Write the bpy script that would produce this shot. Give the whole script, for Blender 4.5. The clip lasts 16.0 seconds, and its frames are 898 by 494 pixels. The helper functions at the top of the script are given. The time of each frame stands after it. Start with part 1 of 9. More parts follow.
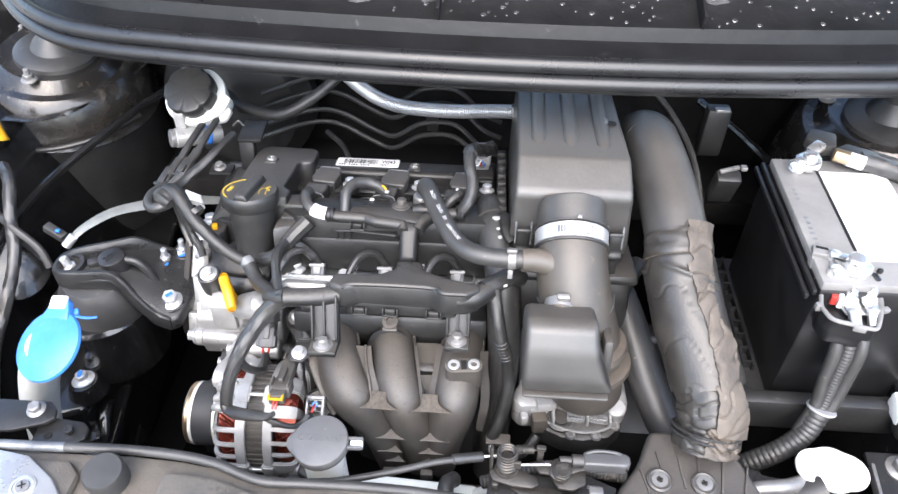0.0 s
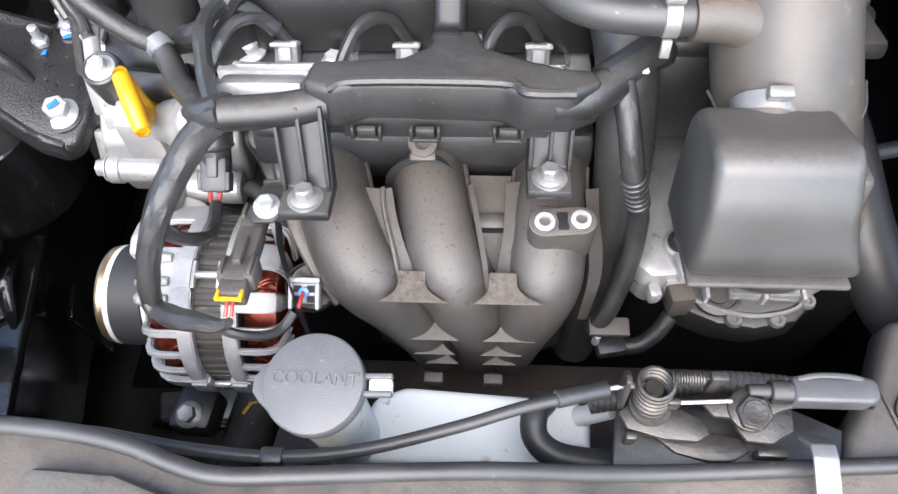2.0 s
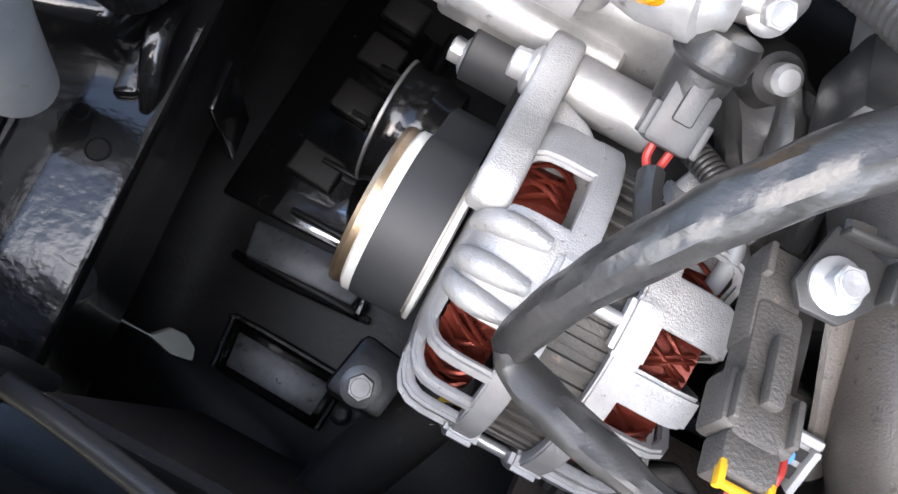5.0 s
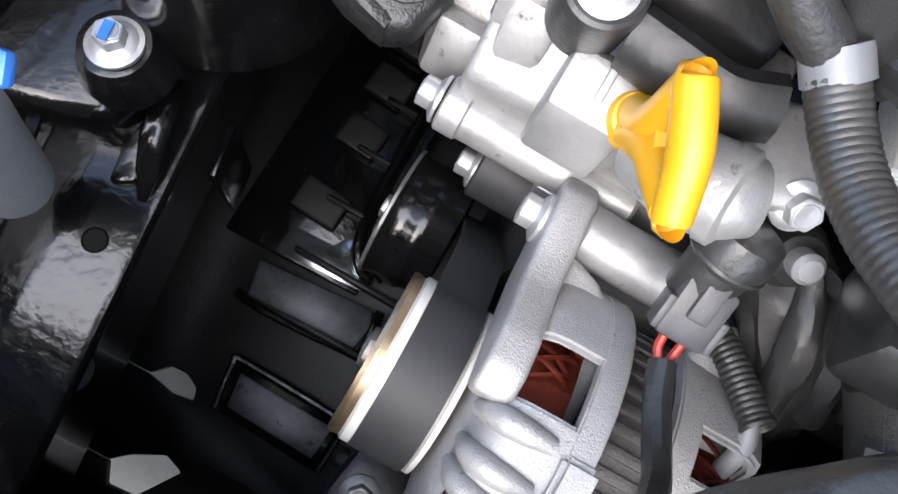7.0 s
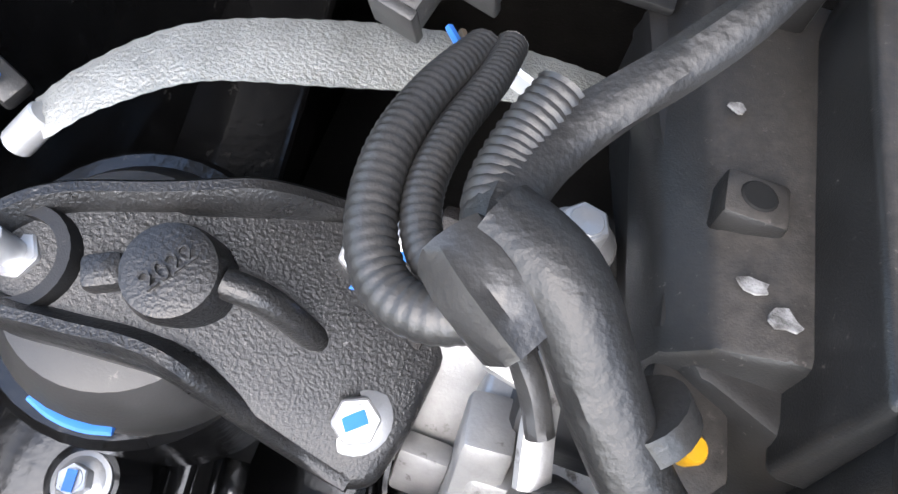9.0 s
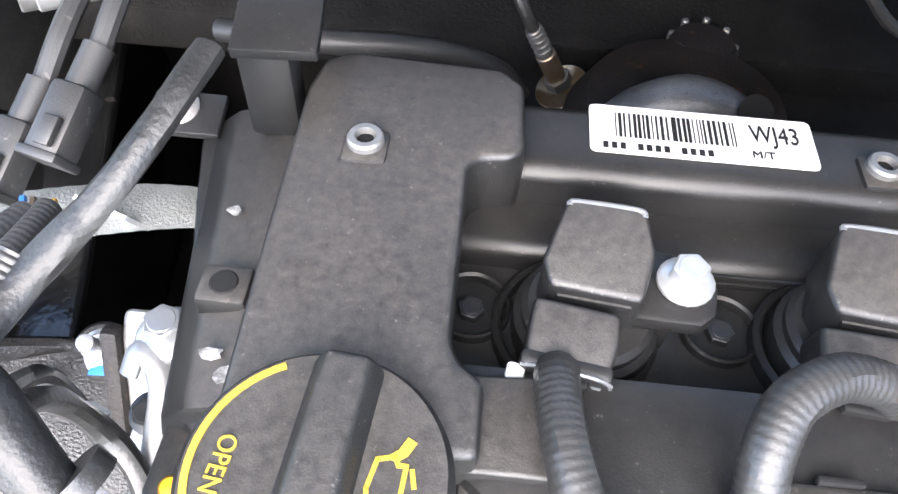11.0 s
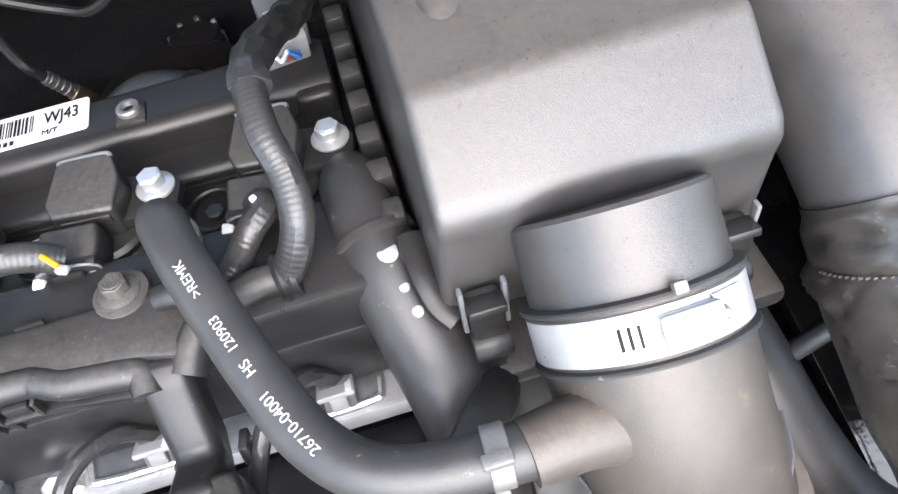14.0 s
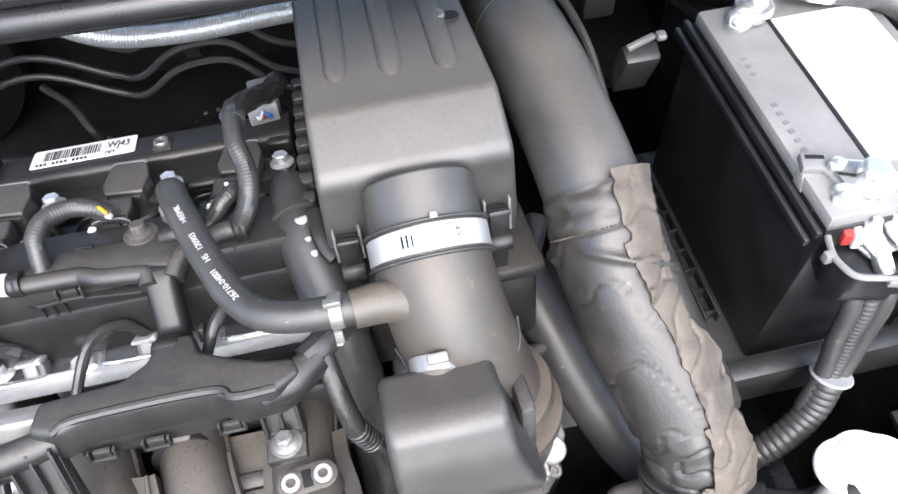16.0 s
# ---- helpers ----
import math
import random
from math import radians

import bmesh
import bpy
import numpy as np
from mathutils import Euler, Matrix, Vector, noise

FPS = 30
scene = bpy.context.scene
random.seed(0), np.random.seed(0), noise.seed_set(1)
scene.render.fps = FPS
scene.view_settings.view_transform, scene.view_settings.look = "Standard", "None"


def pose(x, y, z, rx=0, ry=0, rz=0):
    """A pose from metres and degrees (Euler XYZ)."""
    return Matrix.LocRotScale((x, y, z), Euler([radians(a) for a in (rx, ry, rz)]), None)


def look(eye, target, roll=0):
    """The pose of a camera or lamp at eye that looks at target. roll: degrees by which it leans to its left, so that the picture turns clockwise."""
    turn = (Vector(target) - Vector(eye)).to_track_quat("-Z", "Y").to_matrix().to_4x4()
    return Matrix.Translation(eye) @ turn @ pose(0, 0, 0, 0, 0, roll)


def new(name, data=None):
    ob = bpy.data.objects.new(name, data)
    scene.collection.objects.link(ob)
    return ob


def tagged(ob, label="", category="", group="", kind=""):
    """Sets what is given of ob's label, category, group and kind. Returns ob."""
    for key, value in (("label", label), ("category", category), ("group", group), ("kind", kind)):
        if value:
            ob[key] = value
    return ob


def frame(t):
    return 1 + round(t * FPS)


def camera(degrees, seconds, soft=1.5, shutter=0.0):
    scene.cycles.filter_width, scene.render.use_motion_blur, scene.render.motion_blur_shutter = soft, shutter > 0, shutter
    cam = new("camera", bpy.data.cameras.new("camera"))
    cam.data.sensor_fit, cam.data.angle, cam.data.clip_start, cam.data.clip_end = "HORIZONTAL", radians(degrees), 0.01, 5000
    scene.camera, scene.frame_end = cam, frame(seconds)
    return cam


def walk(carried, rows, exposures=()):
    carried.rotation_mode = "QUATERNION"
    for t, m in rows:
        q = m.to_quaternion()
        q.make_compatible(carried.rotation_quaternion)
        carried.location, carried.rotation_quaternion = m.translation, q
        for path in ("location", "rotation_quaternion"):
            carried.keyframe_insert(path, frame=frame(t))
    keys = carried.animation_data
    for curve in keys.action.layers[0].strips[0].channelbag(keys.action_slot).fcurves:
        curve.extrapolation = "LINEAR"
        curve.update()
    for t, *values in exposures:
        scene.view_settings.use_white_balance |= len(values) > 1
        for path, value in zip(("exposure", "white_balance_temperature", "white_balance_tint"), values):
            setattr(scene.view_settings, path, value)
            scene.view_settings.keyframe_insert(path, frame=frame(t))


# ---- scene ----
cam = camera(62.7, 16.0)
PATH = [
    (0, (0.0779, 0.1051, 1.4050), (-0.0081, 1.5589, 0.0343), 0.57),
    (0.5, (0.0571, 0.1648, 1.3502), (-0.0336, 1.5759, -0.0641), 0.80),
    (1, (-0.0030, 0.2521, 1.2787), (-0.0583, 1.5402, -0.2502), 1.52),
    (1.5, (0.0001, 0.3183, 1.2171), (-0.0229, 1.4599, -0.4250), 1.22),
    (2, (0.0202, 0.3604, 1.1551), (-0.0695, 1.3245, -0.5949), -3.41),
    (2.5, (-0.0149, 0.4096, 1.0823), (-0.1254, 1.2561, -0.7263), -5.01),
    (3, (-0.0413, 0.4270, 1.0502), (-0.0807, 1.1632, -0.8090), 0.83),
    (3.5, (-0.0816, 0.4444, 1.0303), (-0.0592, 1.1302, -0.8483), 12.15),
    (4, (-0.1249, 0.4619, 1.0124), (-0.0706, 1.1351, -0.8701), 21.38),
    (4.5, (-0.1833, 0.4755, 0.9831), (-0.1382, 1.1116, -0.9125), 28.81),
    (4.7, (-0.2026, 0.4850, 0.9645), (-0.1867, 1.0860, -0.9430), 29.19),
    (6.8, (-0.2428, 0.5542, 0.9524), (-0.1814, 1.0207, -0.9915), 37.18),
    (7, (-0.2516, 0.5644, 0.9667), (-0.1952, 1.0346, -0.9764), 36.41),
    (7.5, (-0.2772, 0.6012, 0.9872), (-0.2538, 1.0941, -0.9510), 31.59),
    (8, (-0.2942, 0.6473, 0.9867), (-0.3227, 1.1691, -0.9438), 23.16),
    (8.2, (-0.2972, 0.6583, 0.9868), (-0.3355, 1.2191, -0.9326), 20.85),
    (10.3, (-0.2165, 0.7265, 1.0342), (-0.3308, 1.4679, -0.8198), 2.63),
    (10.5, (-0.1964, 0.7252, 1.0420), (-0.2925, 1.4875, -0.8045), 2.18),
    (11, (-0.1522, 0.7135, 1.0584), (-0.2101, 1.5092, -0.7756), 1.59),
    (11.5, (-0.1040, 0.7052, 1.0664), (-0.1329, 1.5124, -0.7632), 1.08),
    (12, (-0.0688, 0.6983, 1.0805), (-0.0926, 1.5166, -0.7443), -0.43),
    (12.5, (-0.0278, 0.6794, 1.0814), (-0.0377, 1.4870, -0.7483), -3.19),
    (13, (0.0183, 0.6620, 1.0892), (0.0423, 1.4460, -0.7506), -5.50),
    (13.5, (0.0575, 0.6372, 1.1047), (0.1315, 1.4094, -0.7388), -6.75),
    (14, (0.0990, 0.6077, 1.1356), (0.2250, 1.3922, -0.6998), -7.99),
    (14.5, (0.1200, 0.5713, 1.2055), (0.3313, 1.5103, -0.5477), -6.03),
    (15, (0.1236, 0.5338, 1.2487), (0.3789, 1.5773, -0.4383), -4.71),
    (15.5, (0.1380, 0.4876, 1.2724), (0.3717, 1.5787, -0.3874), -3.45),
    (16, (0.1428, 0.4152, 1.2582), (0.3196, 1.5367, -0.3883), -4.06),
]
walk(cam, [(t, look(eye, target, roll)) for t, eye, target, roll in PATH],
     exposures=[(0, 2.55), (1.5, 2.62), (3.5, 2.48), (4.7, 2.6), (7, 2.28), (8.2, 2.15), (10.3, 3.2), (12.5, 3.4), (13.5, 3.28), (14.5, 2.44), (16, 2.58)])

# ---- light ----
world = bpy.data.worlds.new("overcast_sky")
scene.world = world
world.use_nodes = True
wn = world.node_tree
sky = wn.nodes.new("ShaderNodeTexSky")
sky.sky_type = "NISHITA"
sky.sun_disc = False
sky.sun_elevation, sky.sun_rotation = radians(50), radians(188)
sky.dust_density, sky.air_density = 2.0, 1.0
wn.links.new(sky.outputs[0], wn.nodes["Background"].inputs[0])
wn.nodes["Background"].inputs[1].default_value = 0.13
sun = new("sun", bpy.data.lights.new("sun", "SUN"))
sun.data.energy, sun.data.angle, sun.data.color = 1.45, radians(80), (1.0, 0.966, 0.962)
sun.matrix_world = look((0.25, -1.6, 3.6), (0, 0.7, 0.8))


# ---- materials ----
def material(name, a, b, rough=0.5, metal=0.0, scale=30.0, grain=900.0, bump=0.12, spots=None, spot_amount=0.0,
             spot_scale=120.0, coat=0.0, rough_var=0.12, spec=0.5, dust=None, dust_amount=0.7):
    """Two tones in large patches, fine grain relief, and specks of dirt."""
    m = bpy.data.materials.new(name)
    m.use_nodes = True
    t = m.node_tree
    n, l = t.nodes, t.links
    bsdf = n["Principled BSDF"]
    co = n.new("ShaderNodeTexCoord")
    big = n.new("ShaderNodeTexNoise")
    big.inputs["Scale"].default_value, big.inputs["Detail"].default_value = scale, 5
    big.inputs["Roughness"].default_value = 0.65
    l.new(co.outputs["Object"], big.inputs["Vector"])
    ramp = n.new("ShaderNodeMapRange")
    ramp.inputs[1].default_value, ramp.inputs[2].default_value = 0.32, 0.68
    l.new(big.outputs[0], ramp.inputs[0])
    mix = n.new("ShaderNodeMix")
    mix.data_type = "RGBA"
    mix.inputs[6].default_value, mix.inputs[7].default_value = (*a, 1), (*b, 1)
    l.new(ramp.outputs[0], mix.inputs[0])
    colour, dusty = mix.outputs[2], None
    if dust:
        # dust on level faces, streaked and patchy; part of it paints in top light
        geo, sep = n.new("ShaderNodeNewGeometry"), n.new("ShaderNodeSeparateXYZ")
        l.new(geo.outputs["Normal"], sep.inputs[0])
        lev = n.new("ShaderNodeMapRange")
        lev.inputs[1].default_value, lev.inputs[2].default_value = 0.68, 0.97
        l.new(sep.outputs[2], lev.inputs[0])
        dn = n.new("ShaderNodeTexNoise")
        dn.inputs["Scale"].default_value, dn.inputs["Detail"].default_value = 300, 9
        dn.inputs["Roughness"].default_value = 0.75
        l.new(co.outputs["Object"], dn.inputs["Vector"])
        dr = n.new("ShaderNodeMapRange")
        dr.inputs[1].default_value, dr.inputs[2].default_value, dr.inputs[4].default_value = 0.24, 0.66, dust_amount
        l.new(dn.outputs[0], dr.inputs[0])
        mul = n.new("ShaderNodeMath")
        mul.operation = "MULTIPLY"
        l.new(lev.outputs[0], mul.inputs[0]), l.new(dr.outputs[0], mul.inputs[1])
        dusty = mul.outputs[0]
        m3 = n.new("ShaderNodeMix")
        m3.data_type = "RGBA"
        m3.inputs[7].default_value = (*dust, 1)
        l.new(mul.outputs[0], m3.inputs[0]), l.new(colour, m3.inputs[6])
        colour = m3.outputs[2]
    if spots:
        sn = n.new("ShaderNodeTexNoise")
        sn.inputs["Scale"].default_value, sn.inputs["Detail"].default_value = spot_scale, 6
        sn.inputs["Roughness"].default_value = 0.7
        l.new(co.outputs["Object"], sn.inputs["Vector"])
        sr = n.new("ShaderNodeMapRange")
        sr.inputs[1].default_value, sr.inputs[2].default_value = 0.66 - spot_amount * 0.3, 0.74 - spot_amount * 0.2
        l.new(sn.outputs[0], sr.inputs[0])
        m2 = n.new("ShaderNodeMix")
        m2.data_type = "RGBA"
        m2.inputs[7].default_value = (*spots, 1)
        l.new(sr.outputs[0], m2.inputs[0])
        l.new(colour, m2.inputs[6])
        colour = m2.outputs[2]
    l.new(colour, bsdf.inputs["Base Color"])
    rr = n.new("ShaderNodeMapRange")
    rr.inputs[3].default_value, rr.inputs[4].default_value = max(0.03, rough - rough_var), min(1, rough + rough_var)
    l.new(big.outputs[0], rr.inputs[0])
    if dusty:
        add = n.new("ShaderNodeMath")
        add.operation, add.use_clamp = "MULTIPLY_ADD", True
        add.inputs[1].default_value = 0.3
        l.new(dusty, add.inputs[0]), l.new(rr.outputs[0], add.inputs[2])
        l.new(add.outputs[0], bsdf.inputs["Roughness"])
    else:
        l.new(rr.outputs[0], bsdf.inputs["Roughness"])
    bsdf.inputs["Metallic"].default_value = metal
    bsdf.inputs["Specular IOR Level"].default_value = spec
    bsdf.inputs["Coat Weight"].default_value = coat
    fine = n.new("ShaderNodeTexNoise")
    fine.inputs["Scale"].default_value, fine.inputs["Detail"].default_value = grain, 3
    l.new(co.outputs["Object"], fine.inputs["Vector"])
    bp = n.new("ShaderNodeBump")
    bp.inputs["Strength"].default_value, bp.inputs["Distance"].default_value = bump, 0.001
    l.new(fine.outputs[0], bp.inputs["Height"])
    l.new(bp.outputs[0], bsdf.inputs["Normal"])
    return m


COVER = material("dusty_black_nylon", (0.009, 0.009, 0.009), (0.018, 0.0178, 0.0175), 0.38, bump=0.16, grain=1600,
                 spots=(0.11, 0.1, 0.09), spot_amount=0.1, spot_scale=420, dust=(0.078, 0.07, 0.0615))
# COVER with less dust and sheen, which also puts in shade at wells.
NYLON = material("satin_black_nylon", (0.009, 0.009, 0.0092), (0.017, 0.0168, 0.0165), 0.34, bump=0.12, grain=1500, spec=0.36, spots=(0.09, 0.083, 0.075), spot_amount=0.07,
                 spot_scale=420, dust=(0.045, 0.041, 0.037), dust_amount=0.3)
BOX = material("dusty_grey_polypropylene", (0.031, 0.0302, 0.0292), (0.05, 0.0482, 0.0458), 0.34, bump=0.18, grain=1900, spec=0.6,
               spots=(0.014, 0.0125, 0.011), spot_amount=0.16, spot_scale=430, scale=22, dust=(0.088, 0.0755, 0.063))
ELBOW = material("brown_dusted_rubber", (0.03, 0.0272, 0.0242), (0.06, 0.0515, 0.0425), 0.42, bump=0.15, grain=1500, scale=16, spots=(0.10, 0.078, 0.056), spot_amount=0.08, spot_scale=60,
                 dust=(0.115, 0.092, 0.07), dust_amount=0.65)
RUBBER = material("weathered_black_rubber", (0.024, 0.0236, 0.0232), (0.04, 0.0392, 0.0382), 0.44, bump=0.12, spots=(0.16, 0.15, 0.13),
                  spot_amount=0.06)
GLOSS = material("black_plastic_tape", (0.02, 0.0197, 0.0195), (0.036, 0.0352, 0.034), 0.33, bump=0.25, grain=500)
TAPE = material("dull_black_cloth_tape", (0.011, 0.0108, 0.0105), (0.022, 0.0215, 0.0208), 0.46, bump=0.45, grain=420)
CONDUIT = material("black_corrugated_conduit", (0.018, 0.018, 0.018), (0.032, 0.0316, 0.031), 0.34, bump=0.15, dust=(0.06, 0.055, 0.05), dust_amount=0.5)
PAINT = material("wet_black_body_paint", (0.005, 0.005, 0.0052), (0.011, 0.011, 0.0112), 0.17, bump=0.45, grain=110, coat=0.2, spec=0.5,
                 spots=(0.04, 0.038, 0.035), spot_amount=0.1, spot_scale=60)
TOWER = material("dusty_black_tower_paint", (0.007, 0.0068, 0.0065), (0.022, 0.0195, 0.017), 0.26, bump=0.4, grain=120, scale=18, coat=0.15,
                 spots=(0.075, 0.062, 0.05), spot_amount=0.22, spot_scale=38)
DARK = material("shaded_black_steel", (0.010, 0.010, 0.0103), (0.020, 0.0195, 0.0188), 0.42, bump=0.3, grain=200,
                spots=(0.06, 0.05, 0.042), spot_amount=0.08)
IRON = material("black_coated_cast_iron", (0.011, 0.011, 0.0113), (0.024, 0.0235, 0.023), 0.3, bump=0.5, grain=700,
                spots=(0.16, 0.155, 0.15), spot_amount=0.06, spot_scale=260)
ALU = material("cast_aluminium", (0.27, 0.268, 0.262), (0.42, 0.417, 0.41), 0.4, metal=0.5, bump=0.2, grain=700,
               spots=(0.1, 0.092, 0.083), spot_amount=0.16, spot_scale=90)
ROUGHALU = material("sand_cast_aluminium", (0.3, 0.298, 0.295), (0.44, 0.437, 0.432), 0.48, metal=0.4, bump=0.4, grain=1300,
                    spots=(0.16, 0.15, 0.14), spot_amount=0.15, spot_scale=300)
ZINC = material("zinc_plated_steel", (0.46, 0.47, 0.48), (0.6, 0.6, 0.6), 0.32, metal=0.65, bump=0.08)
DULLZINC = material("dull_zinc_steel", (0.18, 0.176, 0.17), (0.3, 0.293, 0.285), 0.42, metal=0.6, bump=0.2,
                    spots=(0.2, 0.16, 0.12), spot_amount=0.1)
STATOR = material("laminated_stator_steel", (0.04, 0.037, 0.034), (0.085, 0.078, 0.07), 0.55, metal=0.1, bump=0.4,
                  spots=(0.22, 0.15, 0.1), spot_amount=0.1)
COPPER = material("copper_winding", (0.08, 0.013, 0.008), (0.22, 0.042, 0.025), 0.3, metal=0.6, bump=0.2)
YELLOW = material("yellow_plastic", (0.5, 0.25, 0.008), (0.56, 0.3, 0.014), 0.35, bump=0.03, scale=15)
YELLOWPAINT = material("yellow_marking_paint", (0.48, 0.32, 0.03), (0.36, 0.24, 0.025), 0.6, bump=0.1)
BLUE = material("blue_plastic", (0.03, 0.15, 0.5), (0.05, 0.2, 0.58), 0.35, bump=0.05, spots=(0.25, 0.4, 0.7), spot_amount=0.1)
BLUEPAINT = material("blue_witness_paint", (0.02, 0.13, 0.5), (0.03, 0.18, 0.56), 0.5, bump=0.1)
WHITE = material("off_white_plastic", (0.55, 0.56, 0.54), (0.64, 0.65, 0.63), 0.45, bump=0.05, spots=(0.42, 0.36, 0.22),
                 spot_amount=0.05)
MILKY = material("milky_polyethylene", (0.76, 0.78, 0.74), (0.84, 0.85, 0.81), 0.45, bump=0.05, scale=14,
                 spots=(0.34, 0.27, 0.15), spot_amount=0.16, spot_scale=60)
PAPER = material("white_paper_label", (0.62, 0.62, 0.62), (0.66, 0.66, 0.66), 0.55, bump=0.02)
# Printing ink; on holes, slots and well floors it paints their shade.
BLACK = material("black_ink_and_hole_shade", (0.008, 0.008, 0.008), (0.014, 0.014, 0.014), 0.7, bump=0.0, spec=0.2)
SCUFF = material("pale_scuffed_plastic", (0.05, 0.048, 0.045), (0.4, 0.4, 0.4), 0.6, bump=0.4, scale=220)
WHITEINK = material("white_marking_ink", (0.3, 0.3, 0.3), (0.42, 0.42, 0.42), 0.6, bump=0.0)
GREYPLUG = material("grey_connector_plastic", (0.21, 0.215, 0.22), (0.29, 0.29, 0.295), 0.45, bump=0.05)
RED = material("red_wire", (0.3, 0.025, 0.02), (0.36, 0.04, 0.03), 0.4, bump=0.02)
CHROME = material("bright_tinned_metal", (0.62, 0.62, 0.62), (0.75, 0.75, 0.74), 0.24, metal=0.85, bump=0.1, spots=(0.4, 0.38, 0.35), spot_amount=0.1)
LATCH = material("greasy_dark_steel", (0.04, 0.036, 0.032), (0.09, 0.083, 0.074), 0.36, metal=0.6, bump=0.25, grain=500,
                 spots=(0.03, 0.025, 0.02), spot_amount=0.3, spot_scale=150)
FELT = material("black_sound_felt", (0.008, 0.0078, 0.0078), (0.016, 0.0155, 0.015), 0.85, bump=0.8, grain=350, spec=0.15,
                spots=(0.03, 0.027, 0.024), spot_amount=0.06)
FOIL = material("dusty_heat_sleeve", (0.018, 0.0168, 0.0155), (0.036, 0.033, 0.0295), 0.36, bump=0.2, grain=420, scale=40, dust=(0.06, 0.051, 0.042), dust_amount=0.3,
                spots=(0.1, 0.085, 0.07), spot_amount=0.12, spot_scale=110)
FLAP = material("dusty_sleeve_seam", (0.036, 0.029, 0.0225), (0.088, 0.071, 0.055), 0.6, bump=0.35, grain=300, scale=40,
                spots=(0.14, 0.12, 0.1), spot_amount=0.15, spot_scale=60)
BRAID = material("braided_tinned_copper", (0.2, 0.2, 0.183), (0.33, 0.33, 0.305), 0.45, metal=0.4, bump=0.9, grain=700)
BATT = material("battery_case_plastic", (0.006, 0.006, 0.0065), (0.012, 0.012, 0.0125), 0.35, bump=0.1)
LID = material("grey_battery_lid", (0.13, 0.127, 0.124), (0.18, 0.176, 0.17), 0.55, bump=0.2, spots=(0.13, 0.125, 0.12), spot_amount=0.1)
SEAL = material("ribbed_seal_rubber", (0.009, 0.0093, 0.01), (0.014, 0.0143, 0.0152), 0.3, bump=0.12)
COWL = material("wet_cowl_plastic", (0.005, 0.005, 0.0053), (0.009, 0.009, 0.0095), 0.42, bump=0.6, grain=90,
                spots=(0.05, 0.05, 0.05), spot_amount=0.04, spot_scale=50, spec=0.3)
SHIELD = material("muddy_splash_panel", (0.05, 0.047, 0.043), (0.155, 0.135, 0.112), 0.55, bump=0.35, scale=14, grain=500,
                  spots=(0.035, 0.034, 0.033), spot_amount=0.3, spot_scale=28)
SILVER = material("silver_body_paint", (0.42, 0.43, 0.45), (0.48, 0.49, 0.51), 0.3, metal=0.6, bump=0.03, coat=0.4)
CORE = material("rusty_brown_core", (0.035, 0.027, 0.023), (0.06, 0.045, 0.037), 0.7, bump=0.6, grain=400,
                spots=(0.2, 0.17, 0.15), spot_amount=0.06, spot_scale=90)
CONCRETE = material("rough_concrete_ground", (0.2, 0.195, 0.185), (0.3, 0.29, 0.275), 0.85, bump=0.8, grain=60, scale=6,
                    spots=(0.1, 0.095, 0.09), spot_amount=0.1, spot_scale=20)
GREYMETAL = material("dull_grey_metal", (0.1, 0.105, 0.11), (0.22, 0.225, 0.235), 0.38, metal=0.5, bump=0.3, spots=(0.05, 0.045, 0.04),
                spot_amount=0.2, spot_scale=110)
SLATE = material("slate_grey_plastic", (0.09, 0.095, 0.1), (0.13, 0.135, 0.14), 0.35, bump=0.1)
# Mirror metal for the sky reflection put onto the crossmember.
SKYGLINT = material("mirror_glint_metal", (0.55, 0.56, 0.58), (0.7, 0.7, 0.7), 0.14, metal=0.9, bump=0.15, grain=120)
SWITCH = material("dusty_grey_switch_plastic", (0.045, 0.045, 0.046), (0.07, 0.07, 0.0715), 0.4, bump=0.12)
BRASS = material("hot_stained_brass", (0.35, 0.25, 0.14), (0.5, 0.4, 0.3), 0.35, metal=0.9, bump=0.2)
MANIFOLD = material("speckled_moulded_nylon", (0.031, 0.0284, 0.0258), (0.054, 0.0485, 0.043), 0.42, bump=0.3, grain=1300, scale=26, spec=0.45,
                    spots=(0.012, 0.0105, 0.009), spot_amount=0.3, spot_scale=300, dust=(0.125, 0.108, 0.09), dust_amount=0.62)
GRIT = material("gritty_brown_dust_on_nylon", (0.046, 0.040, 0.034), (0.10, 0.083, 0.066), 0.65, bump=0.6, grain=900, scale=240, spec=0.3,
                spots=(0.022, 0.018, 0.014), spot_amount=0.35, spot_scale=420)
HEATSHIELD = material("rusty_heat_shield", (0.010, 0.0088, 0.008), (0.024, 0.0195, 0.017), 0.6, metal=0.2, bump=0.7,
                      spots=(0.13, 0.06, 0.03), spot_amount=0.2)

# ---- builders ----
# The engine leans back by fourteen degrees about the line of its coil bolts.
LEVEL = Matrix.Identity(4)
ENGINE = Matrix.Translation((0, 0.80, 0.85)) @ Matrix.Rotation(radians(-14), 4, "X") @ Matrix.Translation((0, -0.80, -0.85))


def thing(name, origin, label, category, group="", kind="", frame_m=LEVEL):
    ob = new(name)
    ob.empty_display_size = 0.02
    ob.location = frame_m @ Vector(origin)
    return tagged(ob, label, category, group, kind)


def origin_of(ob):
    p = Vector(ob.location)
    while ob.parent:
        ob = ob.parent
        p = p + ob.location
    return p


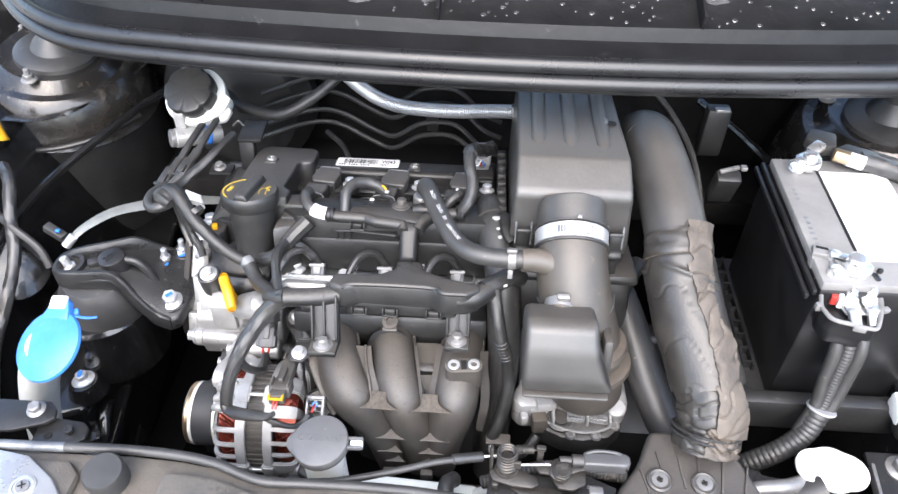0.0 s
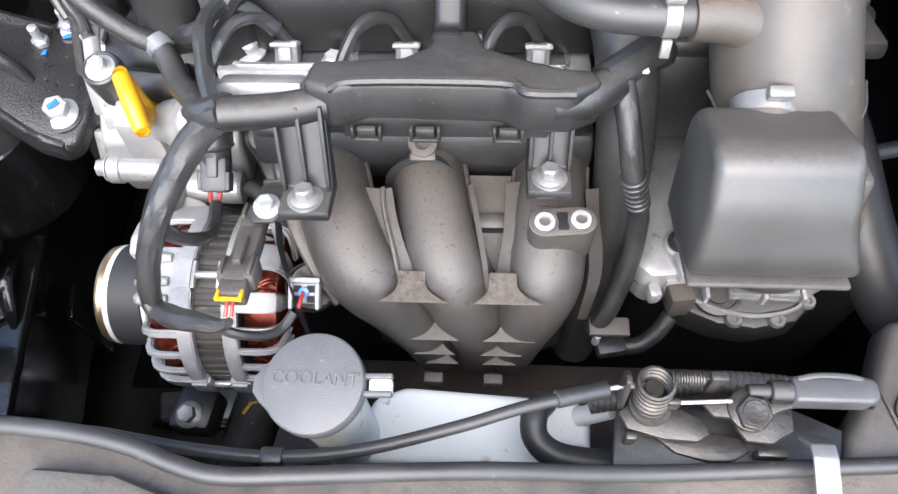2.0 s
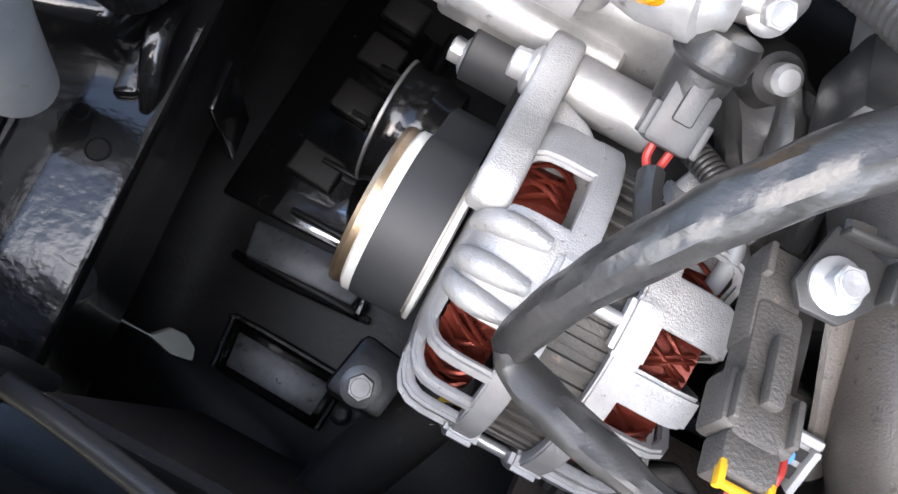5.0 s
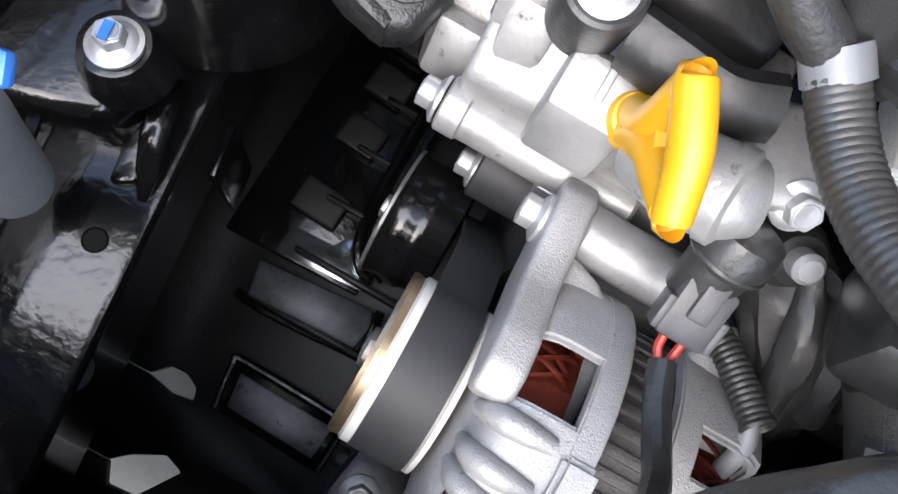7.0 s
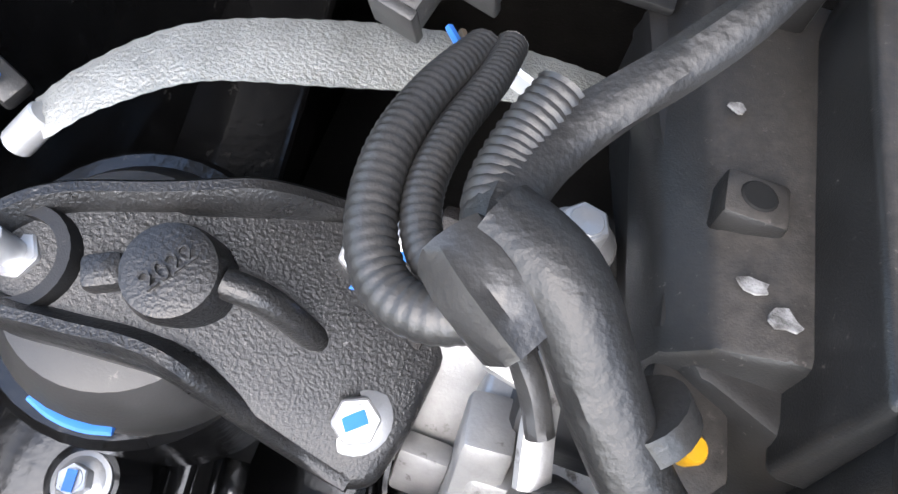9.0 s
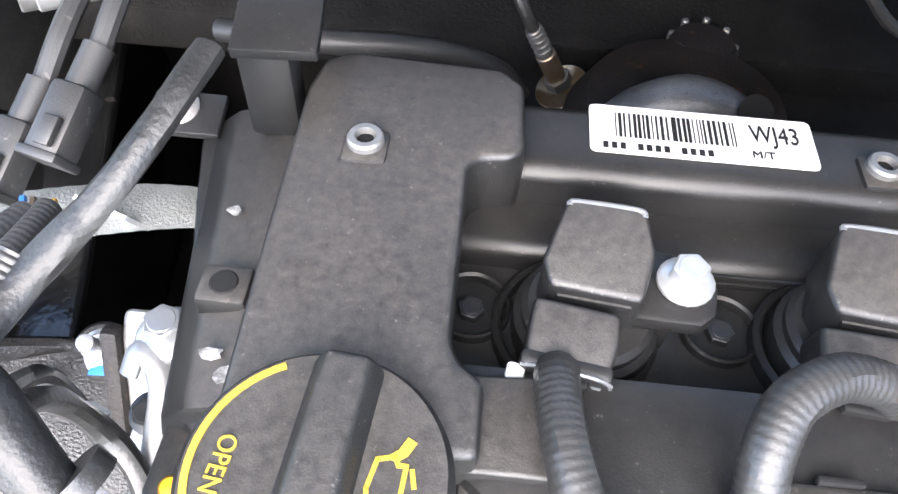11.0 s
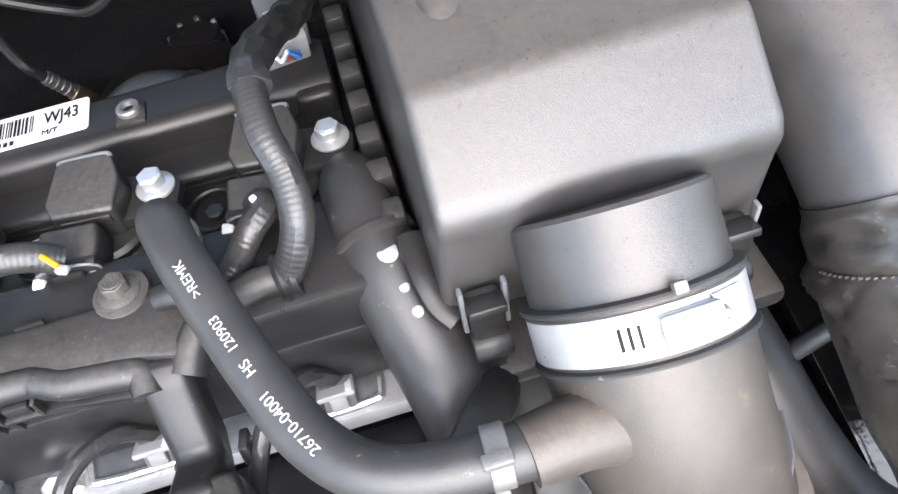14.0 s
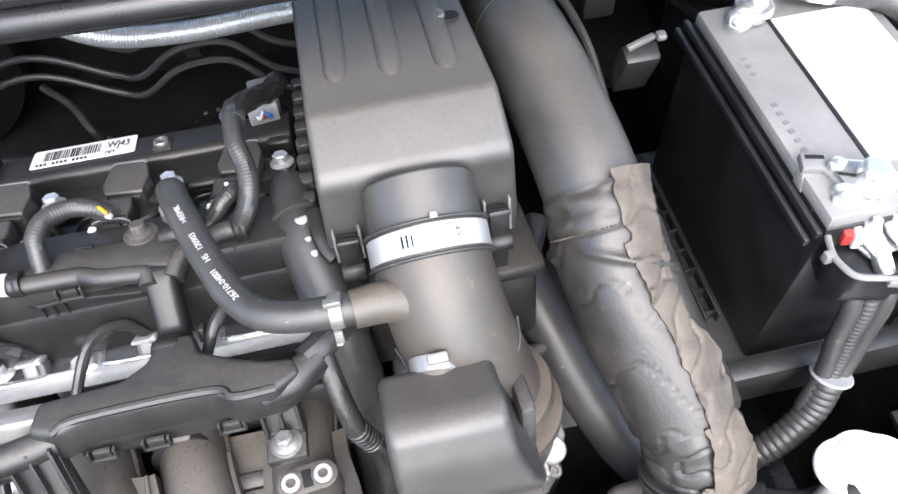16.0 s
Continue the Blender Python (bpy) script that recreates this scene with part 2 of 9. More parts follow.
def part(name, bm, mat, parent=None, label="", m=LEVEL, angle=32, kind="", category="", inherit=False):
    """One bmesh, built in place, as one mesh object under its thing."""
    bmesh.ops.remove_doubles(bm, verts=bm.verts, dist=1e-6)
    bmesh.ops.recalc_face_normals(bm, faces=bm.faces)
    me = bpy.data.meshes.new(name)
    bm.to_mesh(me)
    bm.free()
    shift = Matrix.Translation(-origin_of(parent)) if parent else LEVEL
    me.transform(shift @ m)
    me.materials.append(mat)
    me.shade_smooth()
    me.set_sharp_from_angle(angle=radians(angle))
    ob = new(name, me)
    if parent:
        ob.parent = parent
    return tagged(ob, label, category, "", kind)


def merge(bm, other):
    me = bpy.data.meshes.new("scratch")
    other.to_mesh(me)
    other.free()
    bm.from_mesh(me)
    bpy.data.meshes.remove(me)
    return bm


def box(c, s, bev=0.002, rot=(0, 0, 0), bm=None, seg=2, taper=1.0):
    """A block with rounded edges; taper narrows its top."""
    b = bmesh.new()
    bmesh.ops.create_cube(b, size=1)
    for v in b.verts:
        k = taper if v.co.z > 0 else 1
        v.co = Vector((v.co.x * s[0] * k, v.co.y * s[1] * k, v.co.z * s[2]))
    if bev > 0:
        bmesh.ops.bevel(b, geom=list(b.edges), offset=min(bev, min(s) * 0.45), segments=seg, profile=0.5, affect="EDGES")
    b.transform(Matrix.Translation(c) @ Euler([radians(a) for a in rot]).to_matrix().to_4x4())
    return merge(bm, b) if bm else b


def prism(outline, lo, hi, axis="z", bev=0.002, bm=None, seg=2):
    """An outline of two coordinates, drawn out along the third axis."""
    b = bmesh.new()

    def put(p, h):
        u, v = p
        return b.verts.new({"z": (u, v, h), "x": (h, u, v), "y": (u, h, v)}[axis])

    low, top = [put(p, lo) for p in outline], [put(p, hi) for p in outline]
    b.faces.new(low), b.faces.new(top)
    for i in range(len(outline)):
        j = (i + 1) % len(outline)
        b.faces.new((low[i], low[j], top[j], top[i]))
    bmesh.ops.recalc_face_normals(b, faces=b.faces)
    if bev > 0:
        bmesh.ops.bevel(b, geom=list(b.edges), offset=bev, segments=seg, profile=0.5, affect="EDGES", clamp_overlap=True)
    return merge(bm, b) if bm else b


def spline(points, per=6):
    """A smooth curve through the points."""
    p = [Vector(q) for q in points]
    p = [2 * p[0] - p[1]] + p + [2 * p[-1] - p[-2]]
    out = []
    for i in range(1, len(p) - 2):
        for k in range(per):
            t = k / per
            a, b, c, d = p[i - 1:i + 3]
            out.append(0.5 * ((2 * b) + (c - a) * t + (2 * a - 5 * b + 4 * c - d) * t * t + (3 * b - a - 3 * c + d) * t ** 3))
    out.append(p[-2])
    return out


def even(points, step):
    """The curve cut anew into even steps."""
    out, carry = [points[0]], 0.0
    for a, b in zip(points, points[1:]):
        d = (b - a).length
        while carry + d >= step and d > 1e-9:
            a = a + (b - a) * ((step - carry) / d)
            out.append(a)
            d, carry = (b - a).length, 0.0
        carry += d
    return out + [points[-1]]


def tube(points, r, seg=12, per=6, bm=None, ribs=0.0, depth=0.12, wobble=0.0, flat=1.0, step=0.0, seed=1):
    """A hose through the points. ribs: pitch of corrugation; wobble: uneven wrapping; flat: height over width."""
    path = spline(points, per)
    if ribs:
        path = even(path, ribs / 4)
    elif step:
        path = even(path, step)
    b = bmesh.new()
    up, rings, n = Vector((0.12, 0.31, 0.94)).normalized(), [], len(path)
    for i, q in enumerate(path):
        d = (path[min(i + 1, n - 1)] - path[max(i - 1, 0)]).normalized()
        side = d.cross(up).normalized()
        top = side.cross(d).normalized()
        f = i / (n - 1) * (len(r) - 1) if isinstance(r, (list, tuple)) else 0
        rad = r[int(f)] + (r[min(int(f) + 1, len(r) - 1)] - r[int(f)]) * (f - int(f)) if isinstance(r, (list, tuple)) else r
        if ribs:
            rad *= 1 + depth * (1, 0.55, -1, 0.0)[i % 4] * 0.6
        ring = []
        for k in range(seg):
            a = 2 * math.pi * k / seg
            w = 1 + wobble * noise.noise(Vector((q.x * 60 + seed * 7, q.y * 60 + 3 * math.cos(a), q.z * 60 + 3 * math.sin(a))))
            ring.append(b.verts.new(q + side * (rad * w * math.cos(a)) + top * (rad * w * flat * math.sin(a))))
        rings.append(ring)
        up = top
    for a, c in zip(rings, rings[1:]):
        for k in range(seg):
            b.faces.new((a[k], a[(k + 1) % seg], c[(k + 1) % seg], c[k]))
    b.faces.new(list(reversed(rings[0]))), b.faces.new(rings[-1])
    return merge(bm, b) if bm else b


def lathe(profile, p, axis=(0, 0, 1), seg=24, bm=None):
    """Rings of radius and height, turned about an axis from p."""
    b = bmesh.new()
    rings = [[b.verts.new((r * math.cos(2 * math.pi * k / seg), r * math.sin(2 * math.pi * k / seg), h)) for k in range(seg)]
             for r, h in profile]
    for a, c in zip(rings, rings[1:]):
        for k in range(seg):
            b.faces.new((a[k], a[(k + 1) % seg], c[(k + 1) % seg], c[k]))
    if profile[0][0] > 1e-5:
        b.faces.new(list(reversed(rings[0])))
    if profile[-1][0] > 1e-5:
        b.faces.new(rings[-1])
    b.transform(Matrix.Translation(p) @ Vector(axis).to_track_quat("Z", "Y").to_matrix().to_4x4())
    return merge(bm, b) if bm else b


def rod(p, q, r, seg=12, bm=None, bev=0.0008):
    p, q = Vector(p), Vector(q)
    h = (q - p).length
    return lathe([(r - bev, 0), (r, bev), (r, h - bev), (r - bev, h)], p, q - p, seg, bm)


def bolt(p, axis=(0, 0, 1), af=0.010, bm=None, stud=0.0, flange=True, turn=0.3):
    """A hexagon bolt with its flange, standing at p."""
    r = af / math.sqrt(3)
    b = bmesh.new()
    if flange:
        lathe([(r * 1.5, 0), (r * 1.5, af * 0.12), (r * 1.05, af * 0.28)], (0, 0, 0), seg=20, bm=b)
    h = bmesh.new()
    bmesh.ops.create_cone(h, cap_ends=True, segments=6, radius1=r, radius2=r, depth=af * 0.6)
    bmesh.ops.bevel(h, geom=list(h.edges), offset=af * 0.05, segments=1, affect="EDGES")
    h.transform(Matrix.Translation((0, 0, af * 0.5)) @ Matrix.Rotation(turn, 4, "Z"))
    merge(b, h)
    if stud:
        lathe([(r * 0.55, af * 0.8), (r * 0.55, af * 0.8 + stud), (r * 0.4, af * 0.85 + stud)], (0, 0, 0), seg=12, bm=b)
    else:
        lathe([(r * 0.72, af * 0.79), (r * 0.66, af * 0.83), (0.00001, af * 0.8)], (0, 0, 0), seg=12, bm=b)
    b.transform(Matrix.Translation(p) @ Vector(axis).to_track_quat("Z", "Y").to_matrix().to_4x4())
    return merge(bm, b) if bm else b


def words(text, size, m, mat, parent, depth=0.0003, name="lettering", label="", align="CENTER"):
    cu = bpy.data.curves.new("words", "FONT")
    cu.body, cu.size, cu.extrude, cu.align_x, cu.align_y = text, size, depth, align, "CENTER"
    ob = bpy.data.objects.new("words", cu)
    me = bpy.data.meshes.new_from_object(ob)
    bpy.data.objects.remove(ob)
    bm = bmesh.new()
    bm.from_mesh(me)
    bm.transform(m)
    bpy.data.meshes.remove(me)
    return part(name, bm, mat, parent, label)


def bars(rows, m, mat, parent, name="printed_bar"):
    """Small printed bars (x, y, width, height) in one plane."""
    bm = bmesh.new()
    for x, y, w, h in rows:
        box((x, y, 0), (w, h, 0.0003), 0, bm=bm)
    bm.transform(m)
    return part(name, bm, mat, parent)


# ---- ground and body ----
def plain(name, bm, mat, label, category, origin=(0, 0, 0), kind="structure"):
    t = thing(name, origin, label, category, kind=kind)
    part("panel", bm, mat, t)
    return t


g = bmesh.new()
bmesh.ops.create_grid(g, x_segments=20, y_segments=20, size=60)
ob = part("ground", g, CONCRETE, None, "rough grey concrete ground under the car", kind="structure", category="ground")

fw = thing("firewall", (0, 1.2, 0.5), "black painted bulkhead at the back of the bay", "firewall", kind="structure")
part("bulkhead", box((0, 1.22, 0.555), (1.5, 0.03, 0.88), 0.004), FELT, fw)
part("ledge", box((0, 1.14, 0.60), (1.3, 0.14, 0.05), 0.01), FELT, fw)
part("tunnel", box((0.05, 1.12, 0.42), (0.34, 0.2, 0.34), 0.03), FELT, fw)


def frame_rail(side, holes, slant):
    """A box section whose inner edge runs slantwise along the bay."""
    t = thing("frame_rail", (side * 0.435, 0.4, 0.42), "wet black painted box-section frame rail with drain holes", "frame rail",
              "frame rails of the bay", "structure")
    out = [(0.425, 0.36), (0.56, 0.36), (0.56, 0.500), (0.482, 0.500), (0.470, 0.545), (0.44, 0.5485), (0.405, 0.5475), (0.397, 0.5475), (0.394, 0.541), (0.402, 0.53)]
    b = prism([(x, z) for x, z in out], 0.30, 1.18, "y", 0.0025)
    for v in b.verts:
        v.co.x = side * (v.co.x - 0.008 + slant * (v.co.y - 0.575))
    part("box_section", b, PAINT, t)
    for x, y, r in holes:
        part("drain_hole", lathe([(r * 1.18, 0), (r * 1.05, 0.0009), (r, 0.0006), (r * 0.9, -0.002)], (side * x, y, 0.5482), (0, 0, 1), 24), BLACK, t)
    return t


rail_l = frame_rail(-1, ((0.4104, 0.570, 0.0062), (0.431, 0.584, 0.0048), (0.452, 0.62, 0.004)), 0.145)
part("welded_bracket", prism([(-0.50, 0.60), (-0.425, 0.622), (-0.415, 0.70), (-0.43, 0.74), (-0.50, 0.75)], 0.53, 0.594, "z", 0.008, seg=3), PAINT, rail_l)
part("raised_seat", lathe([(0.026, 0), (0.022, 0.012), (0.018, 0.022), (0.014, 0.023)], (-0.431, 0.655, 0.592), (-0.05, 0.0, 1), 28), PAINT, rail_l)
b = bolt((-0.431, 0.655, 0.616), (-0.1, 0.05, 1), 0.014)
lathe([(0.0145, -0.001), (0.0145, 0.001), (0.011, 0.002)], (-0.431, 0.655, 0.616), (-0.1, 0.05, 1), 28, bm=b)
part("bolt", b, ZINC, rail_l)
part("paint_mark", box((-0.432, 0.655, 0.6282), (0.005, 0.010, 0.0008), 0, (0, -6, 10)), BLUEPAINT, rail_l)
part("edge_gusset", tube([(-0.4015, 0.602, 0.5475), (-0.4045, 0.615, 0.556), (-0.4085, 0.632, 0.566), (-0.412, 0.648, 0.568), (-0.4165, 0.668, 0.556)], [0.003, 0.0065, 0.008, 0.0085, 0.006], 10, 5, flat=0.8), PAINT, rail_l)
part("gusset_plate", prism([(-0.421, 0.60), (-0.408, 0.607), (-0.412, 0.655), (-0.425, 0.69), (-0.437, 0.688), (-0.430, 0.64)], 0.545, 0.556, "z", 0.004), PAINT, rail_l)
part("ledge_fold", tube([(-0.458, 0.52, 0.547), (-0.468, 0.57, 0.547), (-0.476, 0.61, 0.547)], 0.0045, 8, 5), PAINT, rail_l)
# Flat grey disc added for the lighter oval dent in the wall.
part("oval_pad", lathe([(0.0105, 0), (0.0098, 0.0012), (0.0001, 0.0014)], (-0.3845, 0.503, 0.522), (0.93, 0.18, 0.30), 24), GREYMETAL, rail_l, "lighter oval dent in the rail wall")
part("wall_plate", box((-0.405, 0.665, 0.42), (0.006, 0.04, 0.10), 0.002, (0, 0, 11)), PAINT, rail_l)
frame_rail(1, ((0.415, 0.578, 0.0085), (0.428, 0.596, 0.006)), 0.0)


def inner_fender(side):
    t = thing("inner_fender", (side * 0.6, 0.7, 0.5), "glossy black painted inner wing panel with dirt and seam", "inner wing",
              "inner wings", "structure")
    # Carried down out of view to keep light off the ground.
    prof = [(0.50, 0.10), (0.50, 0.50), (0.53, 0.56), (0.56, 0.70), (0.60, 0.80), (0.70, 0.86), (0.74, 0.86), (0.74, 0.10)]
    part("pressed_panel", prism([(side * x, z) for x, z in prof], 0.25, 1.2, "y", 0.012), PAINT, t)
    part("seam_flange", tube([(side * 0.535, 0.42, 0.70), (side * 0.55, 0.62, 0.735), (side * 0.54, 0.85, 0.755), (side * 0.46, 1.0, 0.79),
                              (side * 0.40, 1.1, 0.80)], 0.006, 8), PAINT, t)
    return t


inner_fender(-1)
inner_fender(1)


def strut_tower(side, x, y, z):
    t = thing("strut_tower", (side * x, y, z - 0.1), "black dusty suspension strut tower dome with rubber cap", "strut tower",
              "strut towers", "structure")
    axis = (side * -0.12, -0.08, 1)
    part("wall", lathe([(0.140, -0.30), (0.140, -0.16), (0.136, -0.088)], (side * x, y, z), axis, 56), DARK, t)
    part("dome", lathe([(0.136, -0.088), (0.139, -0.083), (0.134, -0.076), (0.129, -0.05), (0.119, -0.018), (0.110, -0.010), (0.096, -0.010), (0.088, -0.004), (0.080, 0.004), (0.066, 0.0)], (side * x, y, z), axis, 56), TOWER, t)
    part("pressed_step", tube([(side * x + 0.14 * math.cos(a), y + 0.14 * math.sin(a), z - 0.085 + 0.012 * math.cos(a)) for a in (3.4, 3.9, 4.4, 4.9, 5.4, 5.9)], 0.0040, 10, 5), DARK, t)
    part("rubber_mount", lathe([(0.062, -0.004), (0.060, 0.006), (0.05, 0.012), (0.035, 0.012), (0.03, 0.02), (0.018, 0.034), (0.016, 0.05),
                                (0.006, 0.053)], (side * x, y, z), (side * -0.12, -0.08, 1), 32), RUBBER, t)
    return t


tower = strut_tower(-1, 0.588, 1.095, 0.842)
for a in (0.5, 2.6, 4.7):
    part("nut", bolt((-0.588 + 0.085 * math.cos(a), 1.095 + 0.085 * math.sin(a), 0.843), (0.1, -0.08, 1), 0.013, stud=0.008), DULLZINC, tower)
strip = [(-0.650, 0.985, 0.800), (-0.61, 0.972, 0.803), (-0.573, 0.972, 0.803), (-0.538, 0.995, 0.803), (-0.512, 1.035, 0.803), (-0.490, 1.075, 0.805), (-0.46, 1.16, 0.815)]
part("sealed_flange", tube(strip, [0.016, 0.018, 0.017, 0.016, 0.012, 0.010, 0.008], 12, 8, flat=0.22, wobble=0.35, step=0.004), TOWER, tower, "muddy wet sealer seam")
tower = strut_tower(1, 0.63, 1.0, 0.845)
for a in (0.5, 2.6, 4.7):
    part("nut", bolt((0.63 + 0.085 * math.cos(a), 1.0 + 0.085 * math.sin(a), 0.846), (-0.1, -0.08, 1), 0.013, stud=0.008), DULLZINC, tower)

# The cowl: a bowed rubber seal along a wet black panel.
def cowl_bow(x):
    """How far back the cowl's edge lies; it sweeps away at the wing."""
    return 0.79 + 0.13 * ((x - 0.14) / 0.75) ** 2 + 2.6 * max(0.0, -0.36 - x) ** 2


def cowl_line(dy, dz, lo=-0.66, hi=0.95, n=26):
    out = []
    for i in range(n + 1):
        x = lo + (hi - lo) * i / n
        u = (x - 0.14) / 0.75
        out.append(Vector((x, cowl_bow(x) + dy, 1.0165 - 0.03 * u * u + dz)))
    return out


cowl = thing("cowl_panel", (0.1, 0.95, 1.0), "wet black plastic cowl panel with ribs and water drops", "cowl panel", kind="structure")
b = bmesh.new()
rows = [cowl_line(dy, dz) for dy, dz in ((0.03, -0.014), (0.012, -0.012), (0.014, 0.004), (0.045, 0.012), (0.05, 0.026), (0.13, 0.05), (0.14, 0.072),
                                         (0.34, 0.12))]
grid = [[b.verts.new(p) for p in r] for r in rows]
for r, s in zip(grid, grid[1:]):
    for i in range(len(r) - 1):
        b.faces.new((r[i], r[i + 1], s[i + 1], s[i]))
bmesh.ops.solidify(b, geom=b.faces, thickness=0.003)
part("moulding", b, COWL, cowl, angle=50)
for x in (-0.25, 0.02, 0.3):
    u = (x - 0.14) / 0.75
    part("rib", box((x, cowl_bow(x) + 0.085, 1.0545), (0.004, 0.075, 0.028), 0.001, (16, 0, 0)), COWL, cowl)
drops = bmesh.new()
rnd = random.Random(4)
for _ in range(260):
    x, v = rnd.uniform(-0.5, 0.7), rnd.uniform(0.055, 0.128)
    u = (x - 0.14) / 0.75
    bmesh.ops.create_icosphere(drops, subdivisions=1, radius=rnd.uniform(0.0012, 0.004), matrix=Matrix.Translation(
        (x, cowl_bow(x) + v, 1.0165 - 0.03 * u * u + 0.0255 + (v - 0.05) * 0.3)) @ Matrix.Diagonal((1, 1.3, 0.4, 1)))
WATER = material("water_drop", (0.05, 0.05, 0.05), (0.06, 0.06, 0.06), 0.05, bump=0.0, coat=1.0)
tagged(part("water_drops", drops, WATER, cowl), kind="stuff")

PUDDLE = material("muddy_water_film", (0.05, 0.051, 0.053), (0.09, 0.09, 0.09), 0.12, bump=0.05, scale=60, coat=0.5)
def film(shape, px, v0):
    b = bmesh.new()
    f = b.faces.new([b.verts.new((px + x, cowl_bow(px + x) + v0 + w, 1.0165 - 0.03 * ((px + x - 0.14) / 0.75) ** 2 + 0.0268 + (v0 + w - 0.05) * 0.3)) for x, w in shape])
    bmesh.ops.triangulate(b, faces=[f])
    bmesh.ops.solidify(b, geom=b.faces, thickness=0.0006)
    part("water_film", b, PUDDLE, cowl, "thin muddy puddle")


film([(-0.040, 0.020), (-0.024, 0.022), (-0.008, 0.020), (0.006, 0.014), (0.012, 0.004), (0.008, -0.007), (-0.002, -0.014), (-0.016, -0.018), (-0.026, -0.016), (-0.024, -0.010), (-0.014, -0.009), (-0.004, -0.004),
      (-0.002, 0.004), (-0.010, 0.009), (-0.024, 0.010), (-0.040, 0.011)], -0.055, 0.085)
film([(0.0, -0.014), (0.014, -0.011), (0.030, -0.004), (0.036, 0.004), (0.030, 0.012), (0.024, 0.006), (0.012, 0.008), (0.004, 0.002)], 0.000, 0.088)
film([(0.0, 0.0), (0.018, -0.006), (0.034, -0.002), (0.030, 0.006), (0.016, 0.008)], 0.30, 0.09)
film([(0.0, 0.0), (0.05, -0.003), (0.09, 0.0), (0.05, 0.003)], -0.30, 0.118)

seal = thing("cowl_seal", (0.14, 0.79, 0.98), "black ribbed rubber weatherstrip bowed along the cowl edge", "seal")
part("upper_bulb", tube(cowl_line(-0.004, 0.0085), 0.0095, 18, 3), SEAL, seal)
part("lower_bulb", tube(cowl_line(-0.012, -0.0065), 0.0085, 18, 3), SEAL, seal)
part("thin_lip", tube(cowl_line(-0.010, -0.0165), 0.0014, 6, 3), CONDUIT, seal)
part("metal_flange", tube(cowl_line(-0.001, -0.0205), 0.0085, 8, 3, flat=0.5), DARK, seal)

# Unseen bonnet, added and leaned to keep sky light off the rear.
bonnet = thing("bonnet", (0.1, 1.0, 1.05), "raised bonnet panel with dark inner face", "bonnet", kind="structure")
b = prism([(1.16, 1.06), (0.74, 1.80), (0.66, 1.92), (0.68, 1.94), (0.78, 1.83), (1.20, 1.08)], -0.72, 0.80, "x", 0.006)
part("inner_skin", b, DARK, bonnet)

# Front panel of the bay: its left half stands higher.
front = thing("front_panel", (0, 0.40, 0.70), "muddy black plastic splash panel over the radiator support", "splash panel", kind="structure")


def lifted(b):
    for v in b.verts:
        k = max(0.0, min(1.0, (0.14 - v.co.x) / 0.20))
        v.co.z += 0.046 * k * k * (3 - 2 * k)
    return b


def sheet(outline, lo, hi, bev):
    """A flat moulding cut into strips, so that it can follow the rise of the panel."""
    b = prism(outline, lo, hi, "z", bev)
    for x in (-0.04, 0.0, 0.04, 0.08, 0.12):
        bmesh.ops.bisect_plane(b, geom=b.verts[:] + b.edges[:] + b.faces[:], plane_co=(x, 0, 0), plane_no=(1, 0, 0))
    return lifted(b)


out = [(-0.62, 0.22), (0.62, 0.22), (0.62, 0.44), (0.50, 0.455), (0.40, 0.452), (0.33, 0.462), (0.14, 0.448), (0.05, 0.441), (-0.043, 0.433), (-0.103, 0.430), (-0.125, 0.435), (-0.15, 0.443), (-0.186, 0.448),
       (-0.235, 0.4505), (-0.30, 0.449), (-0.62, 0.445)]
part("moulded_sheet", sheet(out, 0.735, 0.748, 0.003), SHIELD, front)
part("raised_panel", sheet([(-0.20, 0.30), (-0.03, 0.30), (-0.045, 0.405), (-0.10, 0.412), (-0.15, 0.428), (-0.195, 0.430)], 0.745, 0.762, 0.006), SHIELD, front)
part("raised_panel", sheet([(-0.30, 0.33), (-0.275, 0.33), (-0.272, 0.425), (-0.285, 0.438), (-0.325, 0.437), (-0.345, 0.425)], 0.745, 0.757, 0.005), SHIELD, front)
part("raised_panel", sheet([(0.20, 0.30), (0.44, 0.30), (0.43, 0.425), (0.30, 0.44), (0.22, 0.43)], 0.745, 0.760, 0.006), SHIELD, front)
# Unseen front wall, added to block light from below the bay.
part("bumper_wall", box((0, 0.235, 0.42), (1.5, 0.02, 0.64), 0.004), DARK, front)
part("support_beam", box((0, 0.40, 0.69), (1.1, 0.07, 0.09), 0.01), DARK, front)
part("rubber_buffer", lathe([(0.0185, -0.018), (0.0185, 0.010), (0.0165, 0.0135), (0.0001, 0.014)], (-0.2450, 0.4230, 0.803), (0.05, -0.12, 1), 32), RUBBER, front)
part("push_pin", lathe([(0.011, 0), (0.011, 0.003), (0.008, 0.005), (0.003, 0.004)], (0.385, 0.44, 0.75), (0, -0.1, 1), 20), RUBBER, front)
fend = thing("fender_corner", (-0.37, 0.40, 0.78), "bright silver painted body corner beside the splash panel", "body panel", kind="structure")
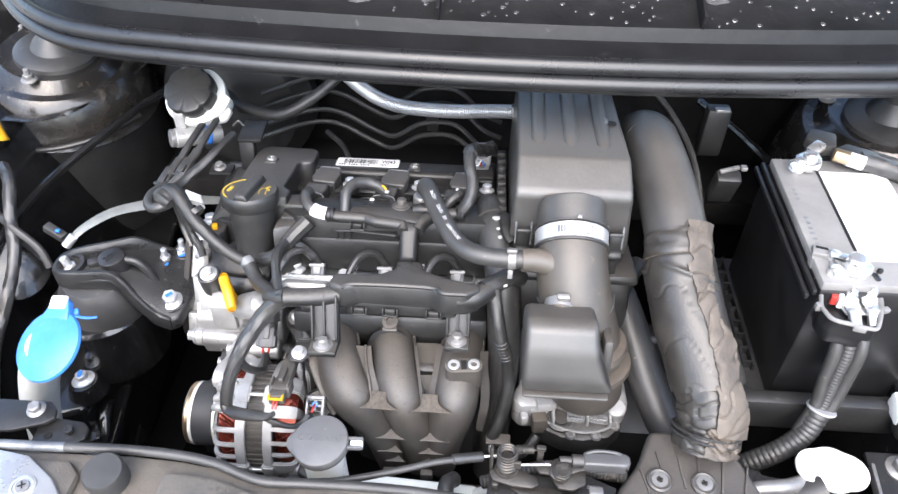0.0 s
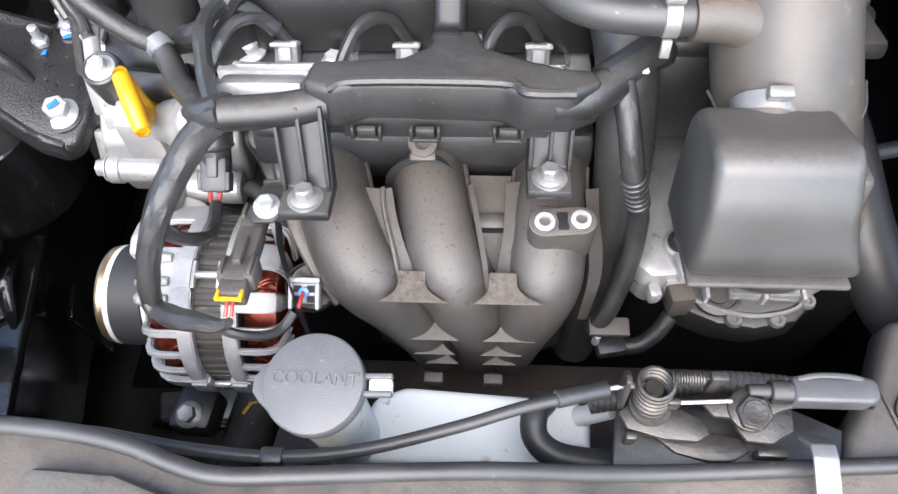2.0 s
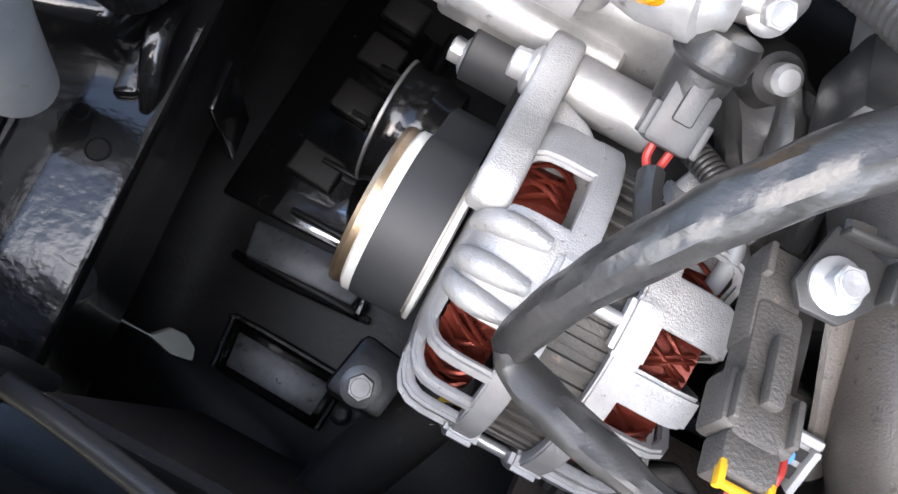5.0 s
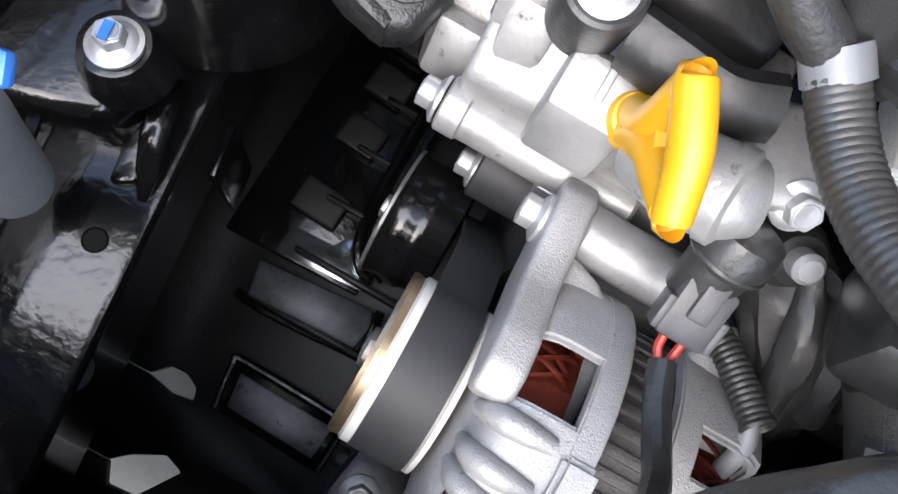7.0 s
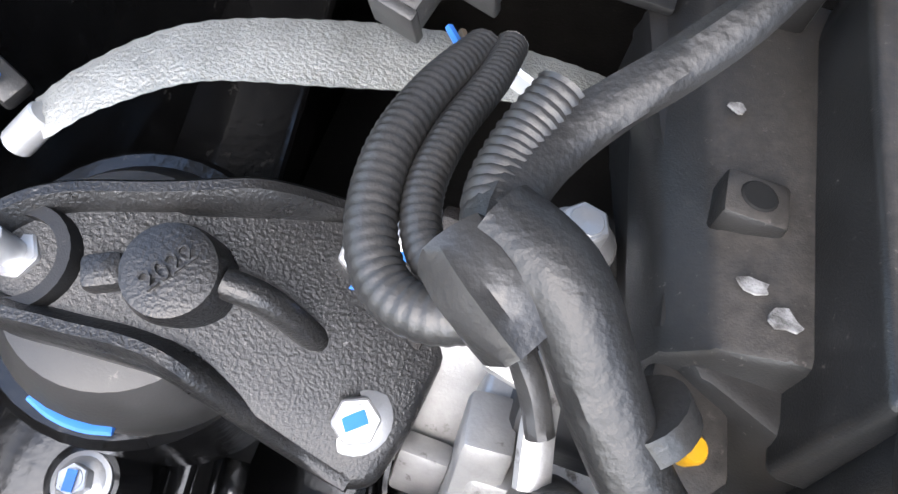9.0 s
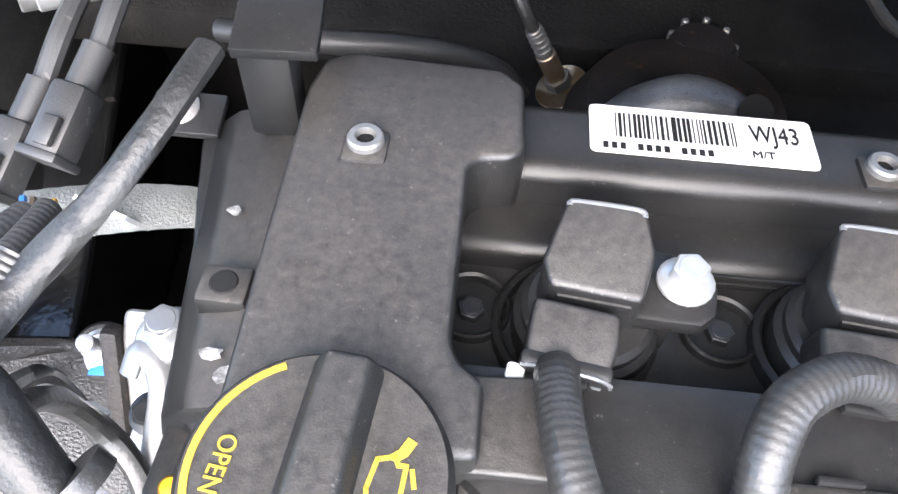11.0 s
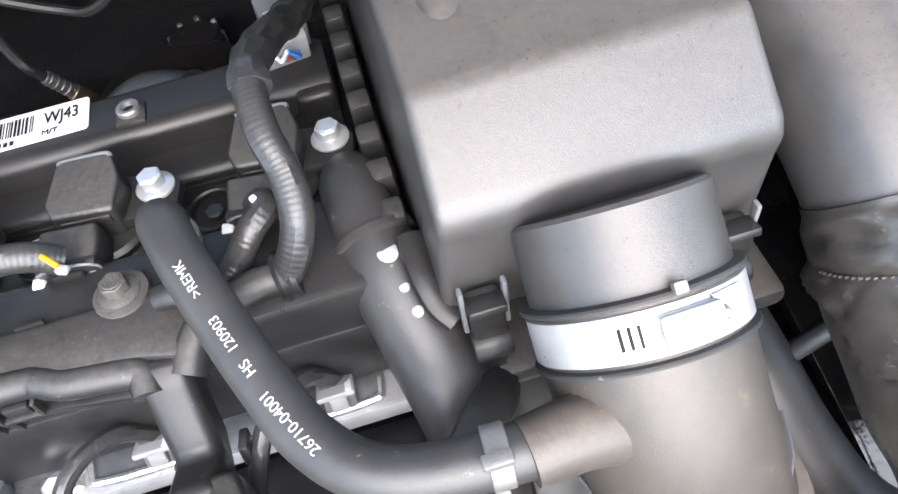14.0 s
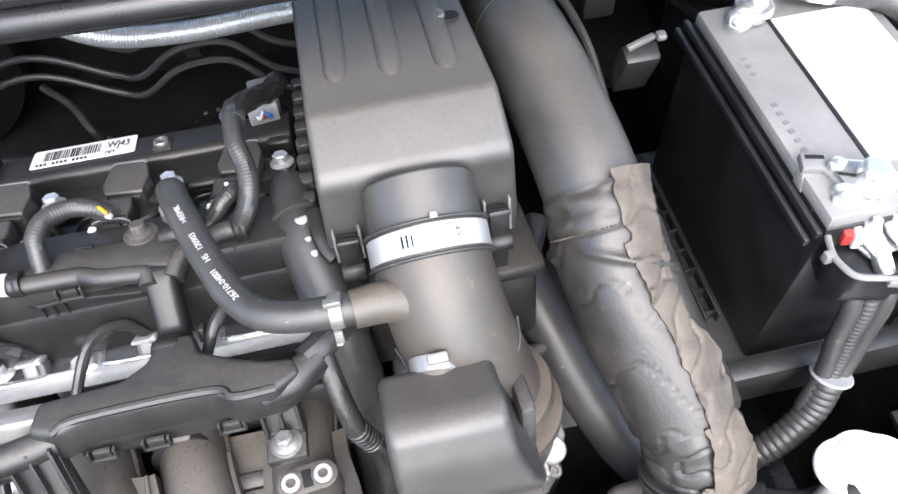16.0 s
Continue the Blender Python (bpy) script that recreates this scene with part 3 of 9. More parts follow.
part("painted_edge", prism([(-0.52, 0.26), (-0.262, 0.26), (-0.268, 0.392), (-0.290, 0.416), (-0.320, 0.436), (-0.36, 0.442), (-0.52, 0.442)], 0.803, 0.809, "z", 0.004), SILVER, fend)
scr = part("screw_boss", lathe([(0.0115, 0), (0.011, 0.0015), (0.009, 0.0022), (0.0085, 0.001), (0.0001, 0.0008)], (-0.310, 0.405, 0.809), seg=28), SILVER, fend)
part("screw", lathe([(0.0062, 0), (0.0058, 0.002), (0.0001, 0.0024)], (-0.310, 0.405, 0.810), seg=20), DULLZINC, scr)
part("cross_slot", box((-0.310, 0.405, 0.8125), (0.007, 0.0011, 0.0006), 0, (0, 0, 25)), BLACK, scr)
part("cross_slot", box((-0.310, 0.405, 0.8128), (0.0011, 0.007, 0.0006), 0, (0, 0, 25)), BLACK, scr)

core = thing("radiator", (0.05, 0.49, 0.45), "brown dusty radiator core and shroud behind the front panel", "radiator")
part("core", box((0.05, 0.445, 0.48), (0.75, 0.03, 0.34), 0.004), CORE, core)
part("shroud", box((0.06, 0.535, 0.545), (0.36, 0.10, 0.012), 0.004, (-12, 0, 0)), CORE, core)
part("top_tank", box((0.05, 0.44, 0.66), (0.76, 0.03, 0.03), 0.008), DARK, core)

under = thing("undercover", (0, 0.8, 0.24), "black ribbed plastic undercover at the bottom of the bay", "undercover", kind="structure")
b = prism([(-0.50, 0.22), (0.50, 0.22), (0.50, 1.21), (-0.50, 1.21), (-0.50, 0.494), (-0.416, 0.494), (-0.402, 0.508), (-0.386, 0.509), (-0.372, 0.502), (-0.368, 0.491), (-0.39, 0.487), (-0.416, 0.4925), (-0.50, 0.4925),
           (-0.50, 0.412), (-0.404, 0.412), (-0.39, 0.424), (-0.362, 0.438), (-0.345, 0.432), (-0.33, 0.417), (-0.345, 0.395), (-0.395, 0.392), (-0.405, 0.41), (-0.50, 0.41)], 0.225, 0.24, "z", 0.002)
part("tray", b, DARK, under)
for y in (0.60, 0.66, 0.72, 0.78, 0.84):
    part("rib", box((-0.30, y, 0.25), (0.12, 0.006, 0.02), 0.002), DARK, under)

sub = thing("engine_block", (-0.05, 0.75, 0.3), "dark iron and alloy engine block low in the bay", "engine block")
part("block", box((-0.05, 0.72, 0.50), (0.34, 0.16, 0.34), 0.02), DARK, sub)
part("oil_pan", box((-0.03, 0.72, 0.33), (0.30, 0.20, 0.10), 0.03), DARK, sub)
part("gearbox", box((0.24, 0.74, 0.46), (0.26, 0.22, 0.28), 0.05), DARK, sub)

# The crossmember lies a little above the undercover.
cross = thing("lower_crossmember", (-0.32, 0.6, 0.24), "wet black pressed steel crossmember with raised pads", "crossmember", kind="structure")
# Beam and lid greys are lightened to stand in for light down here.
part("beam", prism([(-0.382, 0.634), (-0.264, 0.644), (-0.258, 0.628), (-0.262, 0.603), (-0.374, 0.598)], 0.238, 0.264, "z", 0.004), GREYMETAL, cross, "dull grey top of the beam")
part("beam_edge", tube([(-0.386, 0.597, 0.250), (-0.36, 0.594, 0.252), (-0.31, 0.596, 0.252), (-0.25, 0.600, 0.252)], 0.0048, 10, 5), PAINT, cross)
part("beam_end", box((-0.255, 0.622, 0.25), (0.010, 0.05, 0.03), 0.003, (0, 0, 6)), PAINT, cross)
part("plate", prism([(-0.43, 0.645), (-0.285, 0.650), (-0.30, 0.695), (-0.312, 0.73), (-0.318, 0.90), (-0.43, 0.93)], 0.236, 0.2455, "z", 0.003), PAINT, cross)
# Mirror patch, shaped and placed as the sky's glint on the plate.
part("sky_glint", prism([(-0.377, 0.650), (-0.374, 0.680), (-0.330, 0.682), (-0.320, 0.700), (-0.300, 0.690), (-0.286, 0.668), (-0.282, 0.656)], 0.2455, 0.2468, "z", 0.0005), SKYGLINT, cross, "mirror-bright patch standing in for a sky reflection")
part("curved_edge", tube([(-0.282, 0.668, 0.250), (-0.298, 0.676, 0.254), (-0.311, 0.70, 0.256), (-0.316, 0.74, 0.257), (-0.318, 0.80, 0.258), (-0.321, 0.89, 0.26)], 0.0062, 10), PAINT, cross)
part("outer_wall", tube([(-0.270, 0.676, 0.255), (-0.288, 0.688, 0.262), (-0.300, 0.71, 0.266), (-0.304, 0.76, 0.27), (-0.305, 0.90, 0.275)], 0.0075, 10), PAINT, cross)
for x, y, w in ((-0.362, 0.712, 0.052), (-0.362, 0.793, 0.046), (-0.364, 0.855, 0.046), (-0.366, 0.912, 0.046)):
    part("raised_pad", box((x, y, 0.2505), (w, 0.038, 0.012), 0.0045, (0, 0, -4), seg=3), COVER, cross)
part("mount_box", prism([(-0.352, 0.544), (-0.346, 0.494), (-0.236, 0.488), (-0.232, 0.54)], 0.225, 0.249, "z", 0.004), PAINT, cross)
part("mount_box_lid", prism([(-0.342, 0.534), (-0.337, 0.502), (-0.246, 0.498), (-0.243, 0.531)], 0.2485, 0.2515, "z", 0.001), GREYMETAL, cross)
part("box_rim", tube([(-0.236, 0.49, 0.251), (-0.234, 0.536, 0.251), (-0.243, 0.541, 0.251), (-0.345, 0.5445, 0.251), (-0.352, 0.538, 0.251), (-0.346, 0.495, 0.251)], 0.0042, 10, 4), PAINT, cross)
part("box_bolt", bolt((-0.222, 0.512, 0.25), (0, 0, 1), 0.012), DARK, cross)

# ---- engine ----
cover = thing("valve_cover", (-0.05, 0.79, 0.80), "dusty black nylon valve cover with raised filler end", "valve cover", frame_m=ENGINE)
b = prism([(-0.2445, 0.760), (-0.232, 0.750), (-0.205, 0.738), (-0.16, 0.73), (-0.14, 0.715), (0.092, 0.715), (0.095, 0.88), (-0.14, 0.885), (-0.25, 0.887), (-0.266, 0.876), (-0.258, 0.84), (-0.247, 0.797)], 0.775, 0.818, "z", 0.004)
part("base", b, NYLON, cover, m=ENGINE)
b = prism([(-0.168, 0.770), (0.092, 0.770), (0.092, 0.717), (-0.128, 0.717), (-0.15, 0.735)], 0.81, 0.844, "z", 0.005)
part("front_bank", b, NYLON, cover, m=ENGINE)
b = prism([(0.842, 0.80), (0.844, 0.842), (0.849, 0.8465), (0.876, 0.8465), (0.882, 0.842), (0.884, 0.80)], -0.165, 0.09, "x", 0.0025)
part("rear_ridge", b, NYLON, cover, m=ENGINE)
part("ridge_foot", prism([(0.822, 0.815), (0.822, 0.8255), (0.826, 0.829), (0.845, 0.830), (0.845, 0.815)], -0.157, 0.09, "x", 0.002), NYLON, cover, m=ENGINE)
for z in (0.8215, 0.8255):
    part("foot_line", box((-0.02, 0.8215, z), (0.15, 0.0012, 0.0012), 0.0004), NYLON, cover, m=ENGINE)
part("ridge_end_cap", prism([(0.070, 0.838), (0.090, 0.838), (0.092, 0.884), (0.078, 0.890), (0.066, 0.884)], 0.80, 0.843, "z", 0.004, seg=3), NYLON, cover, m=ENGINE)
b = prism([(-0.266, 0.80), (-0.262, 0.816), (-0.250, 0.826), (-0.226, 0.831), (-0.208, 0.832), (-0.19, 0.80)], 0.753, 0.884, "y", 0.003)
for v in b.verts:
    v.co.x += max(0, min(1, (-0.205 - v.co.x) / 0.05)) * max(0, min(0.019, (0.875 - v.co.y) * 0.24))
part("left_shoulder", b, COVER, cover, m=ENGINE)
out = [(-0.213, 0.735), (-0.2145, 0.80), (-0.2155, 0.866), (-0.212, 0.882), (-0.203, 0.888), (-0.146, 0.885), (-0.138, 0.877), (-0.1365, 0.8435), (-0.141, 0.8395),
       (-0.151, 0.839), (-0.1555, 0.8335), (-0.155, 0.768), (-0.152, 0.762), (-0.145, 0.757), (-0.145, 0.735)]
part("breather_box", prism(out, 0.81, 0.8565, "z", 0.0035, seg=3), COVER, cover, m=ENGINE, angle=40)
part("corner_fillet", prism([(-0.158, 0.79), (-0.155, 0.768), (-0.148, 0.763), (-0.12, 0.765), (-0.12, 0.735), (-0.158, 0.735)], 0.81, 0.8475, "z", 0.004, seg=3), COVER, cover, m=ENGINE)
for x in (-0.1155, -0.0295, 0.0525):
    part("coil_well", lathe([(0.0275, -0.012), (0.0275, 0.003), (0.026, 0.005), (0.0245, 0.003), (0.0245, -0.01)], (x, 0.797, 0.821), seg=36), NYLON, cover, m=ENGINE)
for x in (-0.150, -0.066, 0.018, 0.090):
    w = part("bolt_well", lathe([(0.0135, -0.004), (0.0135, 0.0035), (0.0127, 0.0045), (0.0118, 0.0035), (0.0116, 0.0)], (x, 0.803, 0.818), seg=28), NYLON, cover, m=ENGINE)
    # Black disc for the shade at the bottom of the well.
    part("well_floor", lathe([(0.0115, 0), (0.0001, 0.0002)], (x, 0.803, 0.8183), seg=20), BLACK, w, m=ENGINE)
    part("recessed_bolt", bolt((x, 0.802, 0.8150), af=0.0085), DARK, w, m=ENGINE)
for x, y, z in ((-0.19, 0.839, 0.857), (-0.011, 0.858, 0.8475)):
    seat = part("bolt_boss", box((x, y - 0.001, z - 0.003), (0.016, 0.016, 0.008), 0.0025), COVER, cover, m=ENGINE)
    part("socket_bolt", lathe([(0.0062, 0), (0.0062, 0.003), (0.0055, 0.004), (0.0036, 0.004), (0.003, 0.0012), (0.0001, 0.0012)], (x, y, z), seg=24), DULLZINC, seat, m=ENGINE)
    part("socket", lathe([(0.0034, 0), (0.0001, 0.0001)], (x, y, z + 0.0016), seg=6), BLACK, seat, m=ENGINE)
b = lathe([(0.012, 0), (0.0115, 0.003), (0.008, 0.004)], (-0.0145, 0.7445, 0.846), seg=24)
bolt((-0.0145, 0.7445, 0.849), af=0.010, bm=b)
part("flange_bolt", b, STATOR, cover, "dusty dull flange bolt", m=ENGINE)
b = box((-0.23, 0.794, 0.828), (0.017, 0.015, 0.012), 0.002)
post = part("clip_post", b, COVER, cover, m=ENGINE)
# Flat black disc stands for the dark inside the hole.
part("post_hole", lathe([(0.0048, 0), (0.0042, 0.0004), (0.0001, 0.0003)], (-0.23, 0.794, 0.8342), seg=16), BLACK, post, m=ENGINE)
for x, y, z, r in ((-0.2365, 0.8275, 0.8292, 0.004), (-0.221, 0.762, 0.8317, 0.006), (-0.228, 0.770, 0.8305, 0.0045)):
    chip = prism([(x + r * (0.7 + 0.5 * noise.noise(Vector((k, x * 90, 1)))) * math.cos(k * 0.7), y + 0.7 * r * (0.7 + 0.6 * noise.noise(Vector((k, y * 90, 5)))) * math.sin(k * 0.7)) for k in range(9)], z, z + 0.0007, "z", 0)
    part("worn_spot", chip, SCUFF, cover, "pale scuffed spot", m=ENGINE)
# Front wall of the cover with its ribs and long step.
b = prism([(0.752, 0.775), (0.742, 0.775), (0.736, 0.80), (0.7225, 0.828), (0.7225, 0.838), (0.752, 0.840)], -0.15, 0.085, "x", 0.002)
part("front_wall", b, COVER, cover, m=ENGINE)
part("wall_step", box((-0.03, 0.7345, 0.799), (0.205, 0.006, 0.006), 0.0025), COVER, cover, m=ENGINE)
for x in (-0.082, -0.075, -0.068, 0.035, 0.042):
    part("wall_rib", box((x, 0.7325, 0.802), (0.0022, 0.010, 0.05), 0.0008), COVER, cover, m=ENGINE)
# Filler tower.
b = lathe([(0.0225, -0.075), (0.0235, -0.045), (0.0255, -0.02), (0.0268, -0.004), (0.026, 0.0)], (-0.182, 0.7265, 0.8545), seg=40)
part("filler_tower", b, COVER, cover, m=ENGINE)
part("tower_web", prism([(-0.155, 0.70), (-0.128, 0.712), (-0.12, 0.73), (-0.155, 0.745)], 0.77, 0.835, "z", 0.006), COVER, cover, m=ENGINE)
part("tower_arm", tube([(-0.176, 0.712, 0.790), (-0.162, 0.700, 0.796), (-0.148, 0.699, 0.804), (-0.132, 0.706, 0.823), (-0.116, 0.716, 0.838)], [0.007, 0.008, 0.009, 0.010], 10), COVER, cover, m=ENGINE)
dot = part("sensor_tab", prism([(-0.243, 0.731), (-0.228, 0.722), (-0.220, 0.730), (-0.222, 0.750), (-0.242, 0.757)], 0.785, 0.8125, "z", 0.003), COVER, cover, m=ENGINE)
part("marking_cap", lathe([(0.0036, -0.004), (0.0036, 0.0015), (0.0028, 0.0028), (0.0001, 0.003)], (-0.232, 0.733, 0.816), (0.1, -0.2, 1), 18), YELLOW, dot, "yellow painted cap", m=ENGINE)

lab = thing("barcode_label", (-0.073, 0.861, 0.847), "white barcode sticker on the valve cover ridge", "label", frame_m=ENGINE)
cx, cy, w, h, r = -0.0728, 0.8675, 0.0405, 0.0122, 0.0022
ring = [(cx + sx * (w - r) + r * math.cos(radians(a)), cy + sy * (h - r) + r * math.sin(radians(a))) for sx, sy, a0 in ((1, 1, 0), (-1, 1, 90), (-1, -1, 180), (1, -1, 270)) for a in (a0, a0 + 30, a0 + 60, a0 + 90)]
part("sticker", prism(ring, 0.8470, 0.8476, "z", 0), PAPER, lab, m=ENGINE)
rnd = random.Random(3)
rows, x = [], -0.031
while x < 0.012:
    wide = rnd.choice((0.0004, 0.0007, 0.0011))
    rows.append((x, 0.002, wide, 0.0125))
    x += wide + rnd.choice((0.0005, 0.0008, 0.0012))
rows += [(-0.035 + 0.0031 * i, -0.0088, 0.0019, 0.0030) for i in range(13) if i % 5 != 3]
LABEL_M = ENGINE @ Matrix.Translation((cx, cy, 0.8478))
for row in rows:
    bars([row], LABEL_M, BLACK, lab)
words("WJ43", 0.0098, LABEL_M @ Matrix.Translation((0.0265, 0.003, 0)) @ Matrix.Diagonal((0.8, 1.25, 1, 1)), BLACK, lab, 0.0002)
words("M/T", 0.005, LABEL_M @ Matrix.Translation((0.021, -0.0075, 0)), BLACK, lab, 0.0002)

cap = thing("oil_filler_cap", (-0.182, 0.7225, 0.856), "dusty black oil filler cap with yellow markings", "oil cap", frame_m=ENGINE)
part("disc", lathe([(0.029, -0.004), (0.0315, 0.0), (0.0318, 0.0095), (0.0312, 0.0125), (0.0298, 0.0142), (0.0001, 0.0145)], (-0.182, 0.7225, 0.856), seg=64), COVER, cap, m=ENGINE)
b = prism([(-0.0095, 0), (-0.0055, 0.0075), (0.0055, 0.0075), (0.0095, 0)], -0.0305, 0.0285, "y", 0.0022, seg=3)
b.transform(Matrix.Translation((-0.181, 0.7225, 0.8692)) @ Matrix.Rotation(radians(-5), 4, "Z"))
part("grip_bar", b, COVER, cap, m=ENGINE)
arc = [radians(115 + i * 6) for i in range(20)]
b = prism([(-0.182 + 0.0291 * math.cos(a), 0.7225 + 0.0291 * math.sin(a)) for a in arc] + [(-0.182 + 0.0274 * math.cos(a), 0.7225 + 0.0274 * math.sin(a)) for a in reversed(arc)], 0.870, 0.8706, "z", 0)
part("arc_mark", b, YELLOWPAINT, cap, m=ENGINE)
words("OPEN", 0.0062, ENGINE @ Matrix.Translation((-0.2035, 0.7225, 0.8706)) @ Matrix.Rotation(radians(-97), 4, "Z") @ Matrix.Diagonal((0.86, 1, 1, 1)), YELLOWPAINT, cap, 0.0002)
can = [(-0.1690, 0.7128), (-0.1700, 0.7205), (-0.1685, 0.7272), (-0.1646, 0.7282), (-0.1636, 0.7262), (-0.1618, 0.7262), (-0.1624, 0.7190), (-0.1612, 0.7122)]
for (x0, y0), (x1, y1) in zip(can, can[1:]):
    ln = math.hypot(x1 - x0, y1 - y0)
    part("can_stroke", box(((x0 + x1) / 2, (y0 + y1) / 2, 0.8703), (ln + 0.0009, 0.0011, 0.0006), 0, (0, 0, math.degrees(math.atan2(y1 - y0, x1 - x0)))), YELLOWPAINT, cap, m=ENGINE)
part("can_spout", prism([(-0.1668, 0.7278), (-0.1640, 0.7298), (-0.1622, 0.7330), (-0.1600, 0.7318), (-0.1618, 0.7286), (-0.1640, 0.7270)], 0.8700, 0.8706, "z", 0), YELLOWPAINT, cap, m=ENGINE)
part("can_handle", box((-0.1600, 0.7235, 0.8703), (0.0011, 0.0045, 0.0006), 0, (0, 0, 12)), YELLOWPAINT, cap, m=ENGINE)


def ignition_coil(dx, turn, reach, tilt):
    """Flat dusty cap with a painted highlight on its rear rim, an ear with its bolt, a round skirt and the plug in
    front.
    """
    t = thing("ignition_coil", (dx - 0.03, 0.79, 0.845), "black plug-top ignition coil with dusty flat cap", "ignition coil", "ignition coils", frame_m=ENGINE)
    out = [(-0.0435, 0.7915), (-0.0158, 0.7885), (-0.0117, 0.8045), (-0.0136, 0.8165), (-0.0168, 0.8195), (-0.0366, 0.8210), (-0.0396, 0.8185), (-0.0458, 0.8000)]
    b = prism([(dx + x, y) for x, y in out], 0.834, 0.8600, "z", 0.0022, seg=3)
    for v in b.verts:
        if v.co.z > 0.85:
            v.co.z += (v.co.y - 0.8205) * 0.20
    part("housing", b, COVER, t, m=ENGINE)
    # Pale grey tube puts the highlight on the cap's rear edge.
    part("edge_highlight", tube([(dx - 0.0382, 0.8185, 0.8588), (dx - 0.0360, 0.8200, 0.8590), (dx - 0.0172, 0.8187, 0.8590), (dx - 0.0148, 0.8165, 0.8584)], 0.0011, 8, 4), SLATE, t, "pale rear edge, a painted highlight", m=ENGINE)
    part("front_lip", box((dx - 0.0297, 0.7905, 0.8475), (0.0225, 0.0028, 0.005), 0.0008, (0, 0, -6)), COVER, t, m=ENGINE)
    part("round_skirt", lathe([(0.0235, -0.014), (0.0235, -0.004), (0.0215, -0.002), (0.0215, 0.001), (0.0195, 0.003), (0.01, 0.003)], (dx - 0.0285, 0.797, 0.834), seg=36), NYLON, t, m=ENGINE)
    out = [(-0.02, 0.7895), (0.004, 0.7885), (0.0092, 0.793), (0.0112, 0.806), (0.0075, 0.812), (-0.002, 0.8155), (-0.018, 0.8185)]
    ear = part("bolt_ear", prism([(dx + x, y) for x, y in out], 0.837, 0.8435, "z", 0.0018), NYLON, t, m=ENGINE)
    part("ear_web", prism([(dx - 0.017, 0.793), (dx - 0.003, 0.792), (dx - 0.001, 0.796), (dx - 0.017, 0.80)], 0.822, 0.838, "z", 0.0008), NYLON, ear, m=ENGINE)
    b = bolt((dx, 0.8035, 0.8445), af=0.0105, turn=turn)
    lathe([(0.0078, -0.001), (0.0078, 0.0008), (0.006, 0.0014)], (dx, 0.8035, 0.8445), (0, 0, 1), 24, bm=b)
    part("bolt", b, ZINC, t, m=ENGINE)
    spin = Matrix.Translation((dx - 0.0345 + reach, 0.7765, 0.8425)) @ Matrix.Rotation(radians(tilt), 4, "Z") @ Matrix.Rotation(radians(10), 4, "X")
    b = prism([(-0.0128, 0.0115), (0.0128, 0.0115), (0.0138, 0.002), (0.0122, -0.0085), (-0.0122, -0.0085), (-0.0128, 0.002)], -0.008, 0.0085, "z", 0.0022, seg=3)
    b.transform(spin)
    plug = part("connector", b, COVER, t, m=ENGINE)
    b = prism([(-0.0132, -0.0052), (0.0132, -0.0052), (0.0132, -0.0104), (-0.0132, -0.0104)], -0.0085, 0.0092, "z", 0.0018)
    b.transform(spin)
    part("connector_hood", b, NYLON, plug, m=ENGINE)
    rim = [spin @ Vector(p) for p in ((-0.0125, -0.0098, 0.0072), (-0.007, -0.0102, 0.0098), (0.0, -0.0102, 0.0104), (0.008, -0.0102, 0.0098), (0.0128, -0.0098, 0.0062), (0.0132, -0.0098, 0.001))]
    part("hood_rim", tube(rim, 0.0007, 6, 4), SLATE, plug, "thin bright edge", m=ENGINE)
    for name, x, z, sz, mat in (("lock_clip", -0.0135, 0.001, (0.0056, 0.0055, 0.0075), WHITE), ("latch_tab", 0.0095, 0.001, (0.0048, 0.0050, 0.0050), SLATE), ("wire_well", 0.0, 0.003, (0.014, 0.003, 0.008), BLACK)):
        b = box((x, -0.0115, z), sz, 0.0012)
        b.transform(spin)
        part(name, b, mat, plug, m=ENGINE)


for dx, turn, reach, tilt in ((-0.0845, -0.4, -0.002, -9), (-0.0005, 0.3, -0.0025, -5), (0.082, 0.6, -0.0025, -8)):
    ignition_coil(dx, turn, reach, tilt)


def conduit(name, pts, r, label, m=ENGINE, ribs=0.0023, mat=CONDUIT, depth=0.02, wobble=0.05, parent=None, category="conduit"):
    """A corrugated wiring sleeve as a thing of its own."""
    t = thing(name, pts[0], label, category, frame_m=m)
    part("sleeve", tube(pts, r, 14, 6, ribs=ribs, depth=depth, wobble=wobble), mat, t, m=m)
    return t


c1 = conduit("wiring_conduit", [(-0.1250, 0.7655, 0.849), (-0.1256, 0.759, 0.853), (-0.1243, 0.742, 0.857), (-0.1207, 0.7291, 0.856), (-0.1144, 0.7225, 0.852), (-0.1063, 0.7205, 0.848), (-0.0952, 0.7197, 0.846)], 0.0064,
             "black corrugated conduit curling down from the coil plug")
part("white_tape", tube([(-0.1115, 0.7222, 0.850), (-0.1063, 0.7206, 0.8482), (-0.0965, 0.7198, 0.8462)], 0.0076, 14, wobble=0.06), PAPER, c1, "white cloth tape", m=ENGINE)
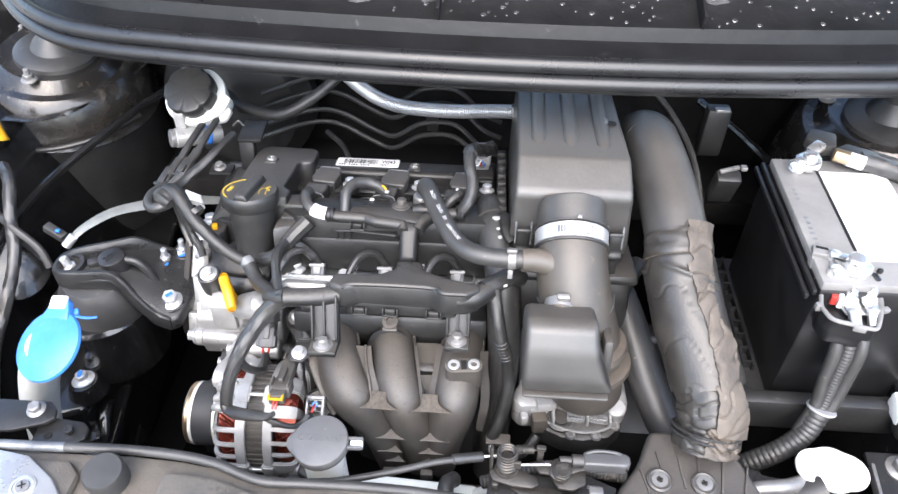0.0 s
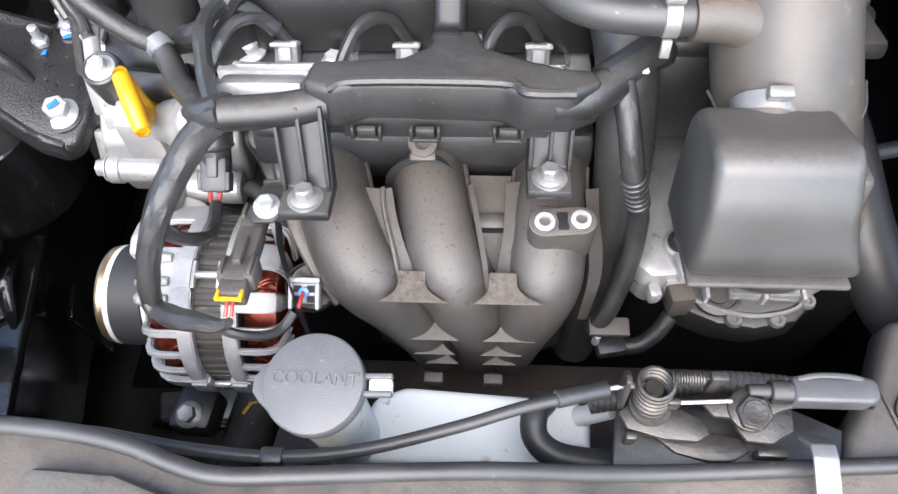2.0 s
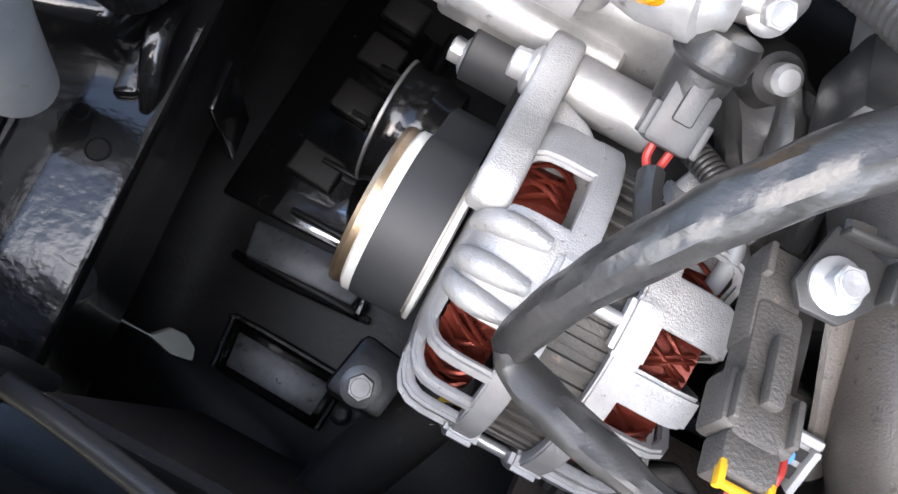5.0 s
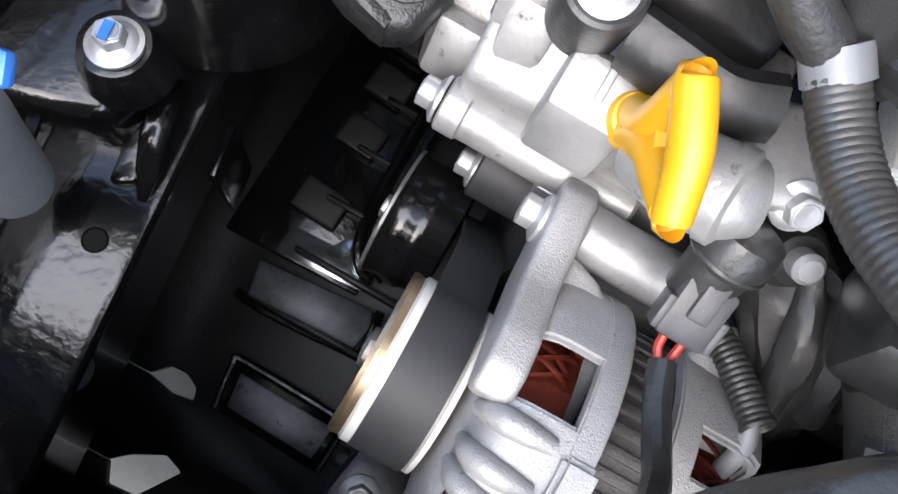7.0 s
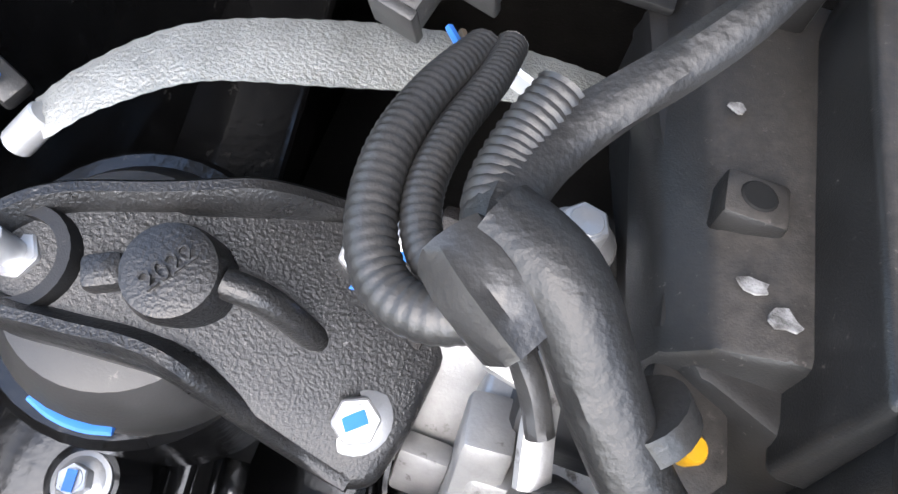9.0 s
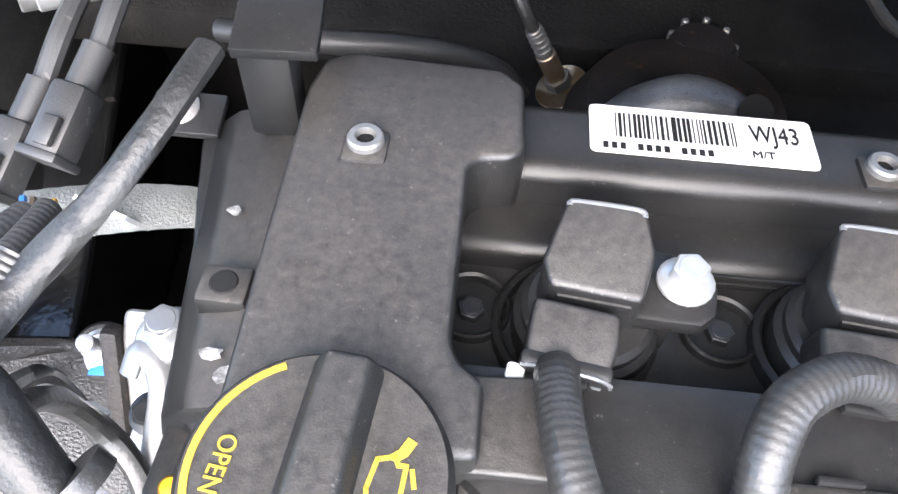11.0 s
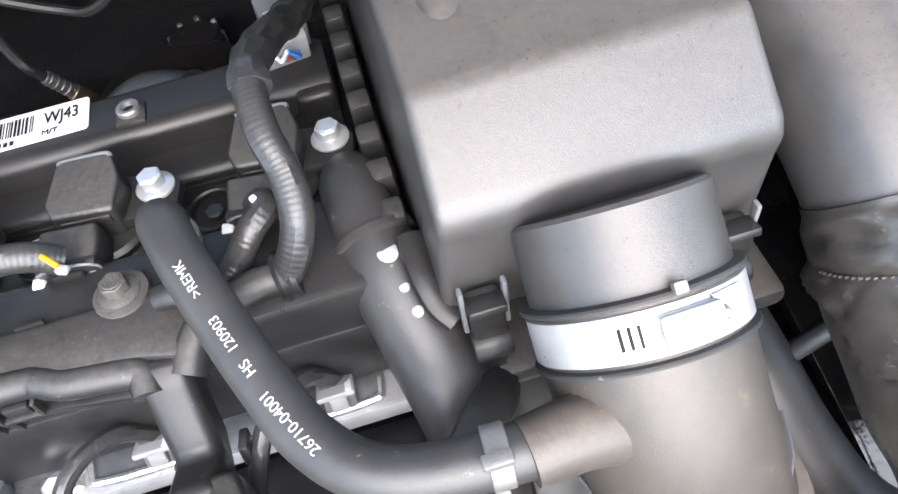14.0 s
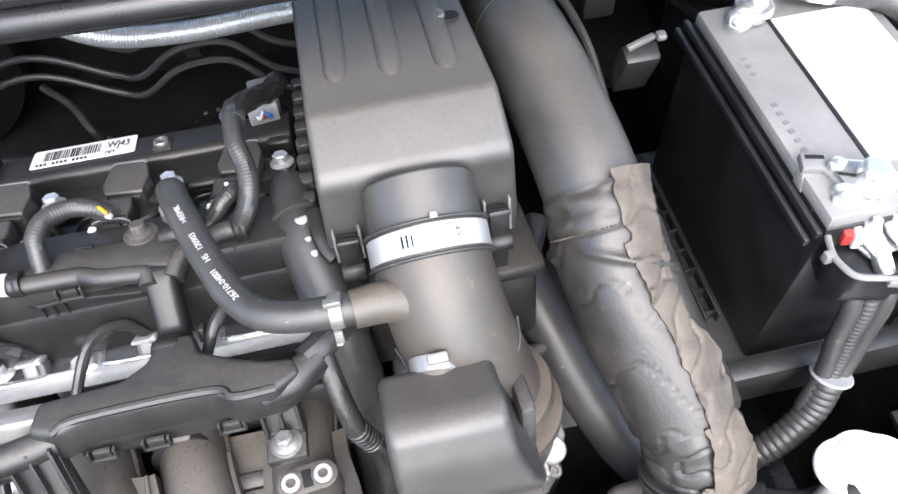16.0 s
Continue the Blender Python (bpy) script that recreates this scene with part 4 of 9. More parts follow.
c2 = conduit("wiring_conduit", [(-0.0355, 0.7640, 0.856), (-0.044, 0.7635, 0.863), (-0.0574, 0.761, 0.868), (-0.0704, 0.7526, 0.869), (-0.0766, 0.7412, 0.864), (-0.0771, 0.7331, 0.855), (-0.0773, 0.7284, 0.846)], 0.0064,
             "black corrugated conduit arching to the middle coil plug")
part("yellow_wire", tube([(-0.0405, 0.7622, 0.8645), (-0.037, 0.7585, 0.8650), (-0.0335, 0.7552, 0.8625)], 0.0013, 8), YELLOW, c2, "yellow wire", m=ENGINE)
part("grey_tip", box((-0.0325, 0.7545, 0.8605), (0.005, 0.004, 0.003), 0.001, (0, 0, -25)), GREYPLUG, c2, m=ENGINE)
c3 = conduit("wiring_conduit", [(0.0455, 0.7675, 0.852), (0.0495, 0.7628, 0.8585), (0.0505, 0.7565, 0.8600), (0.0435, 0.7500, 0.858), (0.0350, 0.7440, 0.850), (0.0275, 0.7390, 0.845)], 0.0060,
             "short shiny black conduit below the third coil", mat=GLOSS, depth=0.02)
part("white_tag", box((0.0475, 0.7590, 0.8650), (0.003, 0.0028, 0.0022), 0.0007, (20, 0, 30)), PAPER, c3, m=ENGINE)
c4 = conduit("wiring_conduit", [(0.086, 0.892, 0.866), (0.0795, 0.865, 0.872), (0.068, 0.835, 0.884), (0.060, 0.795, 0.897), (0.0608, 0.7656, 0.893), (0.0648, 0.7508, 0.882), (0.0650, 0.7385, 0.872), (0.0605, 0.7310, 0.862), (0.0535, 0.728, 0.8515)],
             0.0068, "thick black corrugated conduit bending beside the air filter box")
part("tape_wrap", tube([(0.086, 0.892, 0.866), (0.0795, 0.865, 0.872), (0.068, 0.835, 0.884), (0.0605, 0.80, 0.8965), (0.0600, 0.785, 0.8965)], 0.0080, 16, wobble=0.28, step=0.0015), GLOSS, c4, "crinkled black tape", m=ENGINE)
gp = thing("grey_connector", (0.077, 0.866, 0.855), "grey multi-pin connector beside the conduit", "connector", frame_m=ENGINE)
part("shell", box((0.0735, 0.877, 0.862), (0.021, 0.026, 0.018), 0.002, (25, 0, 8)), SLATE, gp, m=ENGINE)
part("rim", box((0.0715, 0.862, 0.8565), (0.024, 0.007, 0.021), 0.0015, (25, 0, 8)), GREYPLUG, gp, m=ENGINE)
part("lock", box((0.072, 0.866, 0.8695), (0.010, 0.014, 0.004), 0.001, (25, 0, 8)), GREYPLUG, gp, m=ENGINE)
for i, mt in enumerate((WHITE, RED, BRASS, BLUE)):
    part("wire", tube([(0.066 + 0.0038 * i, 0.8595, 0.8555), (0.069 + 0.003 * i, 0.853, 0.8565), (0.0735, 0.846, 0.866)], 0.0013, 6), mt, gp, m=ENGINE)

# Wiring duct: upper run on the cover's front edge, stem, and long lower run on two legs.
duct = thing("wiring_duct", (0, 0.66, 0.79), "black moulded plastic wiring duct in an H shape", "wiring duct", frame_m=ENGINE)
upper = [(-0.094, 0.7195, 0.8435), (-0.056, 0.7188, 0.843), (-0.047, 0.7165, 0.843), (-0.038, 0.7130, 0.8425), (-0.016, 0.7105, 0.842), (-0.009, 0.7085, 0.841), (-0.008, 0.700, 0.838)]
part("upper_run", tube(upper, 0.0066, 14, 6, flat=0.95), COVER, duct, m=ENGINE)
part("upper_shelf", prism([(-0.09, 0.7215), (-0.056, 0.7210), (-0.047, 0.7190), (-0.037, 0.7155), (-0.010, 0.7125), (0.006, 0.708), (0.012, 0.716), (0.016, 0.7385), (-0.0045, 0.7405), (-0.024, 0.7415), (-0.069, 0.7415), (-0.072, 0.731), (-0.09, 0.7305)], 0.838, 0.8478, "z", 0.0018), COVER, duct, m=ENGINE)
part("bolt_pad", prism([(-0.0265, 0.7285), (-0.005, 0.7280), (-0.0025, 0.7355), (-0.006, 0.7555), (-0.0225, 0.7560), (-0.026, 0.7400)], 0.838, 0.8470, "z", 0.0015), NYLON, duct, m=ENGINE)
part("shelf_slot", box((-0.052, 0.7422, 0.8475), (0.012, 0.0022, 0.003), 0.0005), BLACK, duct, m=ENGINE)
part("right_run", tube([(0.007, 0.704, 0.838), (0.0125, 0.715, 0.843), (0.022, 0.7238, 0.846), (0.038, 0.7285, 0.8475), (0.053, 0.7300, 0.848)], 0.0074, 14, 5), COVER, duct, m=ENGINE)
part("end_collar", lathe([(0.0080, 0), (0.0085, 0.0015), (0.0080, 0.003), (0.0080, 0.004), (0.0088, 0.006), (0.0080, 0.008)], (-0.0955, 0.7196, 0.8455), (1, 0, 0), 24), NYLON, duct, m=ENGINE)
part("end_collar", lathe([(0.0100, 0), (0.011, 0.002), (0.0100, 0.004), (0.0108, 0.006), (0.0100, 0.008)], (0.049, 0.7297, 0.848), (1, 0.05, 0.1), 24), NYLON, duct, m=ENGINE)
part("front_shelf", prism([(-0.100, 0.7220), (-0.085, 0.7130), (-0.070, 0.7145), (-0.048, 0.7120), (-0.018, 0.7075), (-0.012, 0.7120), (-0.012, 0.7220)], 0.826, 0.8295, "z", 0.001), NYLON, duct, m=ENGINE)
for x in (-0.085, -0.0775, -0.070):
    part("shelf_fin", prism([(0.722, 0.800), (0.722, 0.828), (0.7135, 0.828), (0.7165, 0.812)], x - 0.0011, x + 0.0011, "x", 0.0004), NYLON, duct, m=ENGINE)
for x, y, z in ((-0.0605, 0.7122, 0.8365), (0.0395, 0.7205, 0.8385)):
    clip = part("run_clip", box((x, y, z), (0.0100, 0.0032, 0.0062), 0.0008), NYLON, duct, m=ENGINE)
    part("clip_frame", box((x, y - 0.0008, z - 0.0042), (0.0170, 0.0040, 0.0018), 0.0005), COVER, clip, m=ENGINE)
    for sd in (-1, 1):
        part("clip_jaw", box((x + sd * 0.0078, y - 0.0008, z), (0.0018, 0.0040, 0.0090), 0.0005), COVER, clip, m=ENGINE)
b = prism([(0.716, 0.83), (0.711, 0.8475), (0.701, 0.843), (0.683, 0.812), (0.665, 0.8225), (0.655, 0.812), (0.680, 0.79), (0.70, 0.80)], -0.0115, 0.0085, "x", 0.005, seg=3)
part("stem", b, NYLON, duct, m=ENGINE, angle=50)
for x in (-0.01, 0.016):
    part("stem_hook", box((x, 0.686, 0.803), (0.004, 0.012, 0.01), 0.001, (-20, 0, 0)), COVER, duct, m=ENGINE)
part("lower_run", tube([(-0.12, 0.612, 0.803), (-0.09, 0.616, 0.803), (-0.065, 0.622, 0.804)], 0.0095, 16, 5), COVER, duct, m=ENGINE)
part("right_arm", tube([(0.055, 0.622, 0.806), (0.075, 0.626, 0.807), (0.09, 0.637, 0.809)], [0.0115, 0.0115, 0.010], 16, 5), COVER, duct, m=ENGINE)
out = [(-0.076, 0.618), (-0.060, 0.613), (-0.046, 0.620), (0.028, 0.620), (0.042, 0.611), (0.066, 0.612), (0.082, 0.622), (0.078, 0.634), (0.062, 0.636), (0.043, 0.643), (0.020, 0.655), (0.0155, 0.672), (-0.0095, 0.672),
       (-0.012, 0.655), (-0.026, 0.644), (-0.074, 0.640)]
part("top_plate", prism(out, 0.792, 0.8195, "z", 0.0045, seg=3), COVER, duct, m=ENGINE)
part("plate_edge", tube([(-0.062, 0.6155, 0.817), (-0.046, 0.6215, 0.818), (0.028, 0.6215, 0.818), (0.042, 0.613, 0.818), (0.066, 0.614, 0.817)], 0.0028, 8, 5), COVER, duct, m=ENGINE)
out = [(-0.058, 0.617), (0.055, 0.618), (0.058, 0.630), (-0.06, 0.630)]
part("lip", prism([(x, y + 0.003) for x, y in out], 0.782, 0.80, "z", 0.002), COVER, duct, m=ENGINE)
for x in (-0.044, -0.012, 0.033):
    part("slot_clip", box((x, 0.6165, 0.789), (0.0105, 0.004, 0.0065), 0.001), COVER, duct, m=ENGINE)
    part("clip_frame", box((x, 0.6155, 0.7852), (0.0165, 0.004, 0.002), 0.0006), COVER, duct, m=ENGINE)
    for s in (-1, 1):
        part("clip_jaw", box((x + s * 0.0075, 0.6155, 0.789), (0.002, 0.004, 0.008), 0.0006), COVER, duct, m=ENGINE)
part("slot_clip", box((-0.097, 0.614, 0.794), (0.012, 0.012, 0.008), 0.002), COVER, duct, m=ENGINE)
for x, y, z in ((-0.079, 0.599, 0.757), (0.058, 0.622, 0.755)):
    s = 1 if x < 0 else 0.9
    b = prism([(y - 0.014, z - 0.007), (y - 0.014, z), (y + 0.006, z + 0.001), (y + 0.016, z + 0.05), (y + 0.024, z + 0.05), (y + 0.016, z - 0.008)], x - 0.0145 * s, x + 0.0145 * s, "x", 0.002)
    leg = part("leg", b, COVER, duct, m=ENGINE)
    for dx in (-0.0125, 0, 0.0125):
        part("leg_rib", prism([(y + 0.002, z + 0.001), (y + 0.002, z + 0.006), (y + 0.011, z + 0.052), (y + 0.02, z + 0.05), (y + 0.01, z)], x + dx * s - 0.0011, x + dx * s + 0.0011, "x", 0.0005), COVER, leg, m=ENGINE)
    b = lathe([(0.0105, 0), (0.0102, 0.0015), (0.007, 0.002)], (x, y - 0.003, z), (0, -0.05, 1), 24)
    bolt((x, y - 0.003, z + 0.001), (0, -0.05, 1), 0.010, bm=b)
    part("bolt", b, DULLZINC, leg, m=ENGINE)
# Bundles leaving the duct's ends.
right_b = thing("tape_bundle", (0.09, 0.64, 0.80), "black taped wiring bundle leaving the duct", "wiring", frame_m=ENGINE)
part("taped_sleeve", tube([(0.083, 0.6355, 0.811), (0.098, 0.647, 0.813), (0.112, 0.662, 0.812), (0.122, 0.68, 0.80)], 0.0095, 12, wobble=0.12, step=0.003), GLOSS, right_b, m=ENGINE)
part("tail", box((0.105, 0.643, 0.813), (0.005, 0.006, 0.002), 0.0005), WHITE, right_b, m=ENGINE)
drop = conduit("wiring_conduit", [(0.094, 0.634, 0.849), (0.0995, 0.610, 0.830), (0.1045, 0.598, 0.808), (0.1105, 0.5965, 0.787), (0.1144, 0.595, 0.765), (0.115, 0.5875, 0.740), (0.111, 0.577, 0.715), (0.1055, 0.567, 0.697), (0.098, 0.562, 0.676)], 0.0068,
               "black taped conduit dropping past the intake runners", m=LEVEL, ribs=0.0, mat=TAPE, wobble=0.1)
for k in range(6):
    part("tape_wrap", lathe([(0.0071, -0.0024), (0.0078, -0.0018), (0.0075, 0.0012), (0.0070, 0.0020)], (0.1045 + 0.0013 * k, 0.598 - 0.0003 * k, 0.808 - 0.0046 * k), (0.28 + 0.05 * (k % 2), -0.07, -0.96), 20), GLOSS, drop)


# Cylinder head with injector plugs.
head = thing("cylinder_head", (-0.05, 0.74, 0.72), "dirty cast aluminium cylinder head under the valve cover", "cylinder head", frame_m=ENGINE)
part("casting", box((-0.02, 0.790, 0.745), (0.20, 0.13, 0.06), 0.008), ALU, head, m=ENGINE)
part("port_face", prism([(-0.155, 0.700), (0.088, 0.700), (0.088, 0.742), (-0.155, 0.742)], 0.758, 0.7715, "z", 0.003), ROUGHALU, head, "bright machined port face", m=ENGINE)
for x0, x1 in ((-0.142, -0.070), (-0.064, -0.016), (0.020, 0.072)):
    rim = [(x0 + 0.006, 0.735, 0.7725), (x1 - 0.006, 0.735, 0.7725), (x1, 0.730, 0.7725), (x1, 0.710, 0.7725), (x1 - 0.006, 0.705, 0.7725), (x0 + 0.006, 0.705, 0.7725), (x0, 0.710, 0.7725), (x0, 0.730, 0.7725), (x0 + 0.006, 0.735, 0.7725)]
    part("pocket_rim", tube(rim, 0.0022, 8, 4), CHROME, head, m=ENGINE)
    part("pocket_floor", box(((x0 + x1) / 2, 0.720, 0.7712), (x1 - x0 - 0.003, 0.027, 0.0016), 0.0003), GREYMETAL, head, m=ENGINE)
part("fuel_rail", box((-0.035, 0.712, 0.765), (0.20, 0.018, 0.014), 0.004), ALU, head, m=ENGINE)
part("white_block", box((-0.108, 0.65, 0.792), (0.05, 0.02, 0.014), 0.003, (-20, 0, 0)), ALU, head, m=ENGINE)
part("intake_flange", box((-0.02, 0.685, 0.735), (0.22, 0.04, 0.03), 0.006), DARK, head, m=ENGINE)


def injector_plug(x, y, z):
    t = thing("injector_plug", (x, y, z - 0.01), "light grey injector plug on the fuel rail", "connector", "injector plugs", frame_m=ENGINE)
    part("shell", box((x, y, z), (0.0155, 0.013, 0.015), 0.002, (-25, 0, 0)), SLATE, t, m=ENGINE)
    part("rim", box((x, y - 0.002, z + 0.0070), (0.0175, 0.0145, 0.003), 0.001, (-25, 0, 0)), GREYPLUG, t, m=ENGINE)
    part("latch", box((x, y - 0.0075, z + 0.004), (0.008, 0.003, 0.010), 0.001, (-25, 0, 0)), GREYPLUG, t, m=ENGINE)
    part("lock_bar", box((x + 0.006, y - 0.004, z + 0.0088), (0.003, 0.008, 0.002), 0.0005, (-25, 0, 0)), WHITE, t, m=ENGINE)
    part("seal_ring", lathe([(0.0075, -0.004), (0.0085, 0), (0.0075, 0.004)], (x, y + 0.003, z - 0.010), (0, 0.4, 1), 20), NYLON, t, m=ENGINE)
    part("lead", tube([(x + 0.001, y + 0.003, z + 0.006), (x - 0.01, y - 0.004, z + 0.026), (x - 0.026, y - 0.02, z + 0.03), (x - 0.038, y - 0.04, z + 0.012), (x - 0.04, y - 0.055, z + 0.0)],
                      0.004, 10, wobble=0.15, step=0.002), GLOSS, t, m=ENGINE)


for x in (-0.108, -0.03, 0.053):
    injector_plug(x, 0.712, 0.778)
part("bolt", bolt((-0.134, 0.716, 0.775), (0, -0.25, 1), 0.012), ZINC, head, m=ENGINE)
part("bolt", bolt((-0.078, 0.708, 0.772), (0, -0.25, 1), 0.010), ZINC, head, m=ENGINE)

# ---- air intake ----
air = thing("air_filter_box", (0.175, 0.81, 0.76), "dusty grey-brown plastic air filter box with ribbed lid", "air filter box", frame_m=ENGINE)
b = prism([(0.742, 0.80), (0.704, 0.822), (0.6975, 0.840), (0.6930, 0.880), (0.6905, 0.893), (0.6935, 0.9005), (0.7235, 0.9255), (0.93, 0.947), (0.93, 0.80)], 0.112, 0.2325, "x", 0.0062, seg=4)
for v in b.verts:
    k = (v.co.z - 0.80) / 0.14
    v.co.x = 0.172 + (v.co.x - 0.172) * (1.09 - 0.11 * max(0, min(1, k)))
lid = part("lid", b, BOX, air, m=ENGINE, angle=28)
for x, y0 in ((0.136, 0.757), (0.1715, 0.755), (0.207, 0.752)):
    b = tube([(x, y0 - 0.011, 0.9205), (x, y0, 0.9245), (x, y0 + 0.010, 0.9270), (x + 0.001, y0 + 0.04, 0.9308), (x + 0.003, 0.915, 0.9465)], [0.0055, 0.0085, 0.0092, 0.0092, 0.0092], 18, 5, flat=0.66)
    part("lid_rib", b, BOX, lid, m=ENGINE)
sc = part("lid_screw", lathe([(0.007, 0), (0.006, 0.002), (0.0035, 0.0012), (0.0001, 0.001)], (0.2095, 0.808, 0.9365), (0, -0.12, 1), 18), DULLZINC, lid, m=ENGINE)
part("screw_hole", lathe([(0.0065, 0), (0.006, 0.0008), (0.0001, 0.0006)], (0.2195, 0.806, 0.9352), (0, -0.11, 1), 18), BLACK, lid, m=ENGINE)
part("lower_tray", box((0.175, 0.81, 0.765), (0.142, 0.25, 0.07), 0.01), COVER, air, m=ENGINE)
part("flange", box((0.175, 0.81, 0.802), (0.15, 0.262, 0.012), 0.004), COVER, air, m=ENGINE)
for i in range(8):
    part("side_rib", box((0.0995, 0.745 + 0.024 * i, 0.83), (0.011, 0.013, 0.045), 0.002), COVER, lid, m=ENGINE)
    part("side_louvre", box((0.1115, 0.722 + 0.026 * i, 0.872), (0.003, 0.0035, 0.040), 0.001, (24, 4, 0)), COVER, lid, m=ENGINE)
for x in (0.1224, 0.2192):
    clip = part("lid_clip", box((x, 0.6875, 0.846), (0.0135, 0.012, 0.020), 0.002), NYLON, air, m=ENGINE)
    for sd in (-1, 1):
        # Tabs take a paler grey to put in the light on their faces.
        part("clip_tab", box((x + sd * 0.0082, 0.6880, 0.851), (0.0020, 0.0042, 0.026), 0.0007), SLATE, clip, "tab in pale grey for its lit face", m=ENGINE)
    part("clip_pad", box((x, 0.6845, 0.856), (0.0145, 0.010, 0.004), 0.001, (-18, 0, 0)), NYLON, clip, m=ENGINE)
    part("clip_roll", lathe([(0.0001, -0.0075), (0.006, -0.0075), (0.0066, -0.0065), (0.0066, 0.0065), (0.006, 0.0075), (0.0001, 0.0075)], (x, 0.683, 0.832), (1, 0, 0), 20), NYLON, clip, m=ENGINE)
    part("clip_leg", box((x, 0.686, 0.815), (0.011, 0.005, 0.030), 0.0015, (8, 0, 0)), NYLON, clip, m=ENGINE)
part("side_hook", tube([(0.1035, 0.730, 0.850), (0.1045, 0.712, 0.846), (0.1075, 0.701, 0.840), (0.1125, 0.6945, 0.836)], 0.0062, 12, flat=0.6), NYLON, air, m=ENGINE)

elbow = thing("intake_elbow", (0.18, 0.66, 0.72), "dusty black rubber intake elbow with steel band clamp", "intake hose", frame_m=ENGINE)
ax = Vector((0, -0.76, -0.65)).normalized()
hub = Vector((0.171, 0.6645, 0.8565))
part("collar", lathe([(0.0001, -0.040), (0.0335, -0.040), (0.0350, -0.0385), (0.0352, -0.020), (0.0354, 0.012)], hub, ax, 64), BOX, elbow, m=ENGINE)
part("bend", tube([tuple(hub - ax * 0.009), tuple(hub + ax * 0.012), (0.1735, 0.640, 0.827), (0.180, 0.629, 0.798), (0.189, 0.626, 0.765), (0.197, 0.631, 0.72), (0.20, 0.636, 0.69)], [0.0362, 0.0364, 0.0365, 0.037, 0.038, 0.04, 0.04], 48, 5), ELBOW, elbow, m=ENGINE)
for d in (-0.0102, 0.0102):
    part("bead", lathe([(0.0364, -0.0014), (0.0388, -0.0008), (0.0392, 0), (0.0388, 0.0008), (0.0364, 0.0014)], hub + ax * d, ax, 56), RUBBER, elbow, m=ENGINE)
band = part("band_clamp", lathe([(0.0366, -0.0078), (0.0377, -0.0074), (0.0377, 0.0074), (0.0366, 0.0078)], hub, ax, 64), ZINC, elbow, "bright steel band clamp", m=ENGINE)
up = Vector((1, 0, 0)).cross(ax).normalized()
up = up if up.z > 0 else -up
def on_band(a, r, d):
    return hub + Vector((1, 0, 0)) * (r * math.sin(a)) + up * (r * math.cos(a)) + ax * d
def band_box(a, r, d, size, bev):
    q = on_band(a, r, d)
    out_dir = (q - hub - ax * d).normalized()
    b = box((0, 0, 0), size, bev)
    b.transform(Matrix.Translation(q) @ Matrix((out_dir.cross(ax).normalized() * -1, ax, out_dir)).transposed().to_4x4())
    return b
part("worm_housing", band_box(0.10, 0.0395, 0.0, (0.021, 0.0105, 0.0045), 0.0018), ZINC, band, m=ENGINE)
part("worm_screw", rod(on_band(-0.14, 0.0402, 0.0), on_band(0.42, 0.0402, 0.0), 0.0026, 14), DULLZINC, band, m=ENGINE)
part("band_end", band_box(0.52, 0.0382, 0.0, (0.014, 0.0125, 0.0012), 0.0004), ZINC, band, m=ENGINE)
part("tab", band_box(0.08, 0.0388, -0.0115, (0.0045, 0.004, 0.0035), 0.0007), DULLZINC, band, m=ENGINE)
for a in (-0.46, -0.38, -0.30):
    part("slot", band_box(a, 0.03775, 0.0, (0.0011, 0.0072, 0.0008), 0), BLACK, band, m=ENGINE)
part("ring", lathe([(0.038, -0.006), (0.0445, -0.003), (0.046, 0.003), (0.042, 0.008), (0.038, 0.009)], (0.190, 0.624, 0.757), (0.15, 0.03, -1), 44), ELBOW, elbow, m=ENGINE)
part("ring", lathe([(0.038, -0.005), (0.0475, -0.002), (0.0475, 0.004), (0.04, 0.007)], (0.195, 0.627, 0.733), (0.12, 0.05, -1), 44), ELBOW, elbow, m=ENGINE)
part("branch", tube([(0.119, 0.630, 0.851), (0.138, 0.632, 0.850), (0.155, 0.634, 0.844), (0.175, 0.640, 0.836)], [0.0115, 0.0125, 0.0145, 0.016], 20, 4), ELBOW, elbow, m=ENGINE)
part("seam_line", tube([(0.1385, 0.634, 0.806), (0.150, 0.607, 0.796), (0.170, 0.5945, 0.794), (0.192, 0.5955, 0.798), (0.211, 0.612, 0.808), (0.2155, 0.630, 0.816)], 0.0011, 6, 6), RUBBER, elbow, m=ENGINE)
part("spigot", tube([(0.172, 0.65, 0.812), (0.165, 0.628, 0.816), (0.161, 0.61, 0.812), (0.16, 0.596, 0.802)], 0.016, 22, 4), ELBOW, elbow, m=ENGINE)
sc = part("spigot_clamp", lathe([(0.0163, -0.005), (0.017, -0.0045), (0.017, 0.0045), (0.0163, 0.005)], (0.161, 0.6095, 0.8115), (-0.1, -0.8, -0.5), 28), DULLZINC, elbow, m=ENGINE)
part("clamp_ear", box((0.161, 0.600, 0.829), (0.012, 0.006, 0.006), 0.001, (30, 0, 0)), DULLZINC, sc, m=ENGINE)

pcv = thing("breather_hose", (0.012, 0.752, 0.86), "matt black breather hose with white printing", "hose", frame_m=ENGINE)
